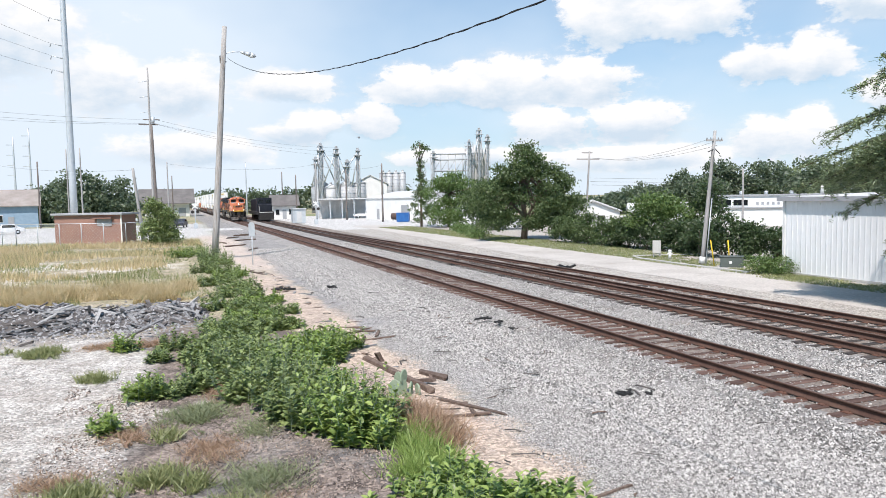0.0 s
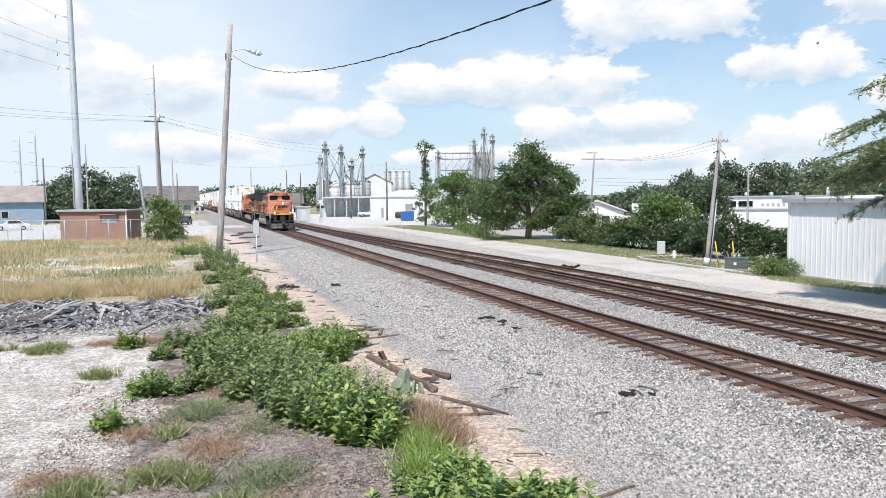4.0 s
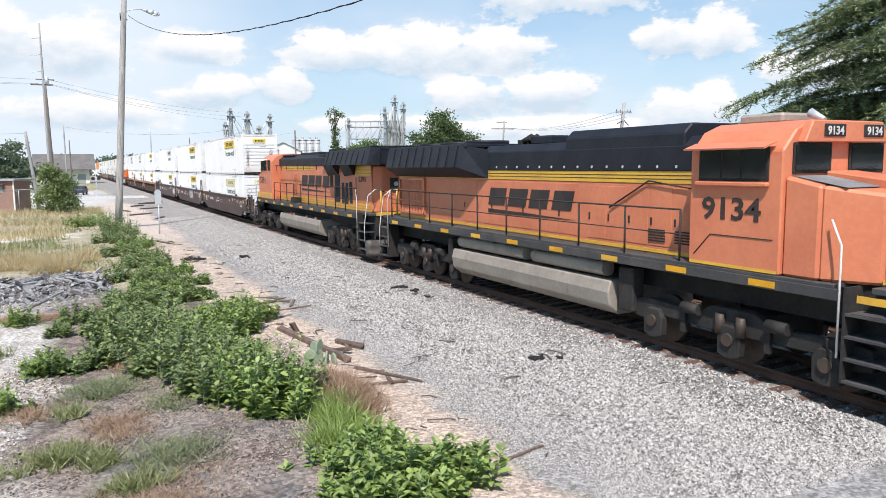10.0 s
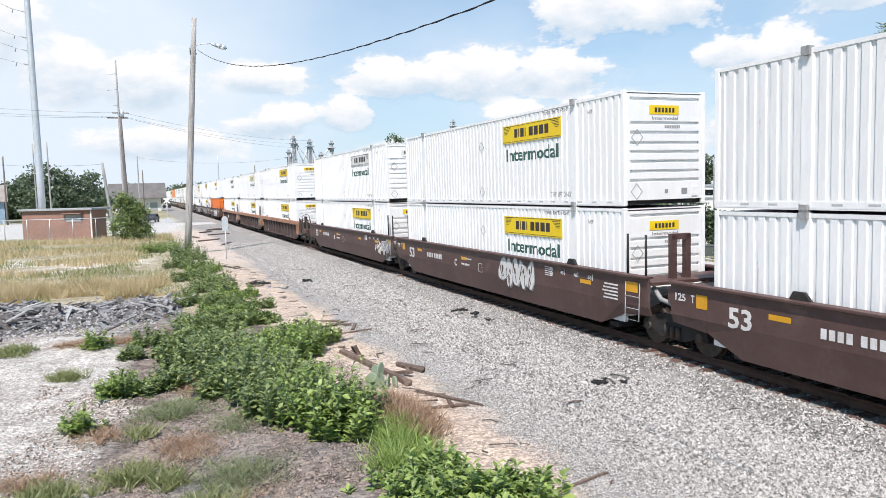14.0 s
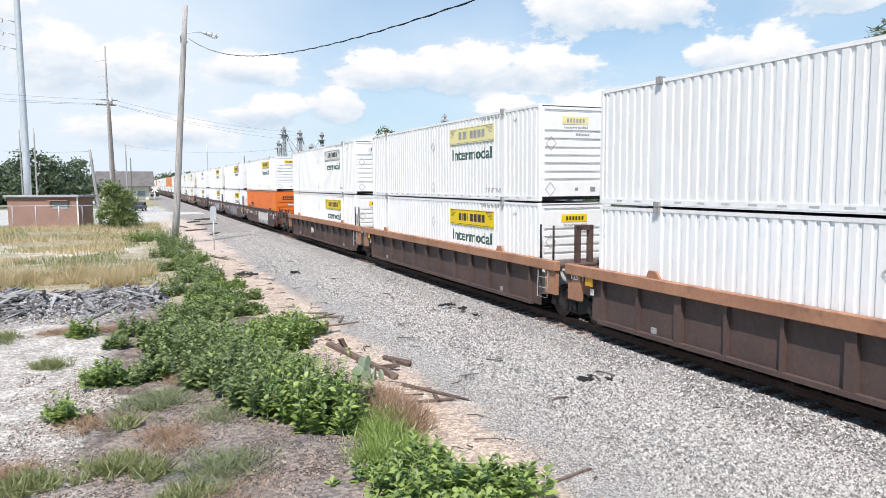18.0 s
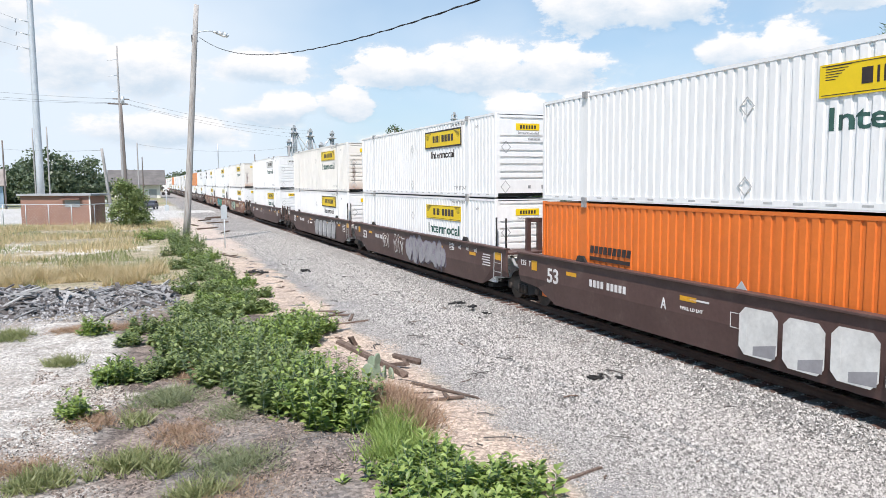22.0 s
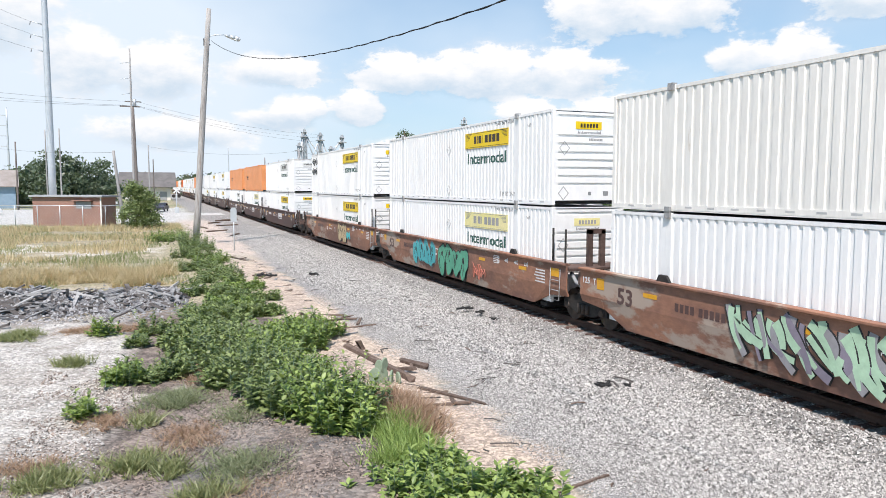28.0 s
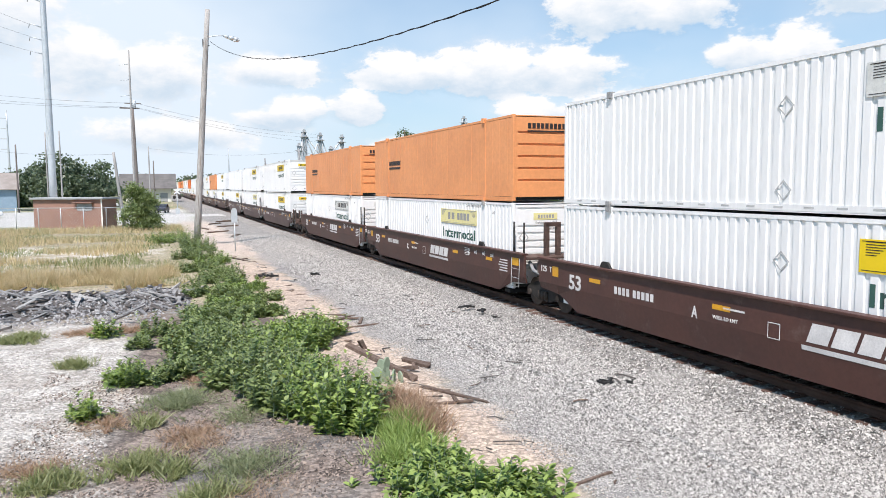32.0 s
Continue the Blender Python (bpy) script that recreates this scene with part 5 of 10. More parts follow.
def joint_end(root, paint, s):
    """The end that shares a bogie with the next unit."""
    def Y(d):
        return -d if s < 0 else CL + d

    def bx(b, x0, x1, d0, d1, z0, z1):
        y0, y1 = sorted((Y(d0), Y(d1)))
        return b.box(x0, x1, y0, y1, z0, z1)

    part("end_platform", bx(Build(), -1.40, 1.40, 0.15, 1.2, 1.52, 1.60), paint, root, bevel=0.01)
    part("centre_sill", bx(Build(), -0.35, 0.35, 0.15, 1.5, 0.62, 1.10), paint, root, bevel=0.02)
    if s < 0:
        for d in (0.25, 0.95):
            part("stanchion", Build().tube((-1.38, Y(d), 1.5), (-1.38, Y(d), 2.72), 0.032, n=6), M["underframe"], root)
        cf = bx(bx(bx(Build(), -0.55, -0.41, 0.75, 0.9, 1.6, 2.68), -0.12, 0.02, 0.75, 0.9, 1.6, 2.68), -0.55, 0.02, 0.75, 0.9, 2.56, 2.70)
        fr = part("centre_frame", cf, paint, root)
        part("frame_cap", bx(Build(), -0.30, -0.14, 0.735, 0.748, 2.58, 2.68), M["reflector"], fr)
        lad = Build().pipe([(-1.49, Y(0.3), 1.55), (-1.52, Y(0.3), 0.62), (-1.52, Y(0.85), 0.62), (-1.49, Y(0.85), 1.55)], 0.013)
        for z in (0.9, 1.2):
            lad.tube((-1.51, Y(0.3), z), (-1.51, Y(0.85), z), 0.012, n=6)
        part("step_ladder", lad, M["casting"], root, "pale worn step frame")
        part("hose_bundle", Build().pipe([(-1.2, Y(1.0), 1.45), (-1.22, Y(1.3), 1.2), (-1.15, Y(1.6), 1.12), (-1.1, Y(2.0), 1.25)], 0.06), M["casting"], root, "pale grey air hose")
    else:
        make_truck(root, CL + 1.55)
        part("bracket", bx(Build(), -1.46, -1.0, 1.0, 1.3, 1.2, 1.6), paint, root, bevel=0.03)
        part("stencil", word_mesh("125", 0.17, 0.33, M["white_ink"]), None, root, "white stencilled number", at=pose(-SX - 0.004, Y(1.0), 1.32))
        part("stencil", word_mesh("T", 0.17, 0.11, M["white_ink"]), None, root, "white stencilled letter", at=pose(-SX - 0.004, Y(0.5), 1.32))
        part("end_reflector", bx(Build(), -SX - 0.007, -SX - 0.004, 0.0, 0.33, 1.22, 1.52), M["reflector"], root)
        part("data_plate", bx(Build(), -SX + 0.06, -SX + 0.075, 0.05, 0.2, 0.98, 1.15), M["white_ink"], root)


_units = {}


def make_unit(paint_key, form, front, rear):
    paint = M[paint_key]
    colour = {"brown": "dark brown", "brown2": "red-brown", "rusty": "rust-orange", "chord": "dusty orange-brown ribbed"}[paint_key]
    u = thing("well_wagon", f"{colour} steel well wagon of a freight train", "freight wagon", "wagons of the train")
    s = sill(form)
    part("side_sill", s, paint if form != "ribbed" else M["rib_web"], u, bevel=0.0)
    part("side_sill", mirrored(s), paint if form != "ribbed" else M["rib_web"], u)
    for k in range(7):
        y = 0.6 + k * 2.48
        part("floor_beam", Build().box(-1.19, 1.19, y - 0.2, y + 0.2, 0.24, 0.36), M["underframe"], u)
    for sx in (-1, 1):
        x0, x1 = sorted((sx * (SX - 0.14), sx * (SX + 0.004)))
        if form == "ribbed":
            part("top_rail", Build().box(x0 - (0.05 if sx < 0 else 0), x1 + (0.05 if sx > 0 else 0), -1.25, CL + 1.25, 1.44, ZT), paint, u, bevel=0.015)
            part("bottom_rail", Build().box(x0 + 0.01, x1 - 0.01, 0.2, CL - 0.2, ZB - 0.02, ZB + 0.08), M["rib_web"], u)
            for k in range(12):
                y = 0.35 + k * 1.405
                wide = 0.11 if k in (3, 6, 9) else 0.04
                xr = sorted((sx * (SX - 0.14), sx * (SX - 0.03)))
                part("rib", Build().hexa([(xr[0], y - wide, ZB), (xr[1], y - wide, ZB), (xr[1], y + wide, ZB), (xr[0], y + wide, ZB), (xr[0], y - wide, 1.42), (xr[1], y - wide, 1.42), (xr[1], y + wide, 1.42), (xr[0], y + wide, 1.42)]), M["rib_web"], u)
            for y in (-0.9, CL + 0.9):
                part("end_gusset", Build().box(*sorted((sx * (SX - 0.02), sx * (SX - 0.12))), y - 0.3, y + 0.3, 0.75, 1.42), paint, u)
        else:
            part("top_rail", Build().box(x0 - (0.08 if sx < 0 else 0), x1 + (0.08 if sx > 0 else 0), -1.15, CL + 1.15, ZT - 0.045, ZT + 0.012), paint, u, bevel=0.01)
        for y in POSTS:
            g = Build().prism([(y - 0.28, ZT), (y - 0.12, ZT + 0.17), (y + 0.12, ZT + 0.17), (y + 0.22, ZT)], "x", *sorted((sx * (SX - 0.03), sx * (SX - 0.10))))
            part("guide_bracket", g, paint if form == "ribbed" else M["underframe"], u)
    for end, s2 in ((front, -1), (rear, 1)):
        dirt = paint if paint_key == "brown" and end != "coupler" else M["end_dirt"]
        if end == "coupler":
            coupler_end(u, dirt, s2, -1 if form == "ribbed" else 1)
        else:
            joint_end(u, dirt, s2)
    x = -SX - 0.004
    if form != "ribbed":
        part("stencil", word_mesh("53", 0.42, 0.62, M["brown" if paint_key == "rusty" else "white_ink"]), None, u, "dark stencilled number" if paint_key == "rusty" else "white stencilled number", at=pose(x, CL - 0.6, 0.97))
        part("stencil", word_mesh("A" if front == "coupler" else "B" if rear == "coupler" else "C", 0.26, 0.19, M["white_ink"]), None, u, "white stencilled letter", at=pose(x, CL - 5.7, 1.0))
        part("stencil", word_mesh("WELL LD LMT", 0.075, 0.72, M["white_ink"]), None, u, "small white stencilled words", at=pose(x, CL - 6.35, 1.08))
        for y in (CL - 1.9, CL - 6.6, 4.6, 1.5):
            part("reflector", Build().box(x - 0.003, x, y - 0.26, y + 0.26, 1.28, 1.39), M["reflector"], u)
        part("end_reflector", Build().box(x - 0.003, x, -0.75, -0.30, 1.30, 1.55), M["reflector"], u)
        mk = Build()
        for k in range(4):
            mk.box(x - 0.003, x, CL - 2.80 - 0.17 * k - 0.12, CL - 2.80 - 0.17 * k, 1.12, 1.31)
        for k in range(5):
            mk.box(x - 0.003, x, CL - 3.58 - 0.17 * k - 0.12, CL - 3.58 - 0.17 * k, 1.12, 1.31)
        tagged(part("registration_marks", mk, M["brown" if paint_key == "rusty" else "white_ink"], u), kind="stuff")
        sm = Build()
        for k in range(5):
            sm.box(x - 0.003, x, 0.05, 0.62 + 0.05 * (k % 3), 1.38 - k * 0.09, 1.42 - k * 0.09)
            sm.box(x - 0.003, x, 3.25, 3.65, 1.55 - k * 0.06, 1.575 - k * 0.06)
        for y in (2.55, 1.85, 1.15):
            sm.box(x - 0.003, x, y, y + 0.03, 1.40, 1.56)
        sm.box(x - 0.003, x, 8.9, 9.5, 1.32, 1.36)
        for word, y, z in (("40", 3.35, 1.47), ("20", 3.35, 1.33), ("45", 2.78, 1.42), ("48", 2.08, 1.42), ("53", 1.38, 1.42)):
            part("stencil", word_mesh(word, 0.10, 0.17, M["white_ink"]), None, u, "small white stencilled number", at=pose(x, y, z))
        tagged(part("small_stencils", sm, M["white_ink"], u), kind="stuff")
        sq = Build()
        for y0, y1, z0, z1 in ((8.0, 8.3, 0.95, 0.965), (8.0, 8.3, 1.25, 1.265), (8.0, 8.015, 0.95, 1.265), (8.285, 8.3, 0.95, 1.265)):
            sq.box(x - 0.003, x, y0, y1, z0, z1)
        part("stencil_square", sq, M["white_ink"], u)
    return u


def unit(paint_key, form, front, rear, a):
    key = (paint_key, form, front, rear)
    if key not in _units:
        _units[key] = make_unit(*key)
        return on_train(_units[key], a)
    return on_train(copy_thing(_units[key], pose(0, 0, 0)), a)


def blob(y, z, ry, rz, rnd, n=26, wild=0.25):
    """A smooth uneven outline."""
    p, q, r = (rnd.uniform(0, 6.28) for _ in range(3))
    o = []
    for k in range(n):
        a = 2 * math.pi * k / n
        g = 1 + wild * (0.55 * math.sin(2 * a + p) + 0.45 * math.sin(3 * a + q) + 0.25 * math.sin(5 * a + r))
        o.append((y + ry * g * math.cos(a), z + rz * g * math.sin(a)))
    return o


def stroke(b, p0, p1, p2, w0, w1, x, thick=0.003):
    """A bent, tapering sprayed band."""
    left, right = [], []
    for k in range(11):
        t = k / 10
        y = (1 - t) ** 2 * p0[0] + 2 * t * (1 - t) * p1[0] + t * t * p2[0]
        z = (1 - t) ** 2 * p0[1] + 2 * t * (1 - t) * p1[1] + t * t * p2[1]
        dy = 2 * (1 - t) * (p1[0] - p0[0]) + 2 * t * (p2[0] - p1[0])
        dz = 2 * (1 - t) * (p1[1] - p0[1]) + 2 * t * (p2[1] - p1[1])
        d = math.hypot(dy, dz) or 1
        w = (w0 + (w1 - w0) * t) / 2
        left.append((y - dz / d * w, z + dy / d * w))
        right.append((y + dz / d * w, z - dy / d * w))
    for k in range(10):
        b.prism([left[k], left[k + 1], right[k + 1], right[k]], "x", x - thick, x)


def graffiti(u, y0, y1, z0, z1, count, outline, fill, inner, seed, name="sprayed_pattern"):
    """Sprayed shapes on the side sill: rounded forms in two or three paints, no letters."""
    rnd = random.Random(seed)
    x = -SX - 0.004
    w = (y1 - y0) / count
    a, b, c = Build(), Build(), Build()
    for k in range(count):
        y, z = y0 + w * (k + 0.5), (z0 + z1) / 2 + rnd.uniform(-0.05, 0.05)
        sh = blob(y, z, w * 0.66, (z1 - z0) * 0.52, rnd)
        a.prism(sh, "x", x - 0.003 - k * 0.0004, x)
        b.prism([(y + (p - y) * 0.86, z + (q - z) * 0.90) for p, q in sh], "x", x - 0.0065 - k * 0.0004, x - 0.002)
        h = z1 - z0
        xs = x - 0.0075 - count * 0.0004
        for j in range(3):
            ya, za = y + rnd.uniform(-0.4, 0.4) * w, z + rnd.uniform(-0.1, 0.4) * h
            stroke(c, (ya, za), (ya + rnd.uniform(-0.3, 0.3) * w, za - 0.25 * h), (ya + rnd.uniform(-0.35, 0.35) * w, za - rnd.uniform(0.3, 0.6) * h), 0.05, 0.02, xs - j * 0.0004)
        c.prism(blob(y + rnd.uniform(-0.15, 0.15) * w, z + rnd.uniform(0.05, 0.25) * h, w * 0.10, h * 0.10, rnd, 14), "x", xs - 0.003, xs + 0.002)
    g = part(name, a, M[outline], u, "sprayed paint pattern")
    part("fill", b, M[fill], g)
    tagged(part("accents", c, M[inner], g), kind="stuff")


def wild_piece(u, y0, y1, z0, z1, paints, seed, n=30):
    """Interlaced sprayed bands in several paints, each with a dark rim."""
    rnd = random.Random(seed)
    rim, sets = Build(), [Build() for _ in paints]
    H = z1 - z0
    for k in range(n):
        y = y0 + (y1 - y0) * (k + 0.5) / n
        top = (y + rnd.uniform(-0.1, 0.25), z1 - rnd.uniform(0, 0.3) * H)
        low = (y - rnd.uniform(0.1, 0.6), z0 + rnd.uniform(0, 0.45) * H)
        mid = (y + rnd.uniform(-0.5, 0.5), (z0 + z1) / 2 + rnd.uniform(-0.2, 0.2) * H)
        wa, wb = rnd.uniform(0.10, 0.26), rnd.uniform(0.06, 0.18)
        x = -SX - 0.004 - k * 0.0005
        stroke(rim, top, mid, low, wa + 0.07, wb + 0.06, x, 0.002)
        which = k % len(paints)
        stroke(sets[which], top, mid, low, wa, wb, x - 0.0022, 0.0012)
    g = part("sprayed_pattern", rim, M["g_dark"], u, "interlaced sprayed paint pattern")
    for b, p in zip(sets, paints):
        part("fill", b, M[p], g)


def scribble(u, y0, y1, z0, z1, material, seed, x=-SX - 0.006):
    """A thin looping spray line."""
    rnd = random.Random(seed)
    b = Build()
    n = 110
    p, q = rnd.uniform(0, 6.28), rnd.uniform(0, 6.28)
    pts = []
    for k in range(n):
        t = k / (n - 1)
        tall = 0.62 + 0.38 * math.sin(t * 11 + p)
        pts.append((x, y0 + (y1 - y0) * t + 0.10 * (y1 - y0) * math.sin(t * 40 + q), (z0 + z1) / 2 + (z1 - z0) / 2 * tall * math.sin(t * 40 + q + 1.3)))
    b.pipe(pts, 0.014, n=4)
    part("sprayed_line", b, M[material], u)


def block_letters(u, y_left, z0, h, widths, face, rim, slant=0.0):
    """A row of big plain sprayed blocks with rounded corners, a rim, a highlight and a shaded foot."""
    x = -SX - 0.004
    y = y_left
    for k, w in enumerate(widths):
        d = -0.03 * (k % 2)

        def at(f, g):
            return (y - w * f - slant * h * g, z0 + d + h * g)

        def rounded(m):
            c = 0.14
            return [at(m + c, m), at(1 - m - c, m), at(1 - m, m + c), at(1 - m, 1 - m - c), at(1 - m - c, 1 - m), at(m + c, 1 - m), at(m, 1 - m - c), at(m, m + c)]

        g = part("sprayed_block", Build().prism(rounded(0.0), "x", x - 0.003, x), M[rim], u, "large sprayed block")
        part("face", Build().prism(rounded(0.045), "x", x - 0.006, x - 0.0025), M[face], g)
        part("highlight", Build().prism([at(0.16, 0.30), at(0.24, 0.26), at(0.24, 0.80), at(0.16, 0.76)], "x", x - 0.008, x - 0.0055), M["g_white"], g)
        part("shade", Build().prism([at(0.40, 0.07), at(0.92, 0.10), at(0.93, 0.36), at(0.40, 0.24)], "x", x - 0.008, x - 0.0055), M["g_grey"], g)
        y -= w + 0.03


def wordmark_white(u, y, z, size):
    x = -SX - 0.004
    part("white_wordmark", word_blocks(y, z, (0.45 * size, 0.45 * size, 0.42 * size, 0.42 * size), 0.36 * size, 0.07 * size, x, slant=0.35), M["white_ink"], u, "white plain blocks")
    part("white_bar", Build().box(x - 0.004, x, y - 2.0 * size, y + 0.1 * size, z - 0.16 * size, z - 0.07 * size), M["white_ink"], u)


# the make-up of the train: paint, form, ends, place, lower box, upper box
C, J = "coupler", "joint"
TRAIN = [
    ("brown", "smooth", C, J, -91.41, "faded", "rusty"), ("brown", "smooth", J, J, -72.16, "yellow", "yellow"), ("brown", "smooth", J, C, -53.1, "yellow", "bleached"),
    ("chord", "ribbed", C, J, -29.67, "yellow", "yellow"), ("chord", "ribbed", J, J, -10.5, "yellow", "faded"), ("chord", "ribbed", J, C, 8.77, "yellow", "bleached"),
    ("brown", "smooth", C, J, 32.21, "orange", "yellow"), ("brown", "smooth", J, J, 51.52, "yellow", "framed"), ("brown", "smooth", J, C, 70.86, "framed", "cream"),
    ("brown", "smooth", C, C, 93.9, "yellow", "bleached"),
    ("rusty", "smooth", C, J, 117.8, "yellow", "cream"), ("rusty", "smooth", J, J, 137.0, "faded", "yellow"), ("rusty", "smooth", J, C, 156.3, "yellow", "yellow"),
    ("brown2", "smooth", C, J, 180.1, "yellow", "bleached"), ("brown2", "smooth", J, J, 199.5, "faded", "faded_orange"), ("brown2", "smooth", J, C, 218.6, "bleached", "faded_orange"),
]
a = 218.6
uppers = ["yellow", "yellow", "plain", "yellow", "faded_orange", "yellow", "rusty", "yellow", "plain", "orange", "yellow", "cream", "faded_orange", "orange", "faded_orange", "yellow", "plain", "orange"]
for k, up in enumerate(uppers):
    first, last = k % 3 == 0, k % 3 == 2
    a += 23.5 if first else 19.2
    TRAIN.append((("brown", "brown2", "chord")[k // 3 % 3], "smooth" if k // 3 % 3 < 2 else "ribbed", C if first else J, C if last else J, round(a, 2), ("yellow", "faded", "yellow")[k % 3], up))
UNITS, UPPER = [], []
for paint_key, form, front, rear, a, low, up in TRAIN:
    UNITS.append(unit(paint_key, form, front, rear, a))
    container(low, a, 0.45)
    UPPER.append(container(up, a, 0.45 + CH + 0.05))
for k, (z0, z1) in enumerate(((2.05, 2.6), (1.35, 1.9))):
    scribble(UPPER[12], CL - 1.9, CL - 0.35, z0, z1, "g_dark", 21 + k, -CW - 0.004)
graffiti(UNITS[1], 4.3, 6.6, 0.75, 1.6, 5, "g_grey", "g_white", "brown", 3)
scribble(UNITS[2], 0.2, 1.6, 0.7, 1.4, "g_white", 4)
graffiti(UNITS[2], -0.6, 0.6, 0.95, 1.5, 2, "g_white", "g_grey", "g_white", 14)
scribble(UNITS[5], 9.2, 9.8, 0.7, 1.1, "g_white", 6)
block_letters(UNITS[6], 8.1, 0.42, 1.05, (1.05, 1.0, 1.0, 1.0, 1.0), "g_white", "brown")
graffiti(UNITS[7], 4.2, 8.6, 0.45, 1.55, 6, "g_purple", "g_grey", "g_purple", 7)
graffiti(UNITS[7], 9.2, 10.4, 0.7, 1.45, 3, "g_white", "brown", "g_white", 8)
graffiti(UNITS[7], 11.2, 12.2, 0.8, 1.4, 3, "g_white", "brown", "g_white", 18)
block_letters(UNITS[8], 8.2, 0.38, 1.12, (1.1, 1.1, 1.15, 1.15, 1.1), "g_mid", "g_dark", 0.22)
wild_piece(UNITS[10], 8.2, 11.6, 0.45, 1.58, ("g_mint", "g_mint", "g_grey", "g_mint", "g_purple"), 9, 34)
part("repaint_panel", Build().box(-SX - 0.008, -SX - 0.004, 4.4, 7.2, 0.95, 1.30), M["g_tan"], UNITS[10], "pale repainted panel")
graffiti(UNITS[10], 1.0, 2.2, 0.8, 1.4, 3, "g_grey", "rusty", "g_white", 19)
graffiti(UNITS[11], 9.3, 12.0, 0.5, 1.6, 4, "g_grey", "g_teal", "g_dark", 10)
graffiti(UNITS[11], 5.9, 8.9, 0.42, 1.58, 4, "g_dark", "g_green", "g_dark", 11)
scribble(UNITS[11], 4.4, 5.4, 0.55, 1.15, "g_rose", 12)
graffiti(UNITS[12], 5.1, 7.3, 0.50, 1.55, 4, "g_dark", "g_tan", "g_dark", 13)
scribble(UNITS[12], 4.2, 5.1, 0.7, 1.2, "g_teal", 15)
wordmark_white(UNITS[13], 7.4, 1.05, 1.0)
wordmark_white(UNITS[14], 7.4, 1.05, 1.0)
wordmark_white(UNITS[15], 7.4, 1.05, 1.0)


# ---- locomotives: the front coupler at y = 0, the nose looks to -y ----
def loco_truck(root, yc, axles, wheel_r=0.53):
    y0, y1 = yc + axles[0], yc + axles[-1]
    t = part("bogie", Build().box(-0.85, 0.85, yc - 0.4, yc + 0.4, 0.5, 1.0), M["underframe"], root)
    for sx in (-1, 1):
        o = [(y0 - 0.75, 0.55), (y0 - 0.72, 0.92), (y0 - 0.2, 0.98), (yc - 0.9, 0.92), (yc - 0.5, 1.12), (yc + 0.5, 1.12), (yc + 0.9, 0.92), (y1 + 0.2, 0.98), (y1 + 0.72, 0.92), (y1 + 0.75, 0.55), (y1 + 0.4, 0.50), (y1 + 0.2, 0.66), (yc + 0.5, 0.62), (yc - 0.5, 0.62), (y0 - 0.2, 0.66), (y0 - 0.4, 0.50)]
        xs = sorted((sx * 1.06, sx * 1.22))
        part("side_frame", Build().prism(o, "x", *xs), M["underframe"], t, bevel=0.02)
        for d in axles:
            y = yc + d
            part("axle_box", Build().prism([(y - 0.26, 0.22), (y - 0.28, 0.62), (y - 0.16, 0.80), (y + 0.16, 0.80), (y + 0.28, 0.62), (y + 0.26, 0.22), (y + 0.1, 0.16), (y - 0.1, 0.16)], "x", *sorted((sx * 1.14, sx * 1.32))), M["underframe"], t, bevel=0.02)
            part("axle_cap", Build().tube((sx * 1.30, y, 0.53), (sx * 1.37, y, 0.53), 0.13, n=12), M["wheel"], t)
        for d in ((axles[0] + axles[1]) / 2, (axles[1] + axles[2]) / 2):
            br = Build().tube((sx * 1.30, yc + d - 0.28, 0.98), (sx * 1.30, yc + d + 0.16, 0.98), 0.12, n=12)
            br.box(*sorted((sx * 1.22, sx * 1.30)), yc + d + 0.1, yc + d + 0.22, 0.45, 0.95)
            part("brake_cylinder", br, M["underframe"], t)
        part("spring_stack", Build().tube((sx * 1.26, yc - 0.25, 0.62), (sx * 1.26, yc - 0.25, 1.0), 0.10, n=10).tube((sx * 1.26, yc + 0.25, 0.62), (sx * 1.26, yc + 0.25, 1.0), 0.10, n=10), M["wheel"], t)
    for d in axles:
        w = Build()
        for sx in (-1, 1):
            w.tube((sx * 0.70, yc + d, wheel_r), (sx * 0.84, yc + d, wheel_r), wheel_r, n=24)
        w.tube((-0.7, yc + d, wheel_r), (0.7, yc + d, wheel_r), 0.1, n=8)
        part("wheelset", w, M["wheel"], t)


def side_parts(root, name, outlines, material, x_in, x_out, label="", sides=(-1, 1), bevel=0.0):
    """Flat pieces on the hood's sides, given as (y0, y1, z0, z1)."""
    for sx in sides:
        for y0, y1, z0, z1 in outlines:
            part(name, Build().box(*sorted((sx * x_in, sx * x_out)), y0, y1, z0, z1), material, root, label, bevel)


def loco_wordmark(root, y0, y1, z, h, x, sx, big=True):
    """Slanted plain blocks with a yellow edge and a tapering bar below; sx is the side that it stands on."""
    n, w = 4, (y1 - y0) / 4
    bar = Build()
    for k in range(n):
        # towards the reader's right on either side
        a0 = (y1 - k * w) if sx < 0 else (y0 + k * w)
        d = -1 if sx < 0 else 1
        wide = w * (0.84, 0.86, 0.80, 0.78)[k]
        o = [(a0, z), (a0 + d * wide, z), (a0 + d * (wide + 0.3 * h), z + h), (a0 + d * 0.3 * h, z + h)]
        part("wordmark_block", Build().prism(o, "x", *sorted((sx * (x + 0.004), sx * (x + 0.009)))), M["ink"], root, "dark slanted block")
    yl, yr = (y1, y0) if sx < 0 else (y0, y1)
    bar.prism([(yl, z - 0.24), (yl, z - 0.12), (yl + (yr - yl) * 0.5, z - 0.16), (yr, z - 0.22), (yl + (yr - yl) * 0.5, z - 0.24)], "x", *sorted((sx * (x + 0.004), sx * (x + 0.009))))
    part("swoosh_bar", bar, M["ink"], root, "dark tapering bar")


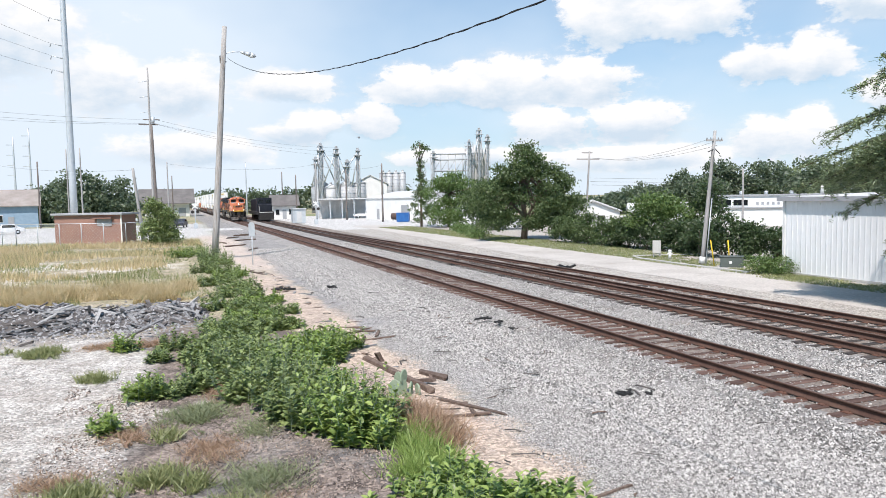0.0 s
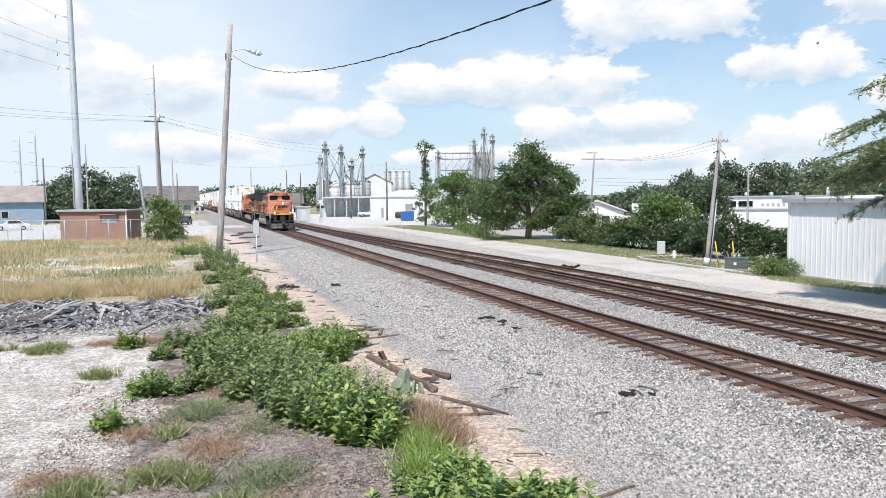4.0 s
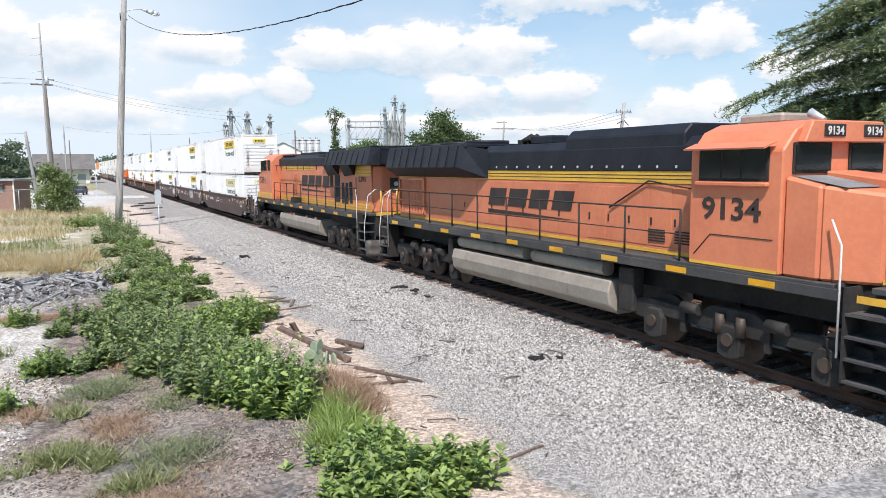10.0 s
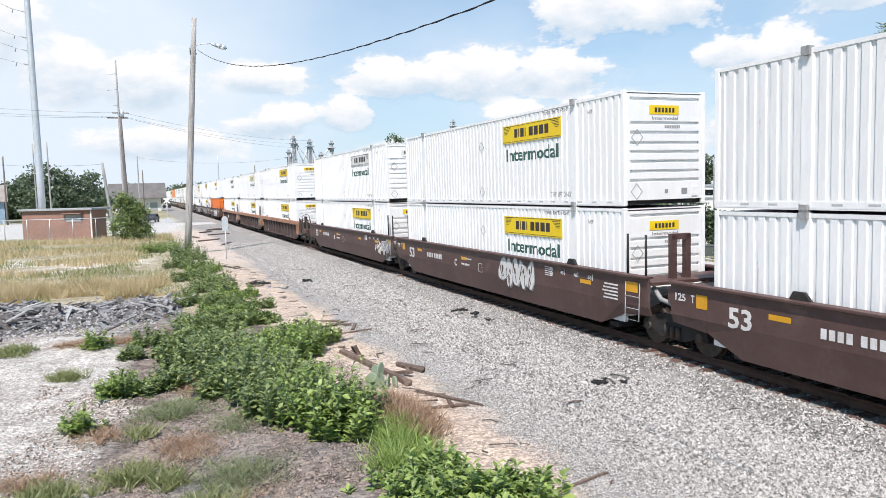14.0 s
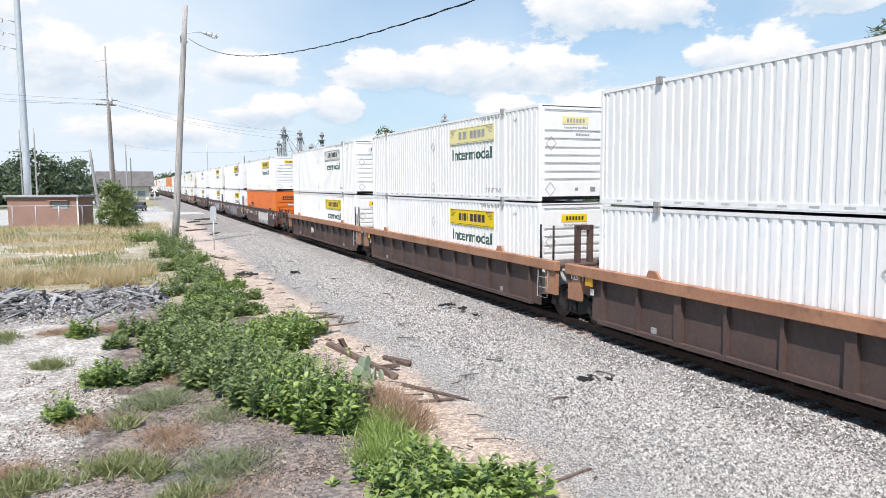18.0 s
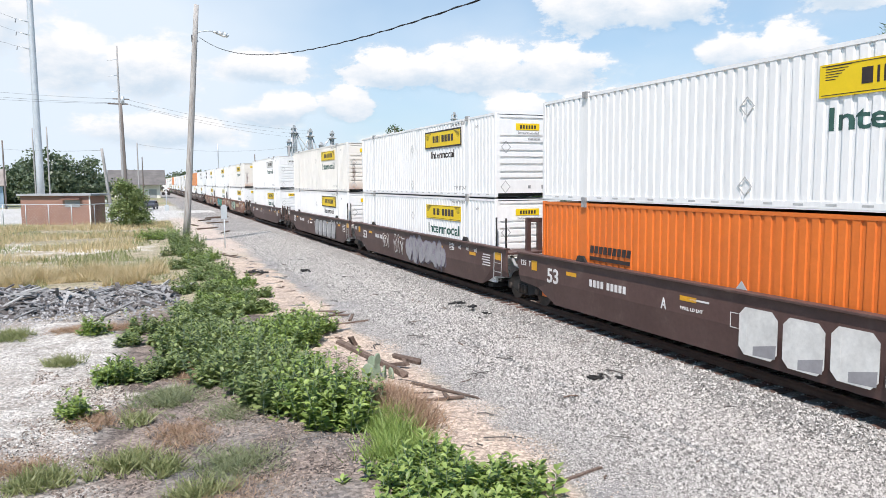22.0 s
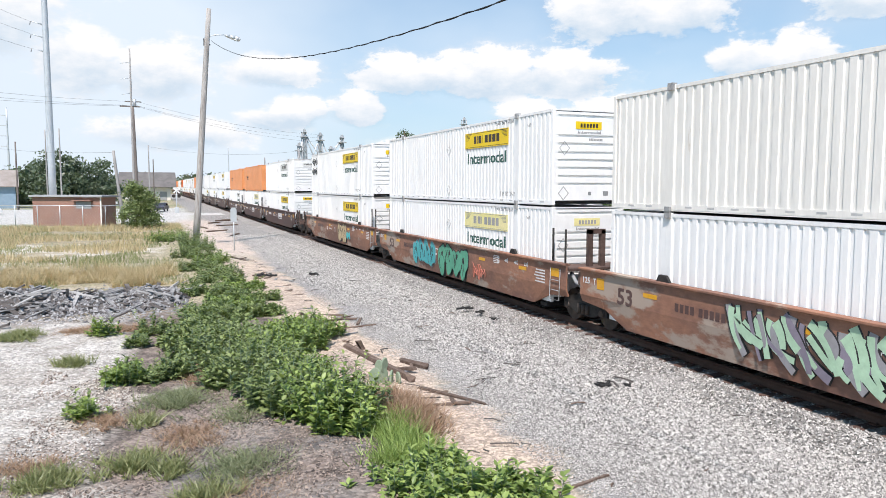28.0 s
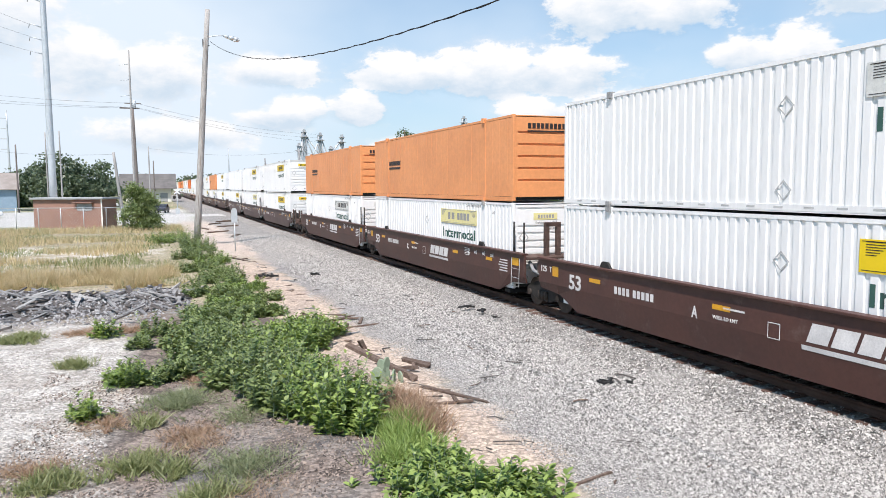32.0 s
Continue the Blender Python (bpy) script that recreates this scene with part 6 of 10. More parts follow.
def common_frame(root, L, deck, tank, trucks, axles, y0=0.7):
    part("main_frame", Build().box(-0.75, 0.75, y0, L - 0.7, 1.15, deck - 0.06), M["underframe"], root)
    part("walkway", Build().box(-1.52, 1.52, y0 + 1.1, L - 1.75, deck - 0.07, deck), M["loco_deck"], root, "dark walkway plate", bevel=0.01)
    for sx in (-1, 1):
        part("side_sill", Build().box(*sorted((sx * 1.44, sx * 1.535)), y0 + 1.0, L - 1.7, deck - 0.26, deck - 0.065), M["loco_deck"], root, bevel=0.01)
        for k in range(10):
            y = 2.4 + k * (L - 4.8) / 9
            part("reflector", Build().box(*sorted((sx * 1.534, sx * 1.540)), y - 0.28, y + 0.28, deck - 0.23, deck - 0.11), M["reflector"] if k % 3 else M["loco_yellow"], root)
    (t0, t1) = tank
    o = [(-1.47, 0.95), (-1.42, 0.62), (-1.15, 0.40), (1.15, 0.40), (1.42, 0.62), (1.47, 0.95), (1.40, 1.22), (-1.40, 1.22)]
    part("fuel_tank", Build().prism(o, "y", t0, t1), M["tank"], root, "dusty silver fuel tank", bevel=0.03)
    for yc in trucks:
        loco_truck(root, yc, axles)


def platform_end(root, y0, y1, deck, front):
    """Steps, rails, plow and coupler at one end: y0 is the outer edge, y1 where the body begins."""
    s = 1 if y1 > y0 else -1

    def bx(b, x0, x1, a, c, z0, z1):
        lo, hi = sorted((y0 + s * a, y0 + s * c))
        return b.box(x0, x1, lo, hi, z0, z1)

    d = abs(y1 - y0)
    part("end_platform", bx(Build(), -1.30, 1.30, 0.0, d, deck - 0.10, deck), M["loco_deck"], root, bevel=0.01)
    part("end_plate", bx(bx(bx(Build(), -1.02, -0.34, 0.02, 0.07, 0.95, deck - 0.08), 0.34, 1.02, 0.02, 0.07, 0.95, deck - 0.08), -0.40, 0.40, 0.10, 0.14, 0.6, deck - 0.08), M["underframe"], root)
    part("coupler_pocket", bx(bx(Build(), -0.36, 0.36, -0.04, 0.3, 1.05, 1.13), -0.36, 0.36, -0.04, 0.3, 0.58, 0.66), M["underframe"], root, bevel=0.015)
    part("end_edge", bx(Build(), -1.0, 1.0, -0.03, 0.10, deck - 0.10, deck + 0.03), M["loco_yellow"], root, "yellow platform edge")
    lo = (-0.35 if front else -0.18)
    plow = Build()
    # a bent blade in three heights, deepest at the middle
    prof = ((0.12, -0.10), (0.26, 0.02), (0.48, 0.10), (0.78, 0.13))
    cols = [1.50 * q / 5 for q in range(-5, 6)]
    for back in (0.0, 0.035):
        for x in cols:
            c = lo * (1 - abs(x / 1.5) ** 1.6)
            plow.v += [(x, y0 + s * (c + dd + back), z) for z, dd in prof]
    n_, m_ = len(prof), len(cols)
    for i in range(m_ - 1):
        for j in range(n_ - 1):
            q = i * n_ + j
            plow.face((q, q + n_, q + n_ + 1, q + 1), True)
            plow.face((q + m_ * n_, q + m_ * n_ + 1, q + m_ * n_ + n_ + 1, q + m_ * n_ + n_), True)
        for j in (0, n_ - 1):
            q = i * n_ + j
            plow.face((q, q + n_, q + n_ + m_ * n_, q + m_ * n_))
    for i in (0, m_ - 1):
        for j in range(n_ - 1):
            q = i * n_ + j
            plow.face((q, q + 1, q + 1 + m_ * n_, q + m_ * n_))
    part("snow_plow", plow, M["plow"], root, "scuffed dark steel plow")
    part("coupler", bx(bx(Build(), -0.15, 0.15, -0.45, 0.1, 0.72, 0.98), -0.22, 0.24, -0.75, -0.42, 0.66, 1.04), M["coupler"], root, "dusty dark knuckle coupler", bevel=0.03)
    for k in range(4):
        x = (-0.75, -0.55, 0.55, 0.75)[k]
        part("air_hose", Build().pipe([(x, y0 - s * 0.02, 1.15), (x * 0.95, y0 - s * 0.18, 0.85), (x * 0.9, y0 - s * 0.22, 0.55), (x * 0.8, y0 - s * 0.12, 0.38)], 0.028), M["rubber"], root)
    part("cable", Build().pipe([(-0.85, y0 - s * 0.02, 1.62), (-0.45, y0 - s * 0.12, 1.38), (0.2, y0 - s * 0.14, 1.34), (0.75, y0 - s * 0.05, 1.6)], 0.025), M["underframe"], root)
    part("uncoupling_lever", Build().pipe([(-1.45, y0 - s * 0.02, 1.0), (-0.3, y0 - s * 0.2, 1.05), (-0.2, y0 - s * 0.4, 1.1)], 0.018), M["plow"], root)
    for sx in (-1, 1):
        well = part("step_well", bx(bx(Build(), *sorted((sx * 1.0, sx * 1.04)), 0.1, 0.95, 0.35, deck - 0.1), *sorted((sx * 1.04, sx * 1.50)), 0.91, 0.95, 0.35, deck - 0.02), M["underframe"], root)
        for k in range(4):
            part("step", bx(Build(), *sorted((sx * 1.04, sx * 1.50)), 0.12, 0.91, 0.36 + k * 0.37, 0.40 + k * 0.37), M["loco_deck"], well)
        y_a, y_b = y0 + s * 0.14, y0 + s * 1.02
        part("hand_rail", Build().pipe([(sx * 1.50, y_b, 0.75), (sx * 1.51, y_b, deck + 0.65), (sx * 1.46, y_b + s * 0.22, deck + 1.05)], 0.02), M["rail_white"], root, "white handrail")
        part("hand_rail", Build().pipe([(sx * 1.50, y_a, 0.75), (sx * 1.50, y_a, 1.45), (sx * 1.32, y_a, deck + 0.75), (sx * 1.0, y_a, deck + 1.0), (sx * 0.72, y_a, deck + 1.0)], 0.018), M["rail_white"], root, "white handrail")
        part("end_stanchion", Build().tube((sx * 0.72, y_a, deck), (sx * 0.72, y_a, deck + 1.04), 0.035, n=6), M["loco_yellow"], root)
        if front:
            dl = part("ditch_light", Build().tube((sx * 0.98, y0 - s * 0.01, deck + 0.18), (sx * 0.98, y0 + s * 0.14, deck + 0.18), 0.11, n=14), M["underframe"], root)
            part("lens", Build().tube((sx * 0.98, y0 - s * 0.025, deck + 0.18), (sx * 0.98, y0 - s * 0.012, deck + 0.18), 0.085, n=14), M["lamp_on"], dl, "lit lamp")
    part("chain", Build().pipe([(-0.72, y0 + s * 0.14, deck + 0.95), (0, y0 + s * 0.14, deck + 0.72), (0.72, y0 + s * 0.14, deck + 0.95)], 0.012), M["underframe"], root)


def side_rails(root, y0, y1, deck, n, x=1.48):
    for sx in (-1, 1):
        part("hand_rail", Build().tube((sx * x, y0, deck + 1.05), (sx * x, y1, deck + 1.05), 0.02, n=6), M["underframe"], root)
        part("hand_rail", Build().tube((sx * x, y0, deck + 0.55), (sx * x, y1, deck + 0.55), 0.014, n=6), M["underframe"], root)
        for k in range(n):
            y = y0 + (y1 - y0) * k / (n - 1)
            part("stanchion", Build().tube((sx * x, y, deck - 0.12), (sx * x, y, deck + 1.05), 0.026, n=6), M["underframe"], root)


def make_lead_loco():
    L, dk = 23.4, 1.95
    r = thing("locomotive", "orange and black diesel locomotive with lit headlights", "locomotive", "locomotives of the train")
    common_frame(r, L, dk, (8.7, 16.5), (5.35, 18.75), (-2.05, 0, 2.05), 2.0)
    for sx in (-1, 1):
        for ya, yb in ((9.0, 12.0), (12.4, 16.2)):
            part("air_reservoir", Build().tube((sx * 1.22, ya, 1.47), (sx * 1.22, yb, 1.47), 0.19, n=14), M["tank"], r, "dusty silver air tank")
        part("equipment_box", Build().box(*sorted((sx * 1.05, sx * 1.40)), 16.6, 16.9, 0.75, 1.55), M["underframe"], r, bevel=0.03)
        part("equipment_box", Build().box(*sorted((sx * 1.0, sx * 1.35)), 8.0, 8.5, 0.6, 1.6), M["underframe"], r, bevel=0.03)
    platform_end(r, 1.98, 2.600, dk, True)
    platform_end(r, L - 0.62, L - 1.75, dk, False)
    # broad nose, bevelled towards the front, with a door panel
    nose = Build()
    f, k = 1.02, 1.44
    nose.hexa([(-f, 2.600, dk), (f, 2.600, dk), (k, 3.45, dk), (-k, 3.45, dk), (-f, 2.600, 3.42), (f, 2.600, 3.42), (k, 3.45, 3.55), (-k, 3.45, 3.55)])
    nose.hexa([(-k, 3.45, dk), (k, 3.45, dk), (k, 4.15, dk), (-k, 4.15, dk), (-k, 3.45, 3.55), (k, 3.45, 3.55), (k, 4.15, 3.70), (-k, 4.15, 3.70)])
    n = part("nose", nose, M["orange"], r, bevel=0.05)
    part("nose_top", Build().hexa([(-1.30, 3.1, 3.517), (-0.28, 3.1, 3.517), (-0.28, 4.1, 3.697), (-1.30, 4.1, 3.697), (-1.30, 3.1, 3.523), (-0.28, 3.1, 3.523), (-0.28, 4.1, 3.703), (-1.30, 4.1, 3.703)]).hexa([(0.28, 3.1, 3.517), (1.30, 3.1, 3.517), (1.30, 4.1, 3.697), (0.28, 4.1, 3.697), (0.28, 3.1, 3.523), (1.30, 3.1, 3.523), (1.30, 4.1, 3.703), (0.28, 4.1, 3.703)]), M["grey_deck"], n, "grey anti-glare top")
    part("nose_hump", Build().hexa([(-0.42, 2.630, 3.38), (0.42, 2.630, 3.38), (0.42, 4.1, 3.6), (-0.42, 4.1, 3.6), (-0.42, 2.630, 3.60), (0.42, 2.630, 3.60), (0.42, 4.1, 3.78), (-0.42, 4.1, 3.78)]), M["orange"], n, bevel=0.03)
    part("nose_door", Build().box(-0.98, -0.42, 2.575, 2.600, dk + 0.08, 3.30), M["orange"], n, bevel=0.008)
    part("stripe", Build().box(-f - 0.004, f + 0.004, 2.592, 2.599, dk + 0.02, dk + 0.10), M["loco_yellow"], n)
    hl = part("headlight_housing", Build().box(0.0, 0.24, 2.550, 2.605, 3.08, 3.52), M["underframe"], n)
    for z in (3.20, 3.40):
        part("headlight", Build().tube((0.12, 2.535, z), (0.12, 2.550, z), 0.085, n=14), M["lamp_on"], hl, "lit headlight")
    # front wordmark: slanted blocks across the nose
    ink = Build()
    for j in range(4):
        x0 = -1.0 + j * 0.475
        ink.prism([(x0, 2.74), (x0 + 0.40, 2.74), (x0 + 0.52, 3.04), (x0 + 0.12, 3.04)], "y", 2.562, 2.572 if j == 0 else 2.597)
    ink.prism([(-0.95, 2.52), (-0.95, 2.66), (-0.1, 2.63), (0.7, 2.58), (-0.1, 2.54)], "y", 2.562, 2.572)
    part("wordmark", ink, M["ink"], n, "dark slanted blocks")
    # cab with sloped roof shoulders
    co = [(-1.50, dk), (1.50, dk), (1.50, 4.15), (1.18, 4.52), (0.75, 4.68), (-0.75, 4.68), (-1.18, 4.52), (-1.50, 4.15)]
    cab = part("cab", Build().prism(co, "y", 4.15, 6.25), M["orange"], r, bevel=0.03)
    part("brow", Build().prism([(-1.18, 4.28), (1.18, 4.28), (0.98, 4.66), (-0.98, 4.66)], "y", 3.98, 4.15), M["orange"], cab, bevel=0.02)
    for x0, x1 in ((-1.22, -0.30), (0.30, 1.22)):
        wf = part("windshield_frame", Build().box(x0 - 0.05, x1 + 0.05, 4.118, 4.15, 3.74, 4.28), M["underframe"], cab, bevel=0.01)
        part("windshield", Build().box(x0, x1, 4.105, 4.118, 3.79, 4.23), M["glass"], wf, "dark glass pane")
        part("wiper", Build().tube((x0 + 0.2, 4.09, 3.80), (x1 - 0.2, 4.085, 3.84), 0.012, n=5), M["underframe"], wf)
    for x0, x1 in ((-0.70, -0.12), (0.40, 0.98)):
        nb = part("number_board", Build().box(x0, x1, 3.955, 3.98, 4.38, 4.60), M["underframe"], cab, bevel=0.02)
        part("board_number", word_mesh("9134", 0.15, 0.44, M["white_ink"]), None, nb, "white number", at=pose(x0 + 0.07, 3.952, 4.415, 0, 0, 90))
    for sx in (-1, 1):
        fr = part("side_window", Build().box(*sorted((sx * 1.495, sx * 1.52)), 4.42, 6.02, 3.60, 4.24), M["underframe"], cab, bevel=0.01)
        for y0, y1 in ((4.47, 4.97), (5.02, 5.44), (5.49, 5.97)):
            part("pane", Build().box(*sorted((sx * 1.518, sx * 1.526)), y0, y1, 3.65, 4.20), M["glass"], fr)
        part("armrest", Build().box(*sorted((sx * 1.50, sx * 1.60)), 4.40, 6.05, 3.50, 3.585), M["orange"], cab, bevel=0.02)
        part("sunshade", Build().hexa([(sx * 1.48, 4.30, 4.28), (sx * 1.80, 4.30, 4.17), (sx * 1.80, 6.15, 4.17), (sx * 1.48, 6.15, 4.28), (sx * 1.48, 4.30, 4.31), (sx * 1.81, 4.30, 4.20), (sx * 1.81, 6.15, 4.20), (sx * 1.48, 6.15, 4.31)]), M["orange"], cab)
        if sx < 0:
            part("road_number", word_mesh("9134", 0.42, 1.36, M["ink"]), None, cab, "dark painted number", at=pose(-1.506, 5.92, 2.88))
        part("side_door_line", Build().pipe([(sx * 1.503, 4.3, dk + 0.62), (sx * 1.503, 5.7, dk + 0.62), (sx * 1.503, 6.1, dk + 0.2)], 0.012, n=4), M["underframe"], cab)
    part("ac_unit", Build().box(-0.6, 0.6, 4.9, 5.9, 4.66, 4.86), M["tank"], cab, bevel=0.05)
    part("horn", Build().tube((-0.1, 4.4, 4.70), (-0.1, 4.7, 4.85), 0.05, 0.09, n=8), M["galv"], cab)
    # long hood
    h = part("hood", Build().box(-1.0, 1.0, 6.25, 21.7, dk, 3.50), M["orange"], r, bevel=0.02)
    part("yellow_band", Build().box(-1.012, 1.012, 6.26, 21.7, 3.50, 3.76), M["loco_yellow"], h, "yellow band with thin black lines")
    ln = Build()
    for z in (3.585, 3.665):
        for sx in (-1, 1):
            ln.box(*sorted((sx * 1.012, sx * 1.017)), 6.3, 15.2, z, z + 0.016)
    part("band_lines", ln, M["ink"], h)
    part("hood_roof", Build().prism([(-1.03, 3.76), (1.03, 3.76), (1.03, 4.30), (0.80, 4.50), (-0.80, 4.50), (-1.03, 4.30)], "y", 6.25, 15.2), M["loco_black"], h, "black roof", bevel=0.02)
    part("rear_roof", Build().prism([(-1.03, 3.76), (1.03, 3.76), (1.03, 4.2), (0.8, 4.42), (-0.8, 4.42), (-1.03, 4.2)], "y", 15.2, 21.7), M["loco_black"], h)
    for sx in (-1, 1):
        x1, x2 = sx * 1.02, sx * 1.62
        ys = (14.9, 15.8, 21.6, 21.95)
        rad = Build().hexa([(x1, ys[0], 3.52), (x2, ys[1], 3.86), (x2, ys[2], 3.86), (x1, ys[3], 3.52), (x1, ys[0], 4.40), (x2 * 0.9, ys[1], 4.56), (x2 * 0.9, ys[2], 4.56), (x1, ys[3], 4.40)])
        w = part("radiator_wing", rad, M["loco_black"], h, "black flared radiator wing")
        for j in range(9):
            y = 16.0 + j * 0.62
            part("wing_rib", Build().hexa([(x2, y, 3.88), (x2 + sx * 0.03, y, 3.88), (x2 + sx * 0.03, y + 0.05, 3.88), (x2, y + 0.05, 3.88), (x2 * 0.9, y, 4.54), (x2 * 0.9 + sx * 0.03, y, 4.54), (x2 * 0.9 + sx * 0.03, y + 0.05, 4.54), (x2 * 0.9, y + 0.05, 4.54)]), M["loco_black"], w)
    part("radiator_deck", Build().box(-1.42, 1.42, 15.6, 21.6, 4.46, 4.60), M["loco_black"], h, bevel=0.03)
    for k in range(3):
        part("radiator_fan", Build().tube((0, 16.7 + k * 1.8, 4.6), (0, 16.7 + k * 1.8, 4.72), 0.75, n=24), M["loco_black"], h)
    part("dynamic_brake_hump", Build().prism([(-1.02, 4.2), (1.02, 4.2), (1.02, 4.58), (0.8, 4.78), (-0.8, 4.78), (-1.02, 4.58)], "y", 6.9, 11.0), M["loco_black"], h, bevel=0.03)
    for j in range(14):
        part("bolt", Build().tube((-1.03, 7.1 + j * 0.56, 3.86), (-1.045, 7.1 + j * 0.56, 3.86), 0.035, n=6), M["galv"], h)
    part("exhaust_stack", Build().box(-0.35, 0.35, 12.6, 13.6, 4.5, 4.75), M["loco_black"], h, bevel=0.04)
    part("horn_cluster", Build().tube((-0.3, 14.1, 4.62), (-0.3, 13.6, 4.72), 0.06, 0.11, n=8).tube((-0.1, 14.1, 4.62), (-0.1, 13.6, 4.72), 0.06, 0.11, n=8).box(-0.4, 0, 14.0, 14.2, 4.48, 4.66), M["underframe"], h)
    # doors along the hood, each a little proud
    doors = [(6.5 + 0.72 * j, 6.5 + 0.72 * j + 0.68, 2.12, 3.40) for j in range(5)] + [(10.5 + 0.86 * j, 10.5 + 0.86 * j + 0.82, 2.12, 3.44) for j in range(7)]
    for sx in (-1, 1):
        for y0, y1, z0, z1 in doors:
            d = part("hood_door", Build().box(*sorted((sx * 0.998, sx * 1.010)), y0, y1, z0, z1), M["orange"], h, bevel=0.006)
            part("latch", Build().box(*sorted((sx * 1.010, sx * 1.028)), y1 - 0.09, y1 - 0.05, z0 + 0.45, z0 + 0.62), M["underframe"], d)
        part("lower_stripe", Build().box(*sorted((sx * 1.000, sx * 1.008)), 6.3, 21.6, dk + 0.02, dk + 0.10), M["loco_yellow"], h)
        part("cab_stripe", Build().box(*sorted((sx * 1.502, sx * 1.507)), 4.2, 6.2, dk + 0.02, dk + 0.08), M["loco_yellow"], cab)
        for y0 in (6.6, 7.4):
            lv = Build()
            for j in range(5):
                lv.box(*sorted((sx * 1.01, sx * 1.03)), y0, y0 + 0.5, 2.22 + j * 0.06, 2.25 + j * 0.06)
            part("louvre", lv, M["underframe"], h)
        grid = part("intake_grille", Build().box(*sorted((sx * 0.99, sx * 1.004)), 19.45, 21.5, 2.2, 3.42), M["dark_open"], h, "dark intake opening")
        for j in range(8):
            part("slat", Build().hexa([(sx * 1.0, 19.50 + j * 0.25, 2.22), (sx * 1.07, 19.57 + j * 0.25, 2.22), (sx * 1.07, 19.60 + j * 0.25, 2.22), (sx * 1.0, 19.55 + j * 0.25, 2.22), (sx * 1.0, 19.50 + j * 0.25, 3.40), (sx * 1.07, 19.57 + j * 0.25, 3.40), (sx * 1.07, 19.60 + j * 0.25, 3.40), (sx * 1.0, 19.55 + j * 0.25, 3.40)]), M["orange"], grid)
        fr = Build()
        for z0, z1 in ((2.14, 2.22), (2.60, 2.64), (3.0, 3.04), (3.40, 3.48)):
            fr.box(*sorted((sx * 1.0, sx * 1.085)), 19.37, 21.58, z0, z1)
        for y0 in (19.35, 21.50):
            fr.box(*sorted((sx * 1.0, sx * 1.085)), y0, y0 + 0.1, 2.14, 3.48)
        part("grille_frame", fr, M["orange"], grid)
        part("ladder_rail", Build().pipe([(sx * 1.05, 6.6, 2.1), (sx * 1.05, 6.6, 3.4), (sx * 1.05, 7.9, 3.55), (sx * 1.05, 9.2, 2.9)], 0.02), M["underframe"], h)
    loco_wordmark(r, 10.5, 14.9, 2.72, 0.52, 1.012, -1)
    part("hood_end", Build().hexa([(-0.98, 21.7, dk), (0.98, 21.7, dk), (0.7, 22.05, dk), (-0.7, 22.05, dk), (-0.98, 21.7, 4.05), (0.98, 21.7, 4.05), (0.7, 22.05, 4.0), (-0.7, 22.05, 4.0)]), M["orange"], h, bevel=0.06)
    part("rear_headlight", Build().box(-0.2, 0.2, 22.05, 22.12, 3.6, 3.95), M["underframe"], h)
    side_rails(r, 6.5, 21.4, dk, 10)
    part("antenna_dome", Build().ball((0.3, 5.2, 4.72), 0.14), M["white"], cab)
    return r


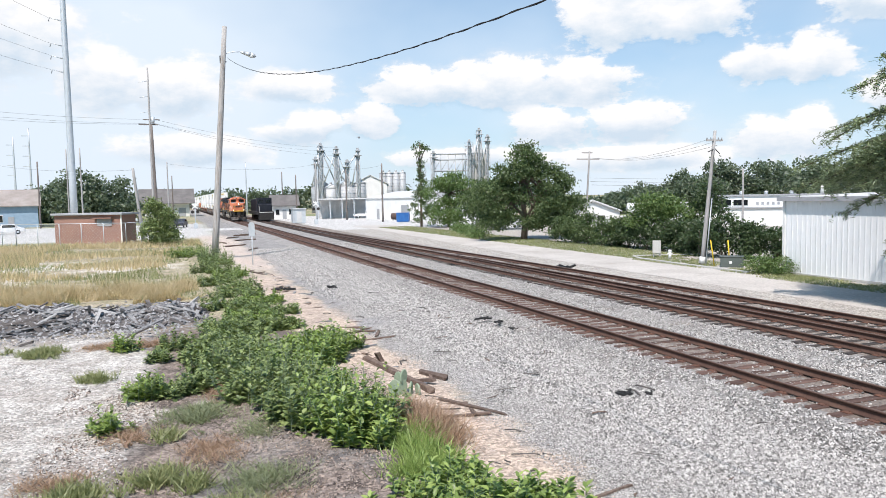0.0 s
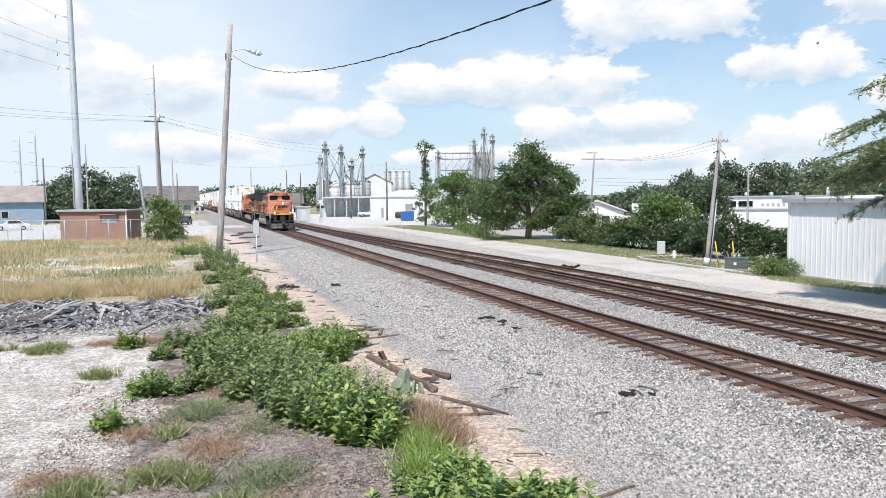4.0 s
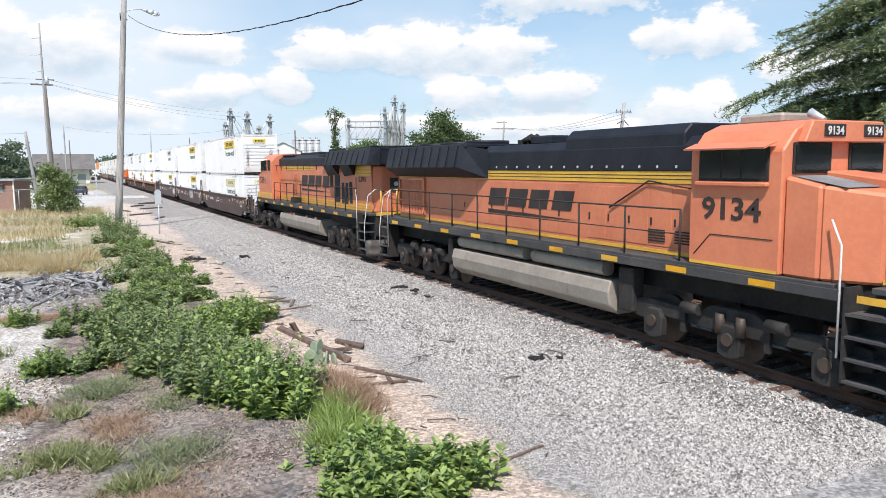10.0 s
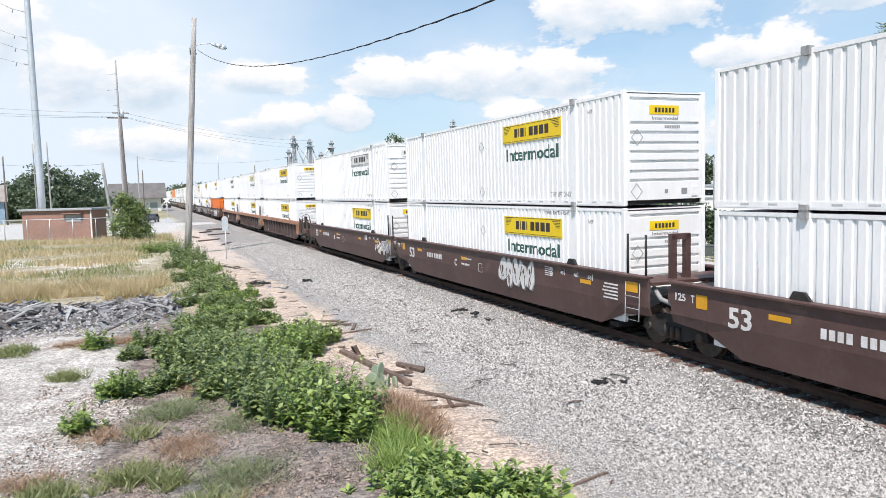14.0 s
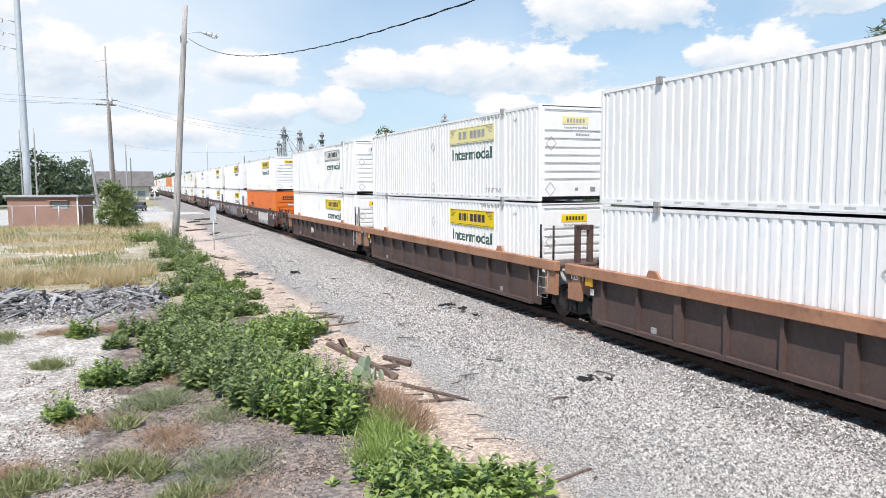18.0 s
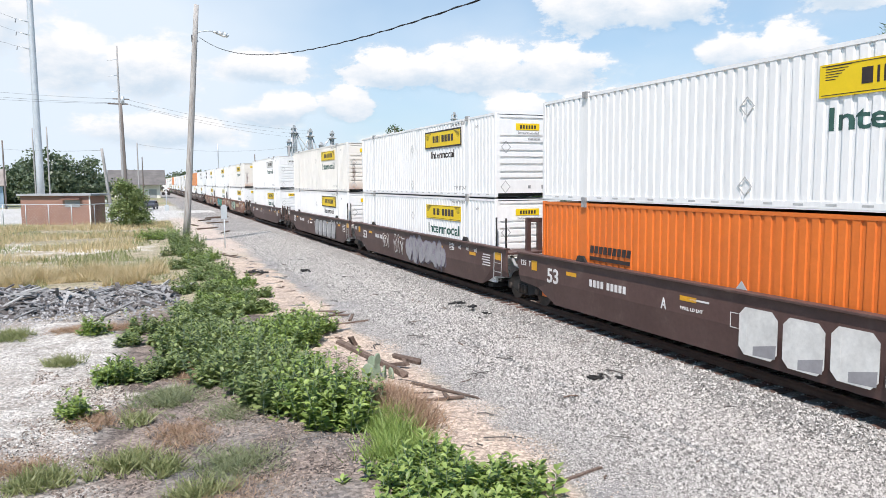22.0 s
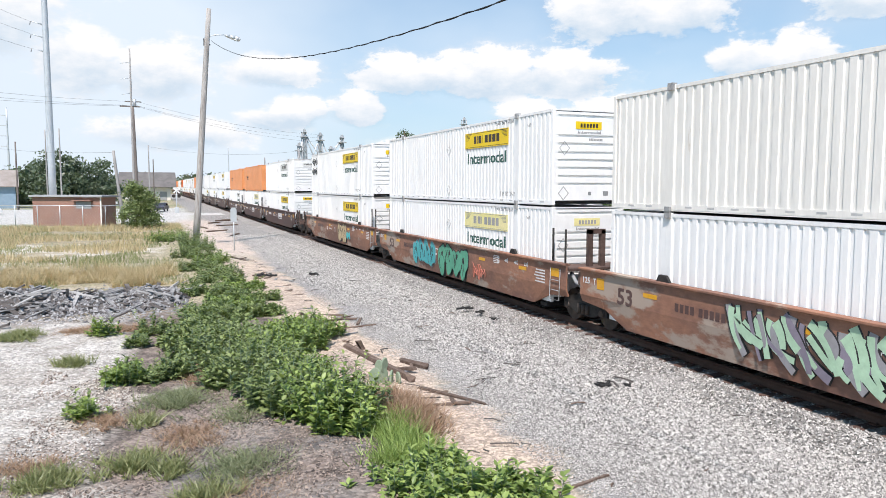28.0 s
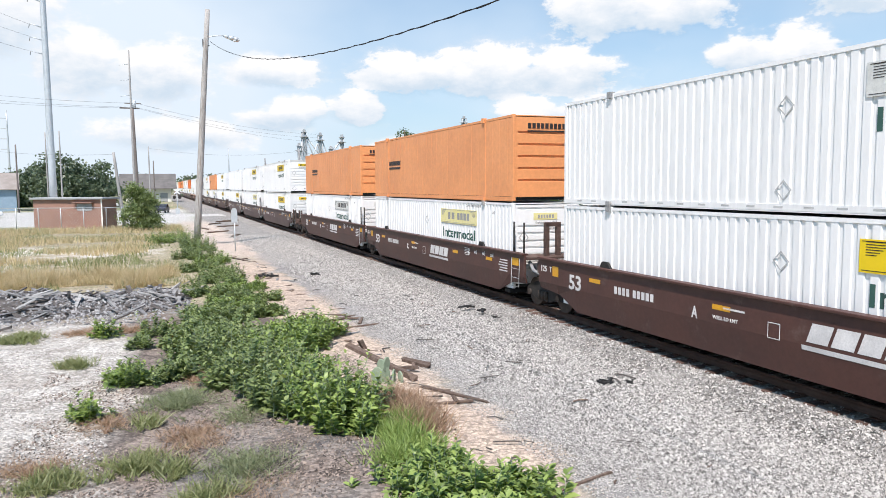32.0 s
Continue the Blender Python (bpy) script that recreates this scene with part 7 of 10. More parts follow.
def make_second_loco():
    L, dk = 22.05, 1.92
    r = thing("locomotive", "orange and black diesel locomotive running with its cab behind", "locomotive", "locomotives of the train")
    common_frame(r, L, dk, (7.2, 14.9), (4.1, 18.1), (-2.0, 0, 2.0))
    platform_end(r, 0.55, 1.55, dk, False)
    platform_end(r, L - 0.55, L - 1.45, dk, False)
    n = Build()
    f, k = 1.0, 1.42
    n.hexa([(-f, 1.35, dk), (f, 1.35, dk), (k, 2.0, dk), (-k, 2.0, dk), (-f, 1.42, 3.25), (f, 1.42, 3.25), (k, 2.0, 3.45), (-k, 2.0, 3.45)])
    n.hexa([(-k, 2.0, dk), (k, 2.0, dk), (k, 3.15, dk), (-k, 3.15, dk), (-k, 2.0, 3.45), (k, 2.0, 3.45), (k, 3.15, 3.72), (-k, 3.15, 3.72)])
    part("nose", n, M["orange"], r, bevel=0.05)
    co = [(-1.50, dk), (1.50, dk), (1.50, 4.18), (1.15, 4.58), (0.7, 4.70), (-0.7, 4.70), (-1.15, 4.58), (-1.50, 4.18)]
    cab = part("cab", Build().prism(co, "y", 2.95, 5.75), M["orange"], r, bevel=0.03)
    for sx in (-1, 1):
        fr = part("side_window", Build().box(*sorted((sx * 1.495, sx * 1.52)), 3.1, 4.55, 3.68, 4.32), M["underframe"], cab, bevel=0.01)
        for y0, y1 in ((3.15, 3.5), (3.55, 4.05), (4.1, 4.5)):
            part("pane", Build().box(*sorted((sx * 1.518, sx * 1.526)), y0, y1, 3.73, 4.28), M["glass"], fr)
        f2 = part("side_window", Build().box(*sorted((sx * 1.495, sx * 1.515)), 4.85, 5.45, 3.68, 4.32), M["underframe"], cab, bevel=0.01)
        part("pane", Build().box(*sorted((sx * 1.513, sx * 1.521)), 4.9, 5.4, 3.73, 4.28), M["glass"], f2)
        part("sunshade", Build().hexa([(sx * 1.45, 2.95, 4.36), (sx * 1.76, 2.95, 4.28), (sx * 1.76, 4.6, 4.28), (sx * 1.45, 4.6, 4.36), (sx * 1.45, 2.95, 4.39), (sx * 1.77, 2.95, 4.31), (sx * 1.77, 4.6, 4.31), (sx * 1.45, 4.6, 4.39)]), M["cream"], cab)
        part("low_band", Build().box(*sorted((sx * 1.502, sx * 1.508)), 2.0, 5.7, dk + 0.06, dk + 0.40), M["loco_yellow"], cab)
        for z in (dk + 0.15, dk + 0.26):
            part("band_line", Build().box(*sorted((sx * 1.507, sx * 1.512)), 2.0, 5.7, z, z + 0.035), M["orange"], cab)
        part("low_band", Build().box(*sorted((sx * 0.97, sx * 0.978)), 5.8, 20.9, dk + 0.02, dk + 0.34), M["loco_yellow"], r)
    part("road_number", word_mesh("5791", 0.42, 1.36, M["ink"]), None, cab, "dark painted number", at=pose(1.506, 2.75, 2.88, 0, 0, 180))
    h = part("hood", Build().box(-0.97, 0.97, 5.75, 20.95, dk, 3.74), M["orange"], r, bevel=0.02)
    for sx in (-1, 1):
        part("yellow_band", Build().box(*sorted((sx * 0.971, sx * 0.982)), 6.6, 12.6, 3.74 - 0.02, 3.97), M["loco_yellow"], h)
        part("yellow_band", Build().box(*sorted((sx * 0.971, sx * 0.982)), 19.0, 20.9, 3.50, 3.90), M["loco_yellow"], h)
        rails = Build().tube((sx * 1.3, 5.9, 3.98), (sx * 1.3, 14.6, 3.98), 0.016, n=5)
        for j in range(8):
            rails.tube((sx * 1.3, 6.2 + j * 1.15, 3.72), (sx * 1.3, 6.2 + j * 1.15, 3.98), 0.014, n=5)
        part("grab_rail", rails, M["underframe"], h)
        for j in range(6):
            d = part("hood_door", Build().box(*sorted((sx * 0.968, sx * 0.980)), 6.3 + j * 0.62, 6.3 + j * 0.62 + 0.58, 2.3, 3.6), M["orange"], h, bevel=0.006)
        for y0, y1, z0, z1 in ((15.4, 15.85, 2.9, 3.5), (16.1, 16.85, 2.2, 3.5), (17.1, 17.45, 2.15, 3.15), (17.65, 18.0, 2.15, 3.15), (18.15, 18.55, 2.2, 3.2)):
            part("intake_opening", Build().box(*sorted((sx * 0.968, sx * 0.982)), y0, y1, z0, z1), M["dark_open"], h, "dark louvred opening")
        ld = Build()
        for y in (9.0, 9.45):
            ld.tube((sx * 1.02, y, 2.3), (sx * 1.02, y, 3.6), 0.02, n=5)
        for j in range(5):
            ld.tube((sx * 1.02, 9.0, 2.4 + j * 0.27), (sx * 1.02, 9.45, 2.4 + j * 0.27), 0.018, n=5)
        part("ladder", ld, M["orange"], h)
        part("toolbox", Build().box(*sorted((sx * 1.1, sx * 1.5)), 9.9, 10.5, dk, dk + 0.3), M["underframe"], r, bevel=0.02)
        for j, y in enumerate((9.6, 10.2, 12.6, 14.2)):
            part("filler_cap", Build().tube((sx * 1.42, y - 0.06, 1.28), (sx * 1.42, y + 0.06, 1.28), 0.05, n=8), M["g_rose"], r)
    part("hood_roof", Build().prism([(-1.0, 3.95), (1.0, 3.95), (1.0, 4.35), (0.75, 4.55), (-0.75, 4.55), (-1.0, 4.35)], "y", 5.75, 20.95), M["loco_black"], h, "black roof", bevel=0.02)
    part("band_fill", Build().box(-0.965, 0.965, 5.8, 20.9, 3.74, 3.95), M["orange"], h)
    for sx in (-1, 1):
        x1, x2 = sx * 0.98, sx * 1.56
        wing = Build().hexa([(x1, 14.8, 3.95), (x2, 16.3, 3.98), (x2, 21.9, 3.98), (x1, 22.0, 3.95), (x1, 14.6, 4.45), (x2 * 0.86, 16.1, 4.62), (x2 * 0.86, 21.9, 4.70), (x1, 22.0, 4.66)])
        w = part("radiator_wing", wing, M["loco_black"], h, "black overhanging radiator wing")
        for ya, yb in ((15.2, 16.7), (17.6, 18.9)):
            part("wing_brace", Build().hexa([(x1, ya, 3.45), (sx * 1.02, ya, 3.45), (sx * 1.02, yb, 3.52), (x1, yb, 3.52), (x1, ya - 0.1, 3.94), (x2 * 0.9, ya + 0.4, 3.975), (x2 * 0.9, yb + 0.3, 3.975), (x1, yb + 0.2, 3.94)]), M["loco_black"], h)
        for j in range(8):
            y = 16.5 + j * 0.68
            part("wing_rib", Build().hexa([(x2, y, 4.0), (x2 + sx * 0.025, y, 4.0), (x2 + sx * 0.025, y + 0.05, 4.0), (x2, y + 0.05, 4.0), (x2 * 0.88, y, 4.58), (x2 * 0.88 + sx * 0.025, y, 4.58), (x2 * 0.88 + sx * 0.025, y + 0.05, 4.58), (x2 * 0.88, y + 0.05, 4.58)]), M["loco_black"], w)
        for z in (3.80, 3.89):
            part("band_line", Build().box(*sorted((sx * 0.982, sx * 0.986)), 6.6, 12.6, z, z + 0.016), M["ink"], h)
        for z in (dk + 0.11, dk + 0.22):
            part("band_line", Build().box(*sorted((sx * 0.978, sx * 0.982)), 5.8, 20.9, z, z + 0.03), M["orange"], h)
        for z in (3.60, 3.74):
            part("band_line", Build().box(*sorted((sx * 0.982, sx * 0.986)), 19.0, 20.9, z, z + 0.02), M["ink"], h)
        for j in range(9):
            y = 10.2 + j * 0.60
            part("hood_door", Build().box(*sorted((sx * 0.968, sx * 0.977)), y, y + 0.56, 2.25, 3.66), M["orange"], h, bevel=0.005)
        part("handle_bar", Build().tube((sx * 1.03, 19.2, 2.3), (sx * 1.03, 19.2, 3.4), 0.018, n=5), M["underframe"], h)
    part("wing_end", Build().hexa([(-0.97, 20.96, 3.95), (0.97, 20.96, 3.95), (0.97, 21.88, 4.0), (-0.97, 21.88, 4.0), (-0.97, 20.96, 4.58), (0.97, 20.96, 4.58), (0.97, 21.88, 4.62), (-0.97, 21.88, 4.62)]), M["loco_black"], h, bevel=0.02)
    part("radiator_deck", Build().hexa([(-1.32, 14.7, 4.40), (1.32, 14.7, 4.40), (1.32, 21.9, 4.60), (-1.32, 21.9, 4.60), (-1.32, 14.7, 4.48), (1.32, 14.7, 4.48), (1.32, 21.9, 4.76), (-1.32, 21.9, 4.76)]), M["loco_black"], h)
    part("roof_screen", Build().box(-0.9, 0.9, 6.2, 8.6, 4.5, 4.62).box(-0.7, 0.7, 9.5, 12.8, 4.5, 4.68), M["loco_black"], h, bevel=0.03)
    part("exhaust_stack", Build().box(-0.35, 0.35, 13.4, 14.2, 4.5, 4.80), M["loco_black"], h, bevel=0.03)
    part("horn_cluster", Build().tube((0.3, 14.6, 4.62), (0.3, 15.1, 4.72), 0.06, 0.11, n=8).tube((0.1, 14.6, 4.62), (0.1, 15.1, 4.72), 0.06, 0.11, n=8).box(0, 0.4, 14.5, 14.7, 4.48, 4.66), M["underframe"], h)
    loco_wordmark(r, 10.4, 15.4, 2.85, 0.60, 0.982, 1)
    part("hood_end", Build().hexa([(-0.95, 20.95, dk), (0.95, 20.95, dk), (0.62, 21.25, dk), (-0.62, 21.25, dk), (-0.95, 20.95, 3.94), (0.95, 20.95, 3.94), (0.62, 21.25, 3.94), (-0.62, 21.25, 3.94)]), M["orange"], h, bevel=0.05)
    rl = part("rear_light_housing", Build().box(-0.25, 0.25, 21.25, 21.33, 2.9, 3.4), M["underframe"], h)
    part("rear_light", Build().tube((0, 21.33, 3.15), (0, 21.35, 3.15), 0.1, n=12), M["galv"], rl)
    part("end_number", word_mesh("5791", 0.24, 0.85, M["ink"]), None, h, at=pose(0.985, 19.4, 3.22, 0, 0, 180))
    side_rails(r, 6.2, 20.4, dk, 11)
    return r


def fold_marks():
    """Painted marks on the wagons' plain sides bend with the sheet below its fold."""
    done = set()
    for ob in list(scene.objects):
        if ob.type != "MESH" or not ob.parent or "wagon" not in ob.parent.name or ob.data.name in done or not len(ob.data.vertices):
            continue
        co = [(ob.matrix_basis @ v.co) for v in ob.data.vertices]
        if min(c.x for c in co) < -SX - 0.05 or max(c.x for c in co) > -SX + 0.002 or min(c.z for c in co) > FOLD_Z:
            continue
        done.add(ob.data.name)
        m = ob.matrix_basis.copy()
        bm = bmesh.new()
        bm.from_mesh(ob.data)
        bm.transform(m)
        bmesh.ops.bisect_plane(bm, geom=bm.verts[:] + bm.edges[:] + bm.faces[:], plane_co=(0, 0, FOLD_Z), plane_no=(0, 0, 1), dist=1e-5)
        for v in bm.verts:
            v.co.x += max(0.0, FOLD_Z - v.co.z) * FOLD_IN / (FOLD_Z - ZB)
        bm.transform(m.inverted())
        bm.to_mesh(ob.data)
        bm.free()


fold_marks()
on_train(make_lead_loco(), -140.6)
on_train(make_second_loco(), -94.9, 0.0, 180.0)


def motions():
    """The whole train rolls along the first track."""
    for ob, a, z, turn in MOVING:
        walk(ob, [(t, pose(T1, a - run(t), z, 0, 0, turn)) for t in ROWS])
    bird_motion()

# ---- plants ----
def leaf_quads(rng, pts, size, up=0.3, aspect=0.55):
    """Rhombic leaves with a folded midrib at random turns: vertices and faces."""
    n = len(pts)
    nrm = rng.normal(size=(n, 3)) + np.array([0, 0, up])
    nrm /= np.linalg.norm(nrm, axis=1)[:, None]
    a = np.cross(nrm, rng.normal(size=(n, 3)))
    a /= np.linalg.norm(a, axis=1)[:, None] + 1e-9
    b = np.cross(nrm, a)
    s = (np.asarray(size) * rng.uniform(0.6, 1.3, n))[:, None]
    w = s * aspect * 0.5
    p = np.asarray(pts)
    v = np.stack([p - a * s * 0.5, p + b * w + nrm * s * 0.06, p + a * s * 0.5, p - b * w + nrm * s * 0.06], 1)
    return v.reshape(-1, 3), (np.arange(n)[:, None] * 4 + np.arange(4)[None]).reshape(-1, 4)


def crown_points(rng, lobes, n_clumps, n_leaves, spread):
    """Clumps on the lobes' outer shells, leaves strewn about each clump; lobes are (x, y, z, rx, ry, rz)."""
    w = np.array([l[3] * l[4] for l in lobes])
    which = rng.choice(len(lobes), n_clumps, p=w / w.sum())
    d = rng.normal(size=(n_clumps, 3))
    d /= np.linalg.norm(d, axis=1)[:, None]
    r = rng.uniform(0.45, 1.05, n_clumps)[:, None]
    L = np.array(lobes)[which]
    c = L[:, :3] + d * r * L[:, 3:6]
    per = rng.poisson(n_leaves / n_clumps, n_clumps)
    cs = np.repeat(c, per, axis=0)
    return cs + rng.normal(size=cs.shape) * np.array([spread, spread, spread * 0.6])


def trunk_build(b, base, top, r, limbs, rnd):
    """A tapered, slightly bent trunk with limbs to the given points."""
    p = Vector(base)
    q = Vector(top)
    pts = [p.lerp(q, t) + Vector((rnd.uniform(-1, 1), rnd.uniform(-1, 1), 0)) * (r * 0.8 if 0 < t < 1 else 0) for t in (0, 0.25, 0.5, 0.75, 1)]
    for i in range(4):
        b.tube(pts[i], pts[i + 1], r * (1 - 0.2 * i), r * (0.8 - 0.2 * i) + 0.01, n=9)
    for l in limbs:
        s = pts[rnd.choice((1, 2, 2, 3))]
        m = s.lerp(Vector(l), 0.5) + Vector((0, 0, 0.1 * (Vector(l) - s).length))
        b.tube(s, m, r * 0.45, r * 0.28, n=6)
        b.tube(m, l, r * 0.28, 0.02, n=6)
    return b


def tree(name, label, x, y, lobes, leaf, size, n_clumps, n_leaves, seed, trunk_r=0.25, spread=0.55, trunk_top=None, category="tree", group=""):
    rng, rnd = np.random.default_rng(seed), random.Random(seed)
    t = thing(name, label, category, group, at=pose(x, y, GZ))
    part("crown", raw_mesh("crown", *leaf_quads(rng, crown_points(rng, lobes, n_clumps, n_leaves, spread), size), leaf), None, t)
    if trunk_r:
        top = max(lobes, key=lambda l: l[2])
        limbs = [(l[0] + rnd.uniform(-0.3, 0.3) * l[3], l[1], l[2] + rnd.uniform(-0.2, 0.3) * l[5]) for l in lobes for _ in range(2)]
        part("trunk", trunk_build(Build(), (0, 0, -0.1), trunk_top or (top[0] * 0.5, top[1] * 0.5, top[2]), trunk_r, limbs, rnd), M["bark"], t)
    return t


# the round tree by the lane, its neighbours and the wooded edge
tree("shade_tree", "broad dark green tree with bare lower trunk beside the lane", 32.2, 63.6,
     [(-2.7, 0.8, 4.8, 2.1, 1.7, 1.5), (-3.6, 0.4, 3.2, 1.5, 1.3, 0.9), (2.6, -0.6, 5.4, 2.2, 1.8, 1.7), (3.6, -1.2, 3.5, 1.9, 1.5, 1.2), (-1.1, 0, 6.7, 1.9, 1.6, 1.2), (1.4, 0, 7.1, 1.7, 1.5, 1.2), (0.1, 0, 8.6, 1.3, 1.0, 0.9), (-0.5, 0.3, 4.4, 1.5, 1.5, 1.0), (1.2, -0.8, 3.0, 1.3, 1.2, 0.8), (-1.6, 0.5, 2.3, 1.0, 1.0, 0.6), (-3.4, 0.2, 1.7, 1.5, 1.2, 0.8), (3.4, -1.0, 1.9, 1.9, 1.4, 1.0), (4.8, -1.4, 3.0, 1.3, 1.1, 1.0), (0.9, -0.5, 1.8, 1.2, 1.1, 0.7)], M["leaf_tree"], 0.25, 230, 34000, 1, 0.34, 0.42)
tree("ivy_covered_pole", "old pole overgrown with dark ivy up to its top", 34.8, 102.3,
     [(0, 0, 2.6, 1.7, 1.6, 2.4), (0.2, 0, 5.6, 1.0, 0.9, 1.6), (-0.2, 0, 7.6, 0.75, 0.7, 1.3), (0.15, 0, 9.4, 0.55, 0.5, 1.0), (-0.9, 0, 11.9, 0.5, 0.4, 0.35), (0.95, 0, 11.6, 0.55, 0.4, 0.5), (0.2, 0, 12.4, 0.4, 0.4, 0.4), (-0.3, 0, 10.8, 0.4, 0.4, 0.5), (0.9, 0, 8.3, 0.4, 0.3, 0.4)], M["leaf_tree"], 0.26, 90, 3600, 2, 0.2, 0.26, (0, 0, 12.4), "overgrown pole")
tree("roadside_tree", "bushy bright green tree at the edge of the lane", 37.5, 98.0,
     [(-1.5, 0.8, 4.6, 2.9, 2.4, 2.4), (2.6, -1.2, 4.4, 2.8, 2.4, 2.3), (0.3, 0, 6.6, 2.4, 2.2, 1.4), (-0.5, -1.5, 1.8, 3.0, 2.0, 1.6), (4.2, -2.2, 2.4, 2.4, 2.0, 2.0), (5.6, -3.2, 4.6, 2.2, 2.0, 2.0)], M["leaf_lime"], 0.30, 230, 17000, 3, 0.25, 0.45)
tree("roadside_tree", "dense dark green tree beside a pale garage", 38.6, 84.0,
     [(-1.5, 0.8, 3.4, 2.8, 2.6, 2.6), (1.2, -0.6, 4.4, 2.6, 2.6, 2.2)], M["leaf_tree"], 0.32, 130, 7500, 4, 0.25, 0.55)
tree("roadside_tree", "round green tree behind the hedge", 35.2, 46.3,
     [(-0.9, 0.6, 2.6, 1.7, 1.6, 1.5), (1.0, -0.7, 2.7, 1.6, 1.6, 1.5), (0.0, 0, 3.4, 1.5, 1.5, 1.0)], M["leaf_lime"], 0.20, 120, 9000, 5, 0.16, 0.38)
tree("roadside_tree", "tall dark narrow tree beside a round one", 37.2, 43.6,
     [(0.2, 0, 2.4, 1.4, 1.4, 1.8), (0.3, 0, 4.2, 1.0, 1.0, 1.2)], M["leaf_dark"], 0.20, 80, 5000, 6, 0.14, 0.35)


def hedge(x0, y0, x1, y1, height, depth, seed, leaf, label, size=0.20, per_m=2700):
    rng = np.random.default_rng(seed)
    n = max(2, int(math.hypot(x1 - x0, y1 - y0) / 1.3))
    lobes = []
    for k in range(n):
        t = k / (n - 1)
        hh = height * rng.uniform(0.82, 1.1)
        lobes.append((x0 + (x1 - x0) * t, y0 + (y1 - y0) * t, hh * 0.5, 1.0, depth, hh * 0.55))
    h = thing("hedge", label, "hedge", at=pose(0, 0, GZ))
    part("leaves", raw_mesh("leaves", *leaf_quads(rng, crown_points(rng, lobes, n * 24, int(per_m * n), 0.28), size), leaf), None, h)
    st = Build()
    rnd = random.Random(seed)
    for l in lobes:
        for _ in range(3):
            st.tube((l[0] + rnd.uniform(-0.3, 0.3), l[1] + rnd.uniform(-0.3, 0.3), -0.05), (l[0] + rnd.uniform(-0.6, 0.6), l[1] + rnd.uniform(-0.6, 0.6), l[2] * 1.4), 0.04, 0.012, n=5)
    tagged(part("stem_bundle", st, M["bark"], h), kind="stuff")


hedge(33.6, 58.0, 33.9, 50.5, 2.6, 1.3, 11, M["leaf_tree"], "dense dark hedge along the verge")
hedge(34.0, 50.0, 34.5, 41.5, 2.3, 1.3, 12, M["leaf_dark"], "tall dark hedge below the round tree")
hedge(33.4, 39.6, 36.0, 33.4, 2.5, 1.2, 13, M["leaf_dark"], "green hedge before the long white building")
hedge(29.6, 68.5, 34.8, 88.0, 0.9, 0.9, 14, M["leaf_lime"], "low rank of weeds and shrubs along the lane", 0.22, 420)


def shrub(name, label, x, y, lobes, leaf, size, n_leaves, seed, spread=0.22, group=""):
    """A shrub or tall weed: stems from the ground and leaves about them."""
    rng, rnd = np.random.default_rng(seed), random.Random(seed)
    t = thing(name, label, "shrub", group, at=pose(x, y, GZ))
    pts = crown_points(rng, lobes, max(14, n_leaves // 26), n_leaves, spread)
    pts = pts[pts[:, 2] > 0.03]
    part("leaves", raw_mesh("leaves", *leaf_quads(rng, pts, size, 0.9, 0.5), leaf), None, t)
    st = Build()
    for l in lobes:
        for _ in range(5):
            st.tube((l[0] * 0.7 + rnd.uniform(-0.2, 0.2), l[1] * 0.7 + rnd.uniform(-0.2, 0.2), -0.05), (l[0] + rnd.uniform(-0.7, 0.7) * l[3], l[1] + rnd.uniform(-0.7, 0.7) * l[4], l[2] + 0.5 * l[5]), 0.018, 0.006, n=4)
    tagged(part("stem_bundle", st, M["bark"], t), kind="stuff")
    return t


shrub("shrub", "leafy green shrub beside the brown utility building", -1.3, 78.6, [(-0.2, 0, 1.5, 1.7, 1.4, 1.4), (0.4, 0, 2.9, 1.4, 1.2, 1.2), (-0.5, 0, 4.0, 0.8, 0.8, 0.7), (1.0, 0, 0.8, 1.2, 1.0, 0.8)], M["leaf_weed2"], 0.24, 9000, 21, 0.30)
shrub("shrub", "clipped green shrub against the white shed", 29.2, 29.4, [(-0.3, 0.3, 0.5, 0.9, 0.9, 0.6), (0.2, -0.6, 0.45, 0.9, 0.9, 0.5)], M["leaf_lime"], 0.11, 4500, 22, 0.14)

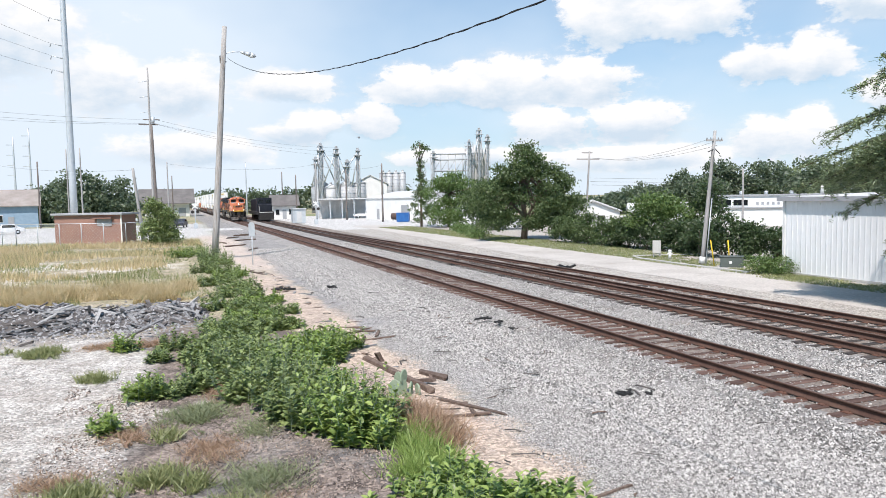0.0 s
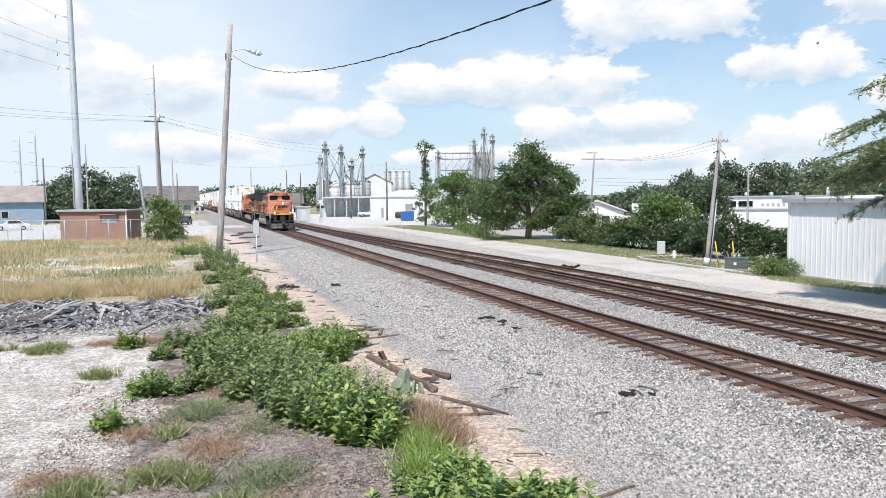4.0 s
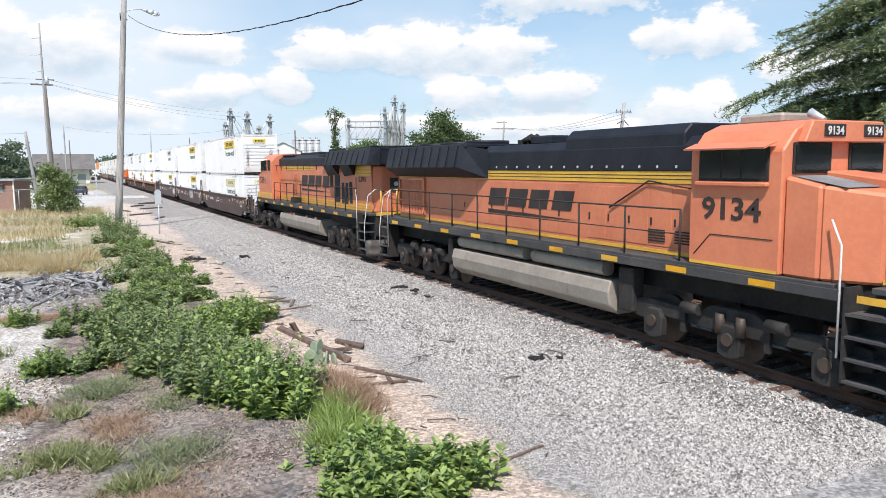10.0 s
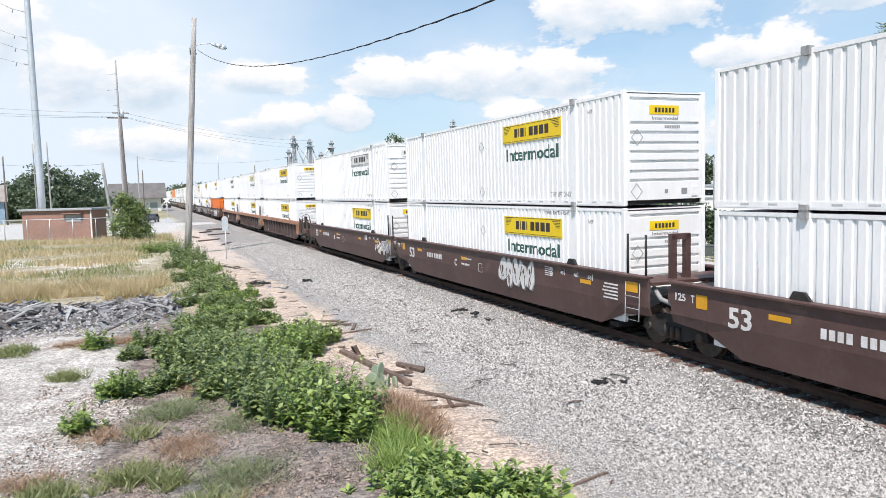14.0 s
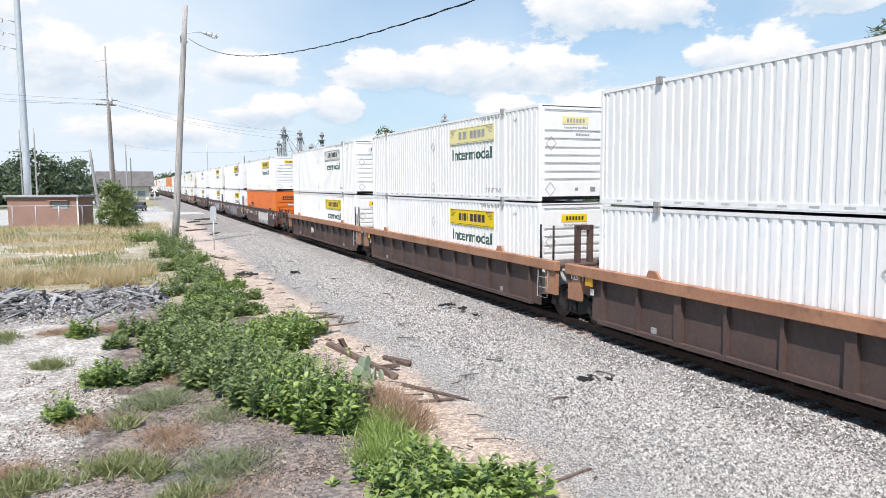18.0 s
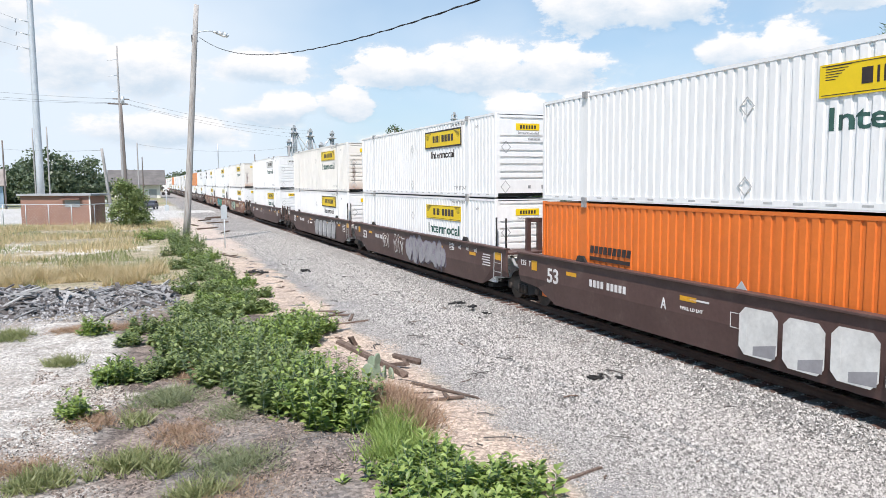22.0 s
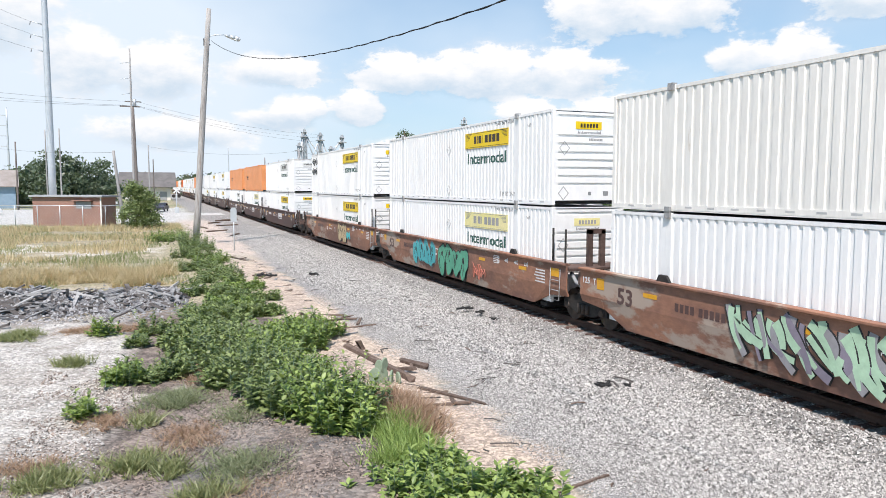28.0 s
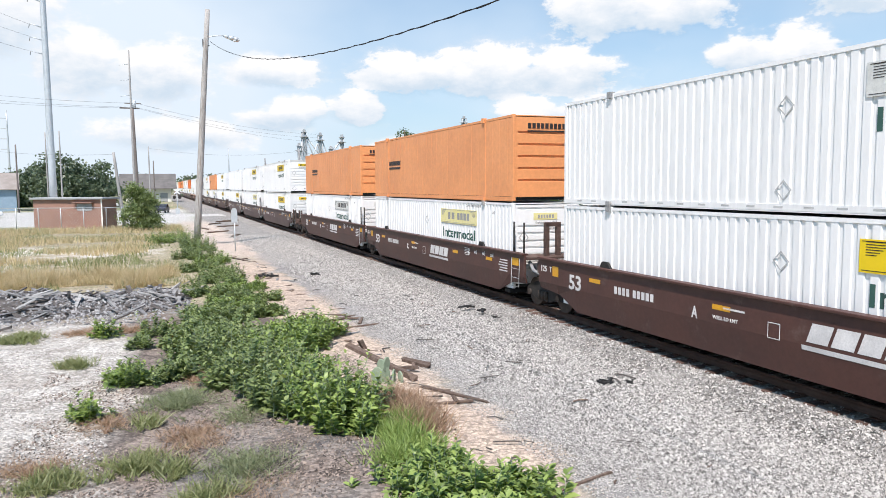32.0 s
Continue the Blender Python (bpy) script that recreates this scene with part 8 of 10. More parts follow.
def weed(label, x, y, radius, height, stems, leaf, seed, leaf_len=0.15, group="weeds along the sandy edge"):
    """A clump of upright stems with broad leaves all the way up."""
    rng = np.random.default_rng(seed)
    t = thing("weed_clump", label, "weed", group, at=pose(x, y, GZ))
    n = stems
    a, r = rng.uniform(0, 6.28, n), radius * np.sqrt(rng.random(n))
    # stems stand in small bunches
    c = rng.integers(0, max(5, n // 3), n)
    a, r = a[c], r[c] * 0.95 + 0.0
    foot = np.stack([r * np.cos(a), r * np.sin(a) * 1.15, np.full(n, 0.02)], -1) + rng.normal(0, 0.12, (n, 3)) * np.array([1, 1, 0])
    hh = height * rng.uniform(0.45, 1.0, n) * rng.uniform(0.45, 1.3, n)[c] * (1.05 - 0.3 * (r / radius) ** 2)
    lean = np.stack([np.cos(a) * r / radius * 0.28, np.sin(a) * r / radius * 0.28, np.ones(n)], -1) + rng.normal(0, 0.2, (n, 3))
    tip = foot + lean * hh[:, None]
    V, F = [], []
    per = 17
    s = np.linspace(0.10, 1.0, per)
    base = (foot[:, None, :] + (tip - foot)[:, None, :] * s[None, :, None]).reshape(-1, 3)
    m = len(base)
    ang = (np.arange(per)[None, :] * 2.4 + rng.uniform(0, 6.28, (n, 1))).ravel() + rng.normal(0, 0.3, m)
    up = rng.normal(0.25, 0.28, m) + np.tile(s * 0.55, n)
    d = np.stack([np.cos(ang), np.sin(ang), up], -1)
    d /= np.linalg.norm(d, axis=1)[:, None]
    side = np.cross(d, np.array([0, 0, 1.0])) + rng.normal(0, 0.18, (m, 3))
    side /= np.linalg.norm(side, axis=1)[:, None]
    nrm = np.cross(side, d)
    L = (leaf_len * rng.uniform(0.6, 1.25, m) * np.tile(1.15 - 0.5 * s, n))[:, None]
    w = L * rng.uniform(0.20, 0.34, m)[:, None]
    b0 = base + d * L * 0.05
    droop = np.array([0, 0, -1.0]) * L * rng.uniform(0.05, 0.3, m)[:, None]
    q1, q2, tip_ = base + d * L * 0.36, base + d * L * 0.72 + droop * 0.45, base + d * L * 1.05 + droop
    lift = nrm * L * 0.07
    v = np.stack([b0, q1 + side * w * 0.9 + lift, q2 + side * w * 0.75 + lift, tip_, q2 - side * w * 0.75 + lift, q1 - side * w * 0.9 + lift, q1, q2], 1).reshape(-1, 3)
    k8 = np.arange(m)[:, None] * 8
    f4 = np.concatenate([k8 + np.array(q)[None] for q in ((0, 1, 6, 6), (6, 1, 2, 7), (7, 2, 3, 3), (0, 6, 5, 5), (6, 7, 4, 5), (7, 3, 4, 4))])
    f4 = np.concatenate([f4[:, [0, 1, 2]], f4[:, [0, 2, 3]]])
    f4 = f4[(f4[:, 1] != f4[:, 2])]
    part("leaves", raw_mesh("leaves", v, f4, leaf), None, t)
    st = Build()
    for k in range(n):
        st.tube(foot[k] - np.array([0, 0, 0.06]), tip[k], 0.008, 0.004, n=3, caps=False)
    tagged(part("stem_bundle", st, M["cactus"], t), kind="stuff")


# the rank of tall weeds along the edge of the sand, near to far
TALL, DUSTY = "clump of tall broad-leaved green weeds", "clump of dusty grey-green weeds"
WEEDS = [(3.55, 9.2, 0.75, 0.5), (4.3, 8.5, 0.65, 0.42), (3.2, 8.3, 0.6, 0.45), (3.05, 12.2, 0.55, 0.85), (2.75, 13.0, 0.6, 0.95), (2.3, 13.6, 0.6, 0.95), (3.45, 13.2, 0.5, 0.75), (1.95, 14.6, 0.6, 0.9), (2.7, 14.4, 0.6, 0.8),
         (1.55, 15.9, 0.6, 0.85), (2.35, 15.8, 0.7, 0.9), (3.0, 15.7, 0.5, 0.65), (1.6, 17.3, 0.7, 0.85), (2.5, 17.4, 0.6, 0.75), (1.0, 18.9, 0.7, 0.85), (1.9, 19.2, 0.75, 0.8), (3.55, 19.0, 0.7, 0.75), (4.1, 20.3, 0.7, 0.7), (3.4, 20.6, 0.6, 0.6),
         (0.7, 20.6, 0.6, 0.6), (1.6, 21.2, 0.75, 0.6), (1.0, 22.6, 0.65, 0.5), (1.9, 23.4, 0.75, 0.5), (3.1, 24.6, 0.75, 0.45), (1.5, 24.9, 0.7, 0.5)]
for k, (x, y, r, hh) in enumerate(WEEDS):
    weed(TALL if k < 14 else DUSTY, x, y, r, hh, int(170 * r * r + 36), M["leaf_weed" if k in (0, 1, 2, 3, 4, 8, 11, 13, 16, 17, 18) else "leaf_weed2"], 30 + k, 0.20)
for k, (x, y, r, hh) in enumerate([(2.4, 26.4, 0.85, 0.45), (3.5, 27.6, 0.8, 0.4), (2.6, 28.6, 1.0, 0.5), (1.9, 29.6, 0.9, 0.55), (3.3, 31.0, 0.9, 0.5), (2.5, 32.6, 1.1, 0.6), (2.9, 35.6, 1.1, 0.6), (2.2, 38.4, 1.2, 0.7), (2.9, 41.5, 1.1, 0.6), (2.2, 45.5, 1.3, 0.8), (2.6, 50.0, 1.2, 0.8), (2.6, 54.4, 1.1, 1.5), (0.9, 60.0, 1.6, 1.0)]):
    weed(DUSTY, x, y, r, hh, int(95 * r), M["leaf_weed2" if k % 4 else "leaf_weed"], 60 + k, 0.19)
# low plants on the stone lot and the bare soil
for k, (x, y, r, hh) in enumerate([(-0.75, 17.3, 0.42, 0.5), (-0.2, 17.1, 0.5, 0.55), (0.35, 17.3, 0.4, 0.45), (-1.42, 22.6, 0.28, 0.55), (-0.53, 21.1, 0.3, 0.4), (-0.1, 22.4, 0.35, 0.5), (-1.25, 14.7, 0.16, 0.45)]):
    weed("small clump of weeds on bare soil", x, y, r, hh, int(90 * r + 8), M["leaf_weed2" if k % 3 else "leaf_weed"], 80 + k, 0.17, "weeds on the bare soil")


def blades(name, label, pts, heights, width, material, seed, lean=0.35):
    """Grass: three-sided blades, leaning at random."""
    rng = np.random.default_rng(seed)
    n = len(pts)
    a = rng.uniform(0, 6.28, n)
    d = np.stack([np.cos(a), np.sin(a), np.zeros(n)], -1)
    tip = pts + np.stack([rng.normal(0, lean, n) * heights, rng.normal(0, lean, n) * heights, heights], -1)
    w = np.asarray(width) * rng.uniform(0.6, 1.4, n)
    v = np.stack([pts - d * w[:, None], pts + d * w[:, None], tip], 1).reshape(-1, 3)
    return solid(name, raw_mesh(name, v, np.arange(n * 3).reshape(-1, 3), material), None, label, "grass", "stuff")


def field_points(rng, n, x0, x1, y0, y1, scale, cut, tufts=0.0):
    x, y = rng.uniform(x0, x1, n), y0 + (y1 - y0) * rng.random(n) ** 1.25
    keep = np.array([noise.noise((a * scale, b * scale, 1.5)) > cut for a, b in zip(x, y)])
    x, y = x[keep], y[keep]
    if tufts:
        x, y = np.round(x / tufts) * tufts + rng.normal(0, tufts * 0.2, len(x)), np.round(y / tufts) * tufts + rng.normal(0, tufts * 0.2, len(x))
    return np.stack([x, y, np.full(len(x), GZ + 0.02)], -1)


def make_grass():
    rng = np.random.default_rng(9)
    p = field_points(rng, 60000, -16, 1.2, 33.5, 40, 0.30, -0.10)
    blades("dry_grass", "tall straw-coloured dry grass in a strip behind the scrap heap", p, rng.uniform(0.35, 1.0, len(p)) * np.clip([0.55 + 1.1 * noise.noise((q[0] * 0.7, q[1] * 0.9, 8)) for q in p], 0.12, 1.1), 0.011, M["grass_dry"], 1, 0.5)
    p = field_points(rng, 12000, -16, 2.0, 32.5, 46, 0.45, 0.02)
    blades("field_grass", "low green grass at the foot of the dry grass", p, rng.uniform(0.12, 0.4, len(p)), 0.014, M["grass_green"], 11)
    p = field_points(rng, 30000, -34, 2.6, 44, 84, 0.2, 0.06)
    blades("field_grass", "short yellow-green grass over the field", p, rng.uniform(0.12, 0.42, len(p)), 0.022, M["grass_green"], 2)
    p = field_points(rng, 44000, -34, 2.6, 46, 84, 0.17, 0.0)
    blades("dry_grass", "straw-coloured dry grass among green", p, rng.uniform(0.2, 0.6, len(p)), 0.022, M["grass_dry"], 3)
    def tufts(spots, per, spread):
        """Blades in bunches about the spots (x, y, half width, half depth)."""
        out = []
        for x, y, rx, ry in spots:
            n = int(per * rx * ry)
            c = np.stack([rng.normal(x, rx * 0.55, n // 14 + 1), rng.normal(y, ry * 0.55, n // 14 + 1)], -1)
            q = np.repeat(c, 14, axis=0) + rng.normal(0, spread, ((n // 14 + 1) * 14, 2))
            out.append(np.concatenate([q, np.full((len(q), 1), GZ + 0.03)], 1))
        return np.concatenate(out)

    p = tufts([(3.75, 11.3, 0.38, 0.75), (4.0, 12.1, 0.25, 0.4), (3.4, 10.4, 0.4, 0.4)], 7000, 0.04)
    blades("green_grass", "fresh green grass at the edge of the weeds", p, rng.uniform(0.10, 0.34, len(p)), 0.015, M["grass_fresh"], 4, 0.6)
    p = tufts([(0.5, 12.9, 0.5, 0.65), (-0.9, 14.3, 0.4, 0.5), (2.35, 11.6, 0.5, 0.3), (0.75, 16.7, 0.25, 1.1), (1.6, 10.2, 0.6, 0.3), (-1.9, 12.3, 0.5, 0.4), (-1.9, 23.6, 0.6, 0.5), (-0.9, 23.5, 0.7, 0.5), (2.0, 12.4, 0.5, 0.3), (0.9, 9.6, 1.0, 0.6)], 4200, 0.05)
    blades("dead_weeds", "rust-coloured dead weeds on dark soil", p, rng.uniform(0.03, 0.15, len(p)), 0.008, M["grass_rust"], 5, 1.2)
    p = tufts([(-0.25, 14.0, 0.22, 0.3), (-0.35, 11.8, 0.42, 0.4), (0.15, 11.4, 0.25, 0.3), (-1.6, 11.6, 0.4, 0.4), (-3.7, 23.3, 0.45, 0.6), (-1.95, 19.3, 0.3, 0.4), (-2.4, 10.6, 0.5, 0.4), (0.6, 10.2, 0.4, 0.3), (-3.2, 13.6, 0.15, 0.2), (-5.6, 24.0, 0.8, 0.4)], 5200, 0.05)
    blades("green_grass", "low tufts of green grass on bare soil", p, rng.uniform(0.06, 0.24, len(p)), 0.014, M["grass_green"], 6, 0.8)
    p = tufts([(1.2, 11.1, 0.55, 0.55), (0.35, 15.1, 0.6, 0.55), (1.4, 13.6, 0.4, 0.5)], 6000, 0.07)
    blades("grey_grass", "grey-green wilted grass lying flat on soil", p, rng.uniform(0.06, 0.2, len(p)), 0.014, M["grass_grey"], 12, 1.2)
    n = 5200
    x, y = rng.normal(4.28, 0.22, n), rng.normal(12.7, 0.6, n)
    p = np.stack([x, y, np.full(n, GZ + 0.02)], -1)
    blades("dead_weeds", "brown dead brush at the edge of the sand", p, rng.uniform(0.10, 0.38, n), 0.011, M["grass_rust"], 7, 0.8)
    p = field_points(rng, 26000, 28.6, 33.5, 40, 104, 0.3, -0.5)
    blades("verge_grass", "mown green grass on the verge of the lane", p, rng.uniform(0.05, 0.14, len(p)), 0.03, M["grass_green"], 8, 0.6)
    p = field_points(rng, 12000, 27.4, 29.7, 9, 28.5, 0.4, -0.5)
    blades("verge_grass", "thin green grass along the foot of the shed", p, rng.uniform(0.04, 0.12, len(p)), 0.02, M["grass_green"], 14, 0.6)
    p = field_points(rng, 9000, 28.0, 31.5, 26, 40, 0.4, -0.5)
    blades("verge_grass", "mown green grass beside the pole", p, rng.uniform(0.04, 0.12, len(p)), 0.02, M["grass_green"], 10, 0.6)


make_grass()


def cedar(x, y):
    """A tall cedar: level boughs in layers, set with drooping sprays of needles."""
    rng, rnd = np.random.default_rng(5), random.Random(5)
    t = thing("cedar_tree", "tall dark cedar with drooping layered boughs", "tree", at=pose(x, y, GZ))
    H = 15.8
    wood = Build()
    for k in range(6):
        wood.tube((0, 0, H * k / 6), (0.15 * k * 0.3, 0, H * (k + 1) / 6), 0.45 * (1 - k / 6.5), 0.45 * (1 - (k + 1) / 6.5), n=9)
    pts = []
    z = 3.3
    while z < H - 0.4:
        reach = min(0.76 * (H + 0.5 - z), 6.0 + 0.75 * (z - 3.0))
        for q in range(17):
            a = rnd.uniform(0, 2 * math.pi)
            L = reach * rnd.uniform(0.6, 1.03)
            L *= 1.0 + 0.26 * max(0.0, math.sin(a)) * max(0.0, 1.0 - abs(z - 7.0) / 3.5)
            bare = z < 4.3 and rnd.random() < 0.7
            droop = rnd.uniform(0.10, 0.22) * (1.5 if z < 5.0 else 1.0)
            rise = rnd.uniform(0.10, 0.32)
            ca, sa = math.cos(a), math.sin(a)
            # kept clear of the shed on one side, trimmed above the lane on the other
            if ca > 0:
                L = min(L, (0.8 if sa > 0 else 2.5) / max(ca, 0.05))
            elif sa > -0.3:
                L = min(L, (1.3 + 0.37 * z) / max(-ca, 0.05))

            def at(u):
                return Vector((ca * L * u, sa * L * u, z + rise * L * u * (1 - u) - droop * L * u * u))

            for i in range(8):
                wood.tube(at(i / 8), at((i + 1) / 8), 0.085 * (1 - i / 8) + 0.014, n=4, caps=False)
            n = int(L / 0.24)
            for i in range(n):
                u = 0.15 + 0.87 * (i + rnd.random()) / n
                root = at(min(u, 1.0))
                for sd in (-1, 1):
                    ll = (0.45 + 0.26 * L * (1 - abs(u - 0.5))) * rnd.uniform(0.5, 1.15) * (1.15 - u * 0.7)
                    sw = rnd.uniform(0.2, 0.9)
                    d = np.array([ca * sw - sa * sd, sa * sw + ca * sd, 0.0])
                    d /= np.linalg.norm(d)
                    m = max(5, int(ll / (0.15 if bare else 0.030)))
                    w = (np.arange(m) + rng.random(m)) / m
                    sag = rnd.uniform(0.15, 0.75)
                    P = np.array(root)[None] + d[None] * (ll * w)[:, None]
                    P[:, 2] -= sag * ll * w * w
                    pts.append(P + rng.normal(0, 0.045, (m, 3)))
                    if bare:
                        wood.tube(root, root + Vector(d) * ll * 0.8 - Vector((0, 0, sag * ll * 0.6)), 0.018, 0.005, n=3, caps=False)
        z += rnd.uniform(0.36, 0.58)
    P = np.concatenate(pts)
    part("needles", raw_mesh("needles", *leaf_quads(rng, P, 0.23, 2.0, 0.16), M["needle"]), None, t)
    part("trunk", wood, M["bark"], t)


cedar(26.2, 13.95)


# ---- far woods, one ring of many crowns ----
def far_wood(name, label, spans, leaf, seed, leaf_size):
    """Spans of wood: (bearing from, bearing to, distance, height, crown width)."""
    rng = np.random.default_rng(seed)
    lobes, P = [], []
    for b0, b1, D, H, W in spans:
        n = max(2, int(radians(b1 - b0) * D / (W * 0.42)))
        for k in range(n):
            b = radians(b0 + (b1 - b0) * (k + rng.uniform(0, 1)) / n)
            d = D * rng.uniform(0.95, 1.12)
            hh = H * rng.uniform(0.62, 1.1)
            x, y = d * math.sin(b), d * math.cos(b)
            pts = crown_points(rng, [(x, y, hh * 0.36, W * 0.55, W * 0.55, hh * 0.42), (x, y, hh * 0.72, W * 0.42, W * 0.42, hh * 0.30)], 90, int(2300 * (0.95 / leaf_size) ** 1.5) if leaf_size < 0.95 else 700, W * 0.075)
            P.append(pts)
    P = np.concatenate(P)
    P[:, 2] += GZ
    solid(name, raw_mesh(name, *leaf_quads(rng, P, leaf_size, 0.4, 0.8), leaf), None, label, "trees", "stuff")


# no fog here: the woods' haze is only in the leaf colour
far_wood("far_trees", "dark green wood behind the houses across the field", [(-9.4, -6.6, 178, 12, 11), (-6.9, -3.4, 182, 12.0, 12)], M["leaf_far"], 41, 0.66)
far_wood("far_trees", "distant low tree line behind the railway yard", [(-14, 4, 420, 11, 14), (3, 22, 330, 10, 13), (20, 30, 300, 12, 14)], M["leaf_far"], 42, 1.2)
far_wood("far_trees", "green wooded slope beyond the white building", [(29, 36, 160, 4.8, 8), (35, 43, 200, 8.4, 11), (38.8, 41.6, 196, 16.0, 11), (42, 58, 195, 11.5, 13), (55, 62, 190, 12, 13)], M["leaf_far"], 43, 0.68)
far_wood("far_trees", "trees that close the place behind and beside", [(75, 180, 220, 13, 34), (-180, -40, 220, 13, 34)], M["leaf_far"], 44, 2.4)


# ---- poles and wires ----
def hang(a, b, sag, n=18):
    a, b = Vector(a), Vector(b)
    return [a.lerp(b, i / n) - Vector((0, 0, 4 * sag * (i / n) * (1 - i / n))) for i in range(n + 1)]


def wire(name, label, a, b, sag, r, category="cable"):
    return solid(name, Build().pipe(hang(a, b, sag), r * 0.6, n=4), M["cable"], label, category, group="overhead wires")


def wood_pole(name, label, base, top, r0, r1, material):
    p = thing(name, label, "utility pole", "poles", at=pose(base[0], base[1], GZ))
    d = Vector(top) - Vector((base[0], base[1], GZ))
    b = Build()
    b.loft([d * (k / 6) - Vector((0, 0, 0.1 if k == 0 else 0)) for k in range(7)], [r0 + (r1 - r0) * k / 6 for k in range(7)], 12)
    part("shaft", b, material, p)
    return p, d


lamp_pole, ld = wood_pole("lamp_pole", "tall weathered wooden pole carrying a street lamp", (2.78, 55.4), (4.11, 55.35, 16.55), 0.26, 0.17, M["pole_wood"])
lz = ld * ((14.35 - GZ) / ld.z)
arm = part("lamp_arm", Build().pipe([lz, lz + Vector((0.25, -0.05, 0.30)), lz + Vector((0.7, -0.1, 0.40)), lz + Vector((1.25, -0.2, 0.42))], 0.035, n=8), M["galv"], lamp_pole, "thin curved metal arm")
hd = Build()
o = lz + Vector((1.2, -0.2, 0.40))
for s0, s1, r0, r1 in ((0, 0.35, 0.07, 0.13), (0.35, 0.75, 0.13, 0.19), (0.75, 1.05, 0.19, 0.15), (1.05, 1.15, 0.15, 0.03)):
    dv = Vector((0.96, -0.1, -0.24))
    hd.tube(o + dv * s0, o + dv * s1, r0, r1, n=12)
head = part("lamp_head", hd, M["galv"], lamp_pole, "grey cobra-head lamp, unlit", )
part("lamp_lens", Build().ball(o + Vector((0.75, -0.1, -0.30)), 0.16, 10, 0.6), M["white"], head)
part("bracket", Build().box(lz.x - 0.22, lz.x + 0.22, lz.y - 0.05, lz.y + 0.05, lz.z - 0.35, lz.z - 0.28).box(lz.x - 0.25, lz.x - 0.19, lz.y - 0.06, lz.y + 0.06, lz.z - 0.40, lz.z + 0.1), M["underframe"], lamp_pole)
# the twisted service cable from the lamp pole over the camera's head: a bearer and a strand wound about it
span = hang((4.21, 55.2, 14.3), (5.52, 4.0, 6.58), 1.44, 260)
cable_b = Build().pipe(span[::10], 0.011, n=5)
cable_b.pipe([q + Vector((0.016 * math.cos(k * 0.9), 0, 0.016 * math.sin(k * 0.9))) for k, q in enumerate(span)], 0.011, n=4)
solid("overhead_cable", cable_b, M["cable"], "black twisted service cable sagging from the lamp pole", "cable", group="overhead wires")

steel, sd = wood_pole("steel_transmission_pole", "tall pale steel transmission pole with slanted arms", (-15.8, 139.1), (-15.8, 139.1, 46.0), 0.62, 0.40, M["galv"])
for z in (26.2, 28.5, 30.6, 34.8, 39.0):
    part("arm", Build().tube((-0.2, 0, z - GZ), (-2.1, -0.2, z - GZ + 0.45), 0.12, 0.05, n=6), M["galv"], steel)
    part("insulator", Build().tube((-2.1, -0.2, z - GZ + 0.45), (-2.25, -0.2, z - GZ - 0.2), 0.07, n=6), M["groove"], steel)
for z0, z1 in ((26.6, 30), (29.0, 33), (31.0, 36), (35.2, 42)):
    wire("power_line", "thin wire from the steel pole", (-18.0, 138.9, z0), (-48, 60, z1), 1.5, 0.03)
tall, td = wood_pole("distribution_pole", "tall grey pole with side arms and wires", (-2.6, 120.0), (-2.6, 120.0, 24.4), 0.23, 0.11, M["pole_grey"])
for z in (17.8, 20.1, 22.4):
    part("arm", Build().tube((0, 0, z - GZ), (-1.4, 0, z - GZ - 0.25), 0.05, 0.03, n=6), M["galv"], tall)
part("crossarm", Build().box(-1.6, 1.2, -0.08, 0.08, 15.75 - GZ, 15.95 - GZ).box(-0.9, 1.4, -0.08, 0.08, 16.5 - GZ, 16.65 - GZ), M["pole_dark"], tall)
part("transformer", Build().tube((0.45, 0, 15.9 - GZ), (0.45, 0, 17.0 - GZ), 0.26, n=12), M["galv"], tall)
wood_pole("utility_pole", "dark wooden pole beside a taller grey one", (-2.1, 118.0), (-2.35, 118.0, 15.6), 0.24, 0.16, M["pole_dark"])
for z0, z1, z2 in ((16.0, 17.2, 15.2), (15.9, 16.5, 14.2), (16.6, 18.0, 16.0)):
    wire("power_line", "thin wire strung between the poles", (-3.2, 120, z0), (-42, 116, z1 + 1.2), 0.8, 0.028)
    wire("power_line", "thin wire strung between the poles", (-1.8, 120, z0), (37.5, 170, z2), 1.0, 0.028)
wire("power_line", "thin low wire across the field", (-30, 148, 11.3), (-4, 90, 7.7), 0.6, 0.025)
wire("power_line", "thin low wire across the yard", (-0.5, 150, 11.4), (24.7, 131.7, 10.2), 1.0, 0.022)
wire("power_line", "thin wire towards the mill", (24.7, 131.7, 10.2), (36.3, 128.7, 10.0), 0.8, 0.022)

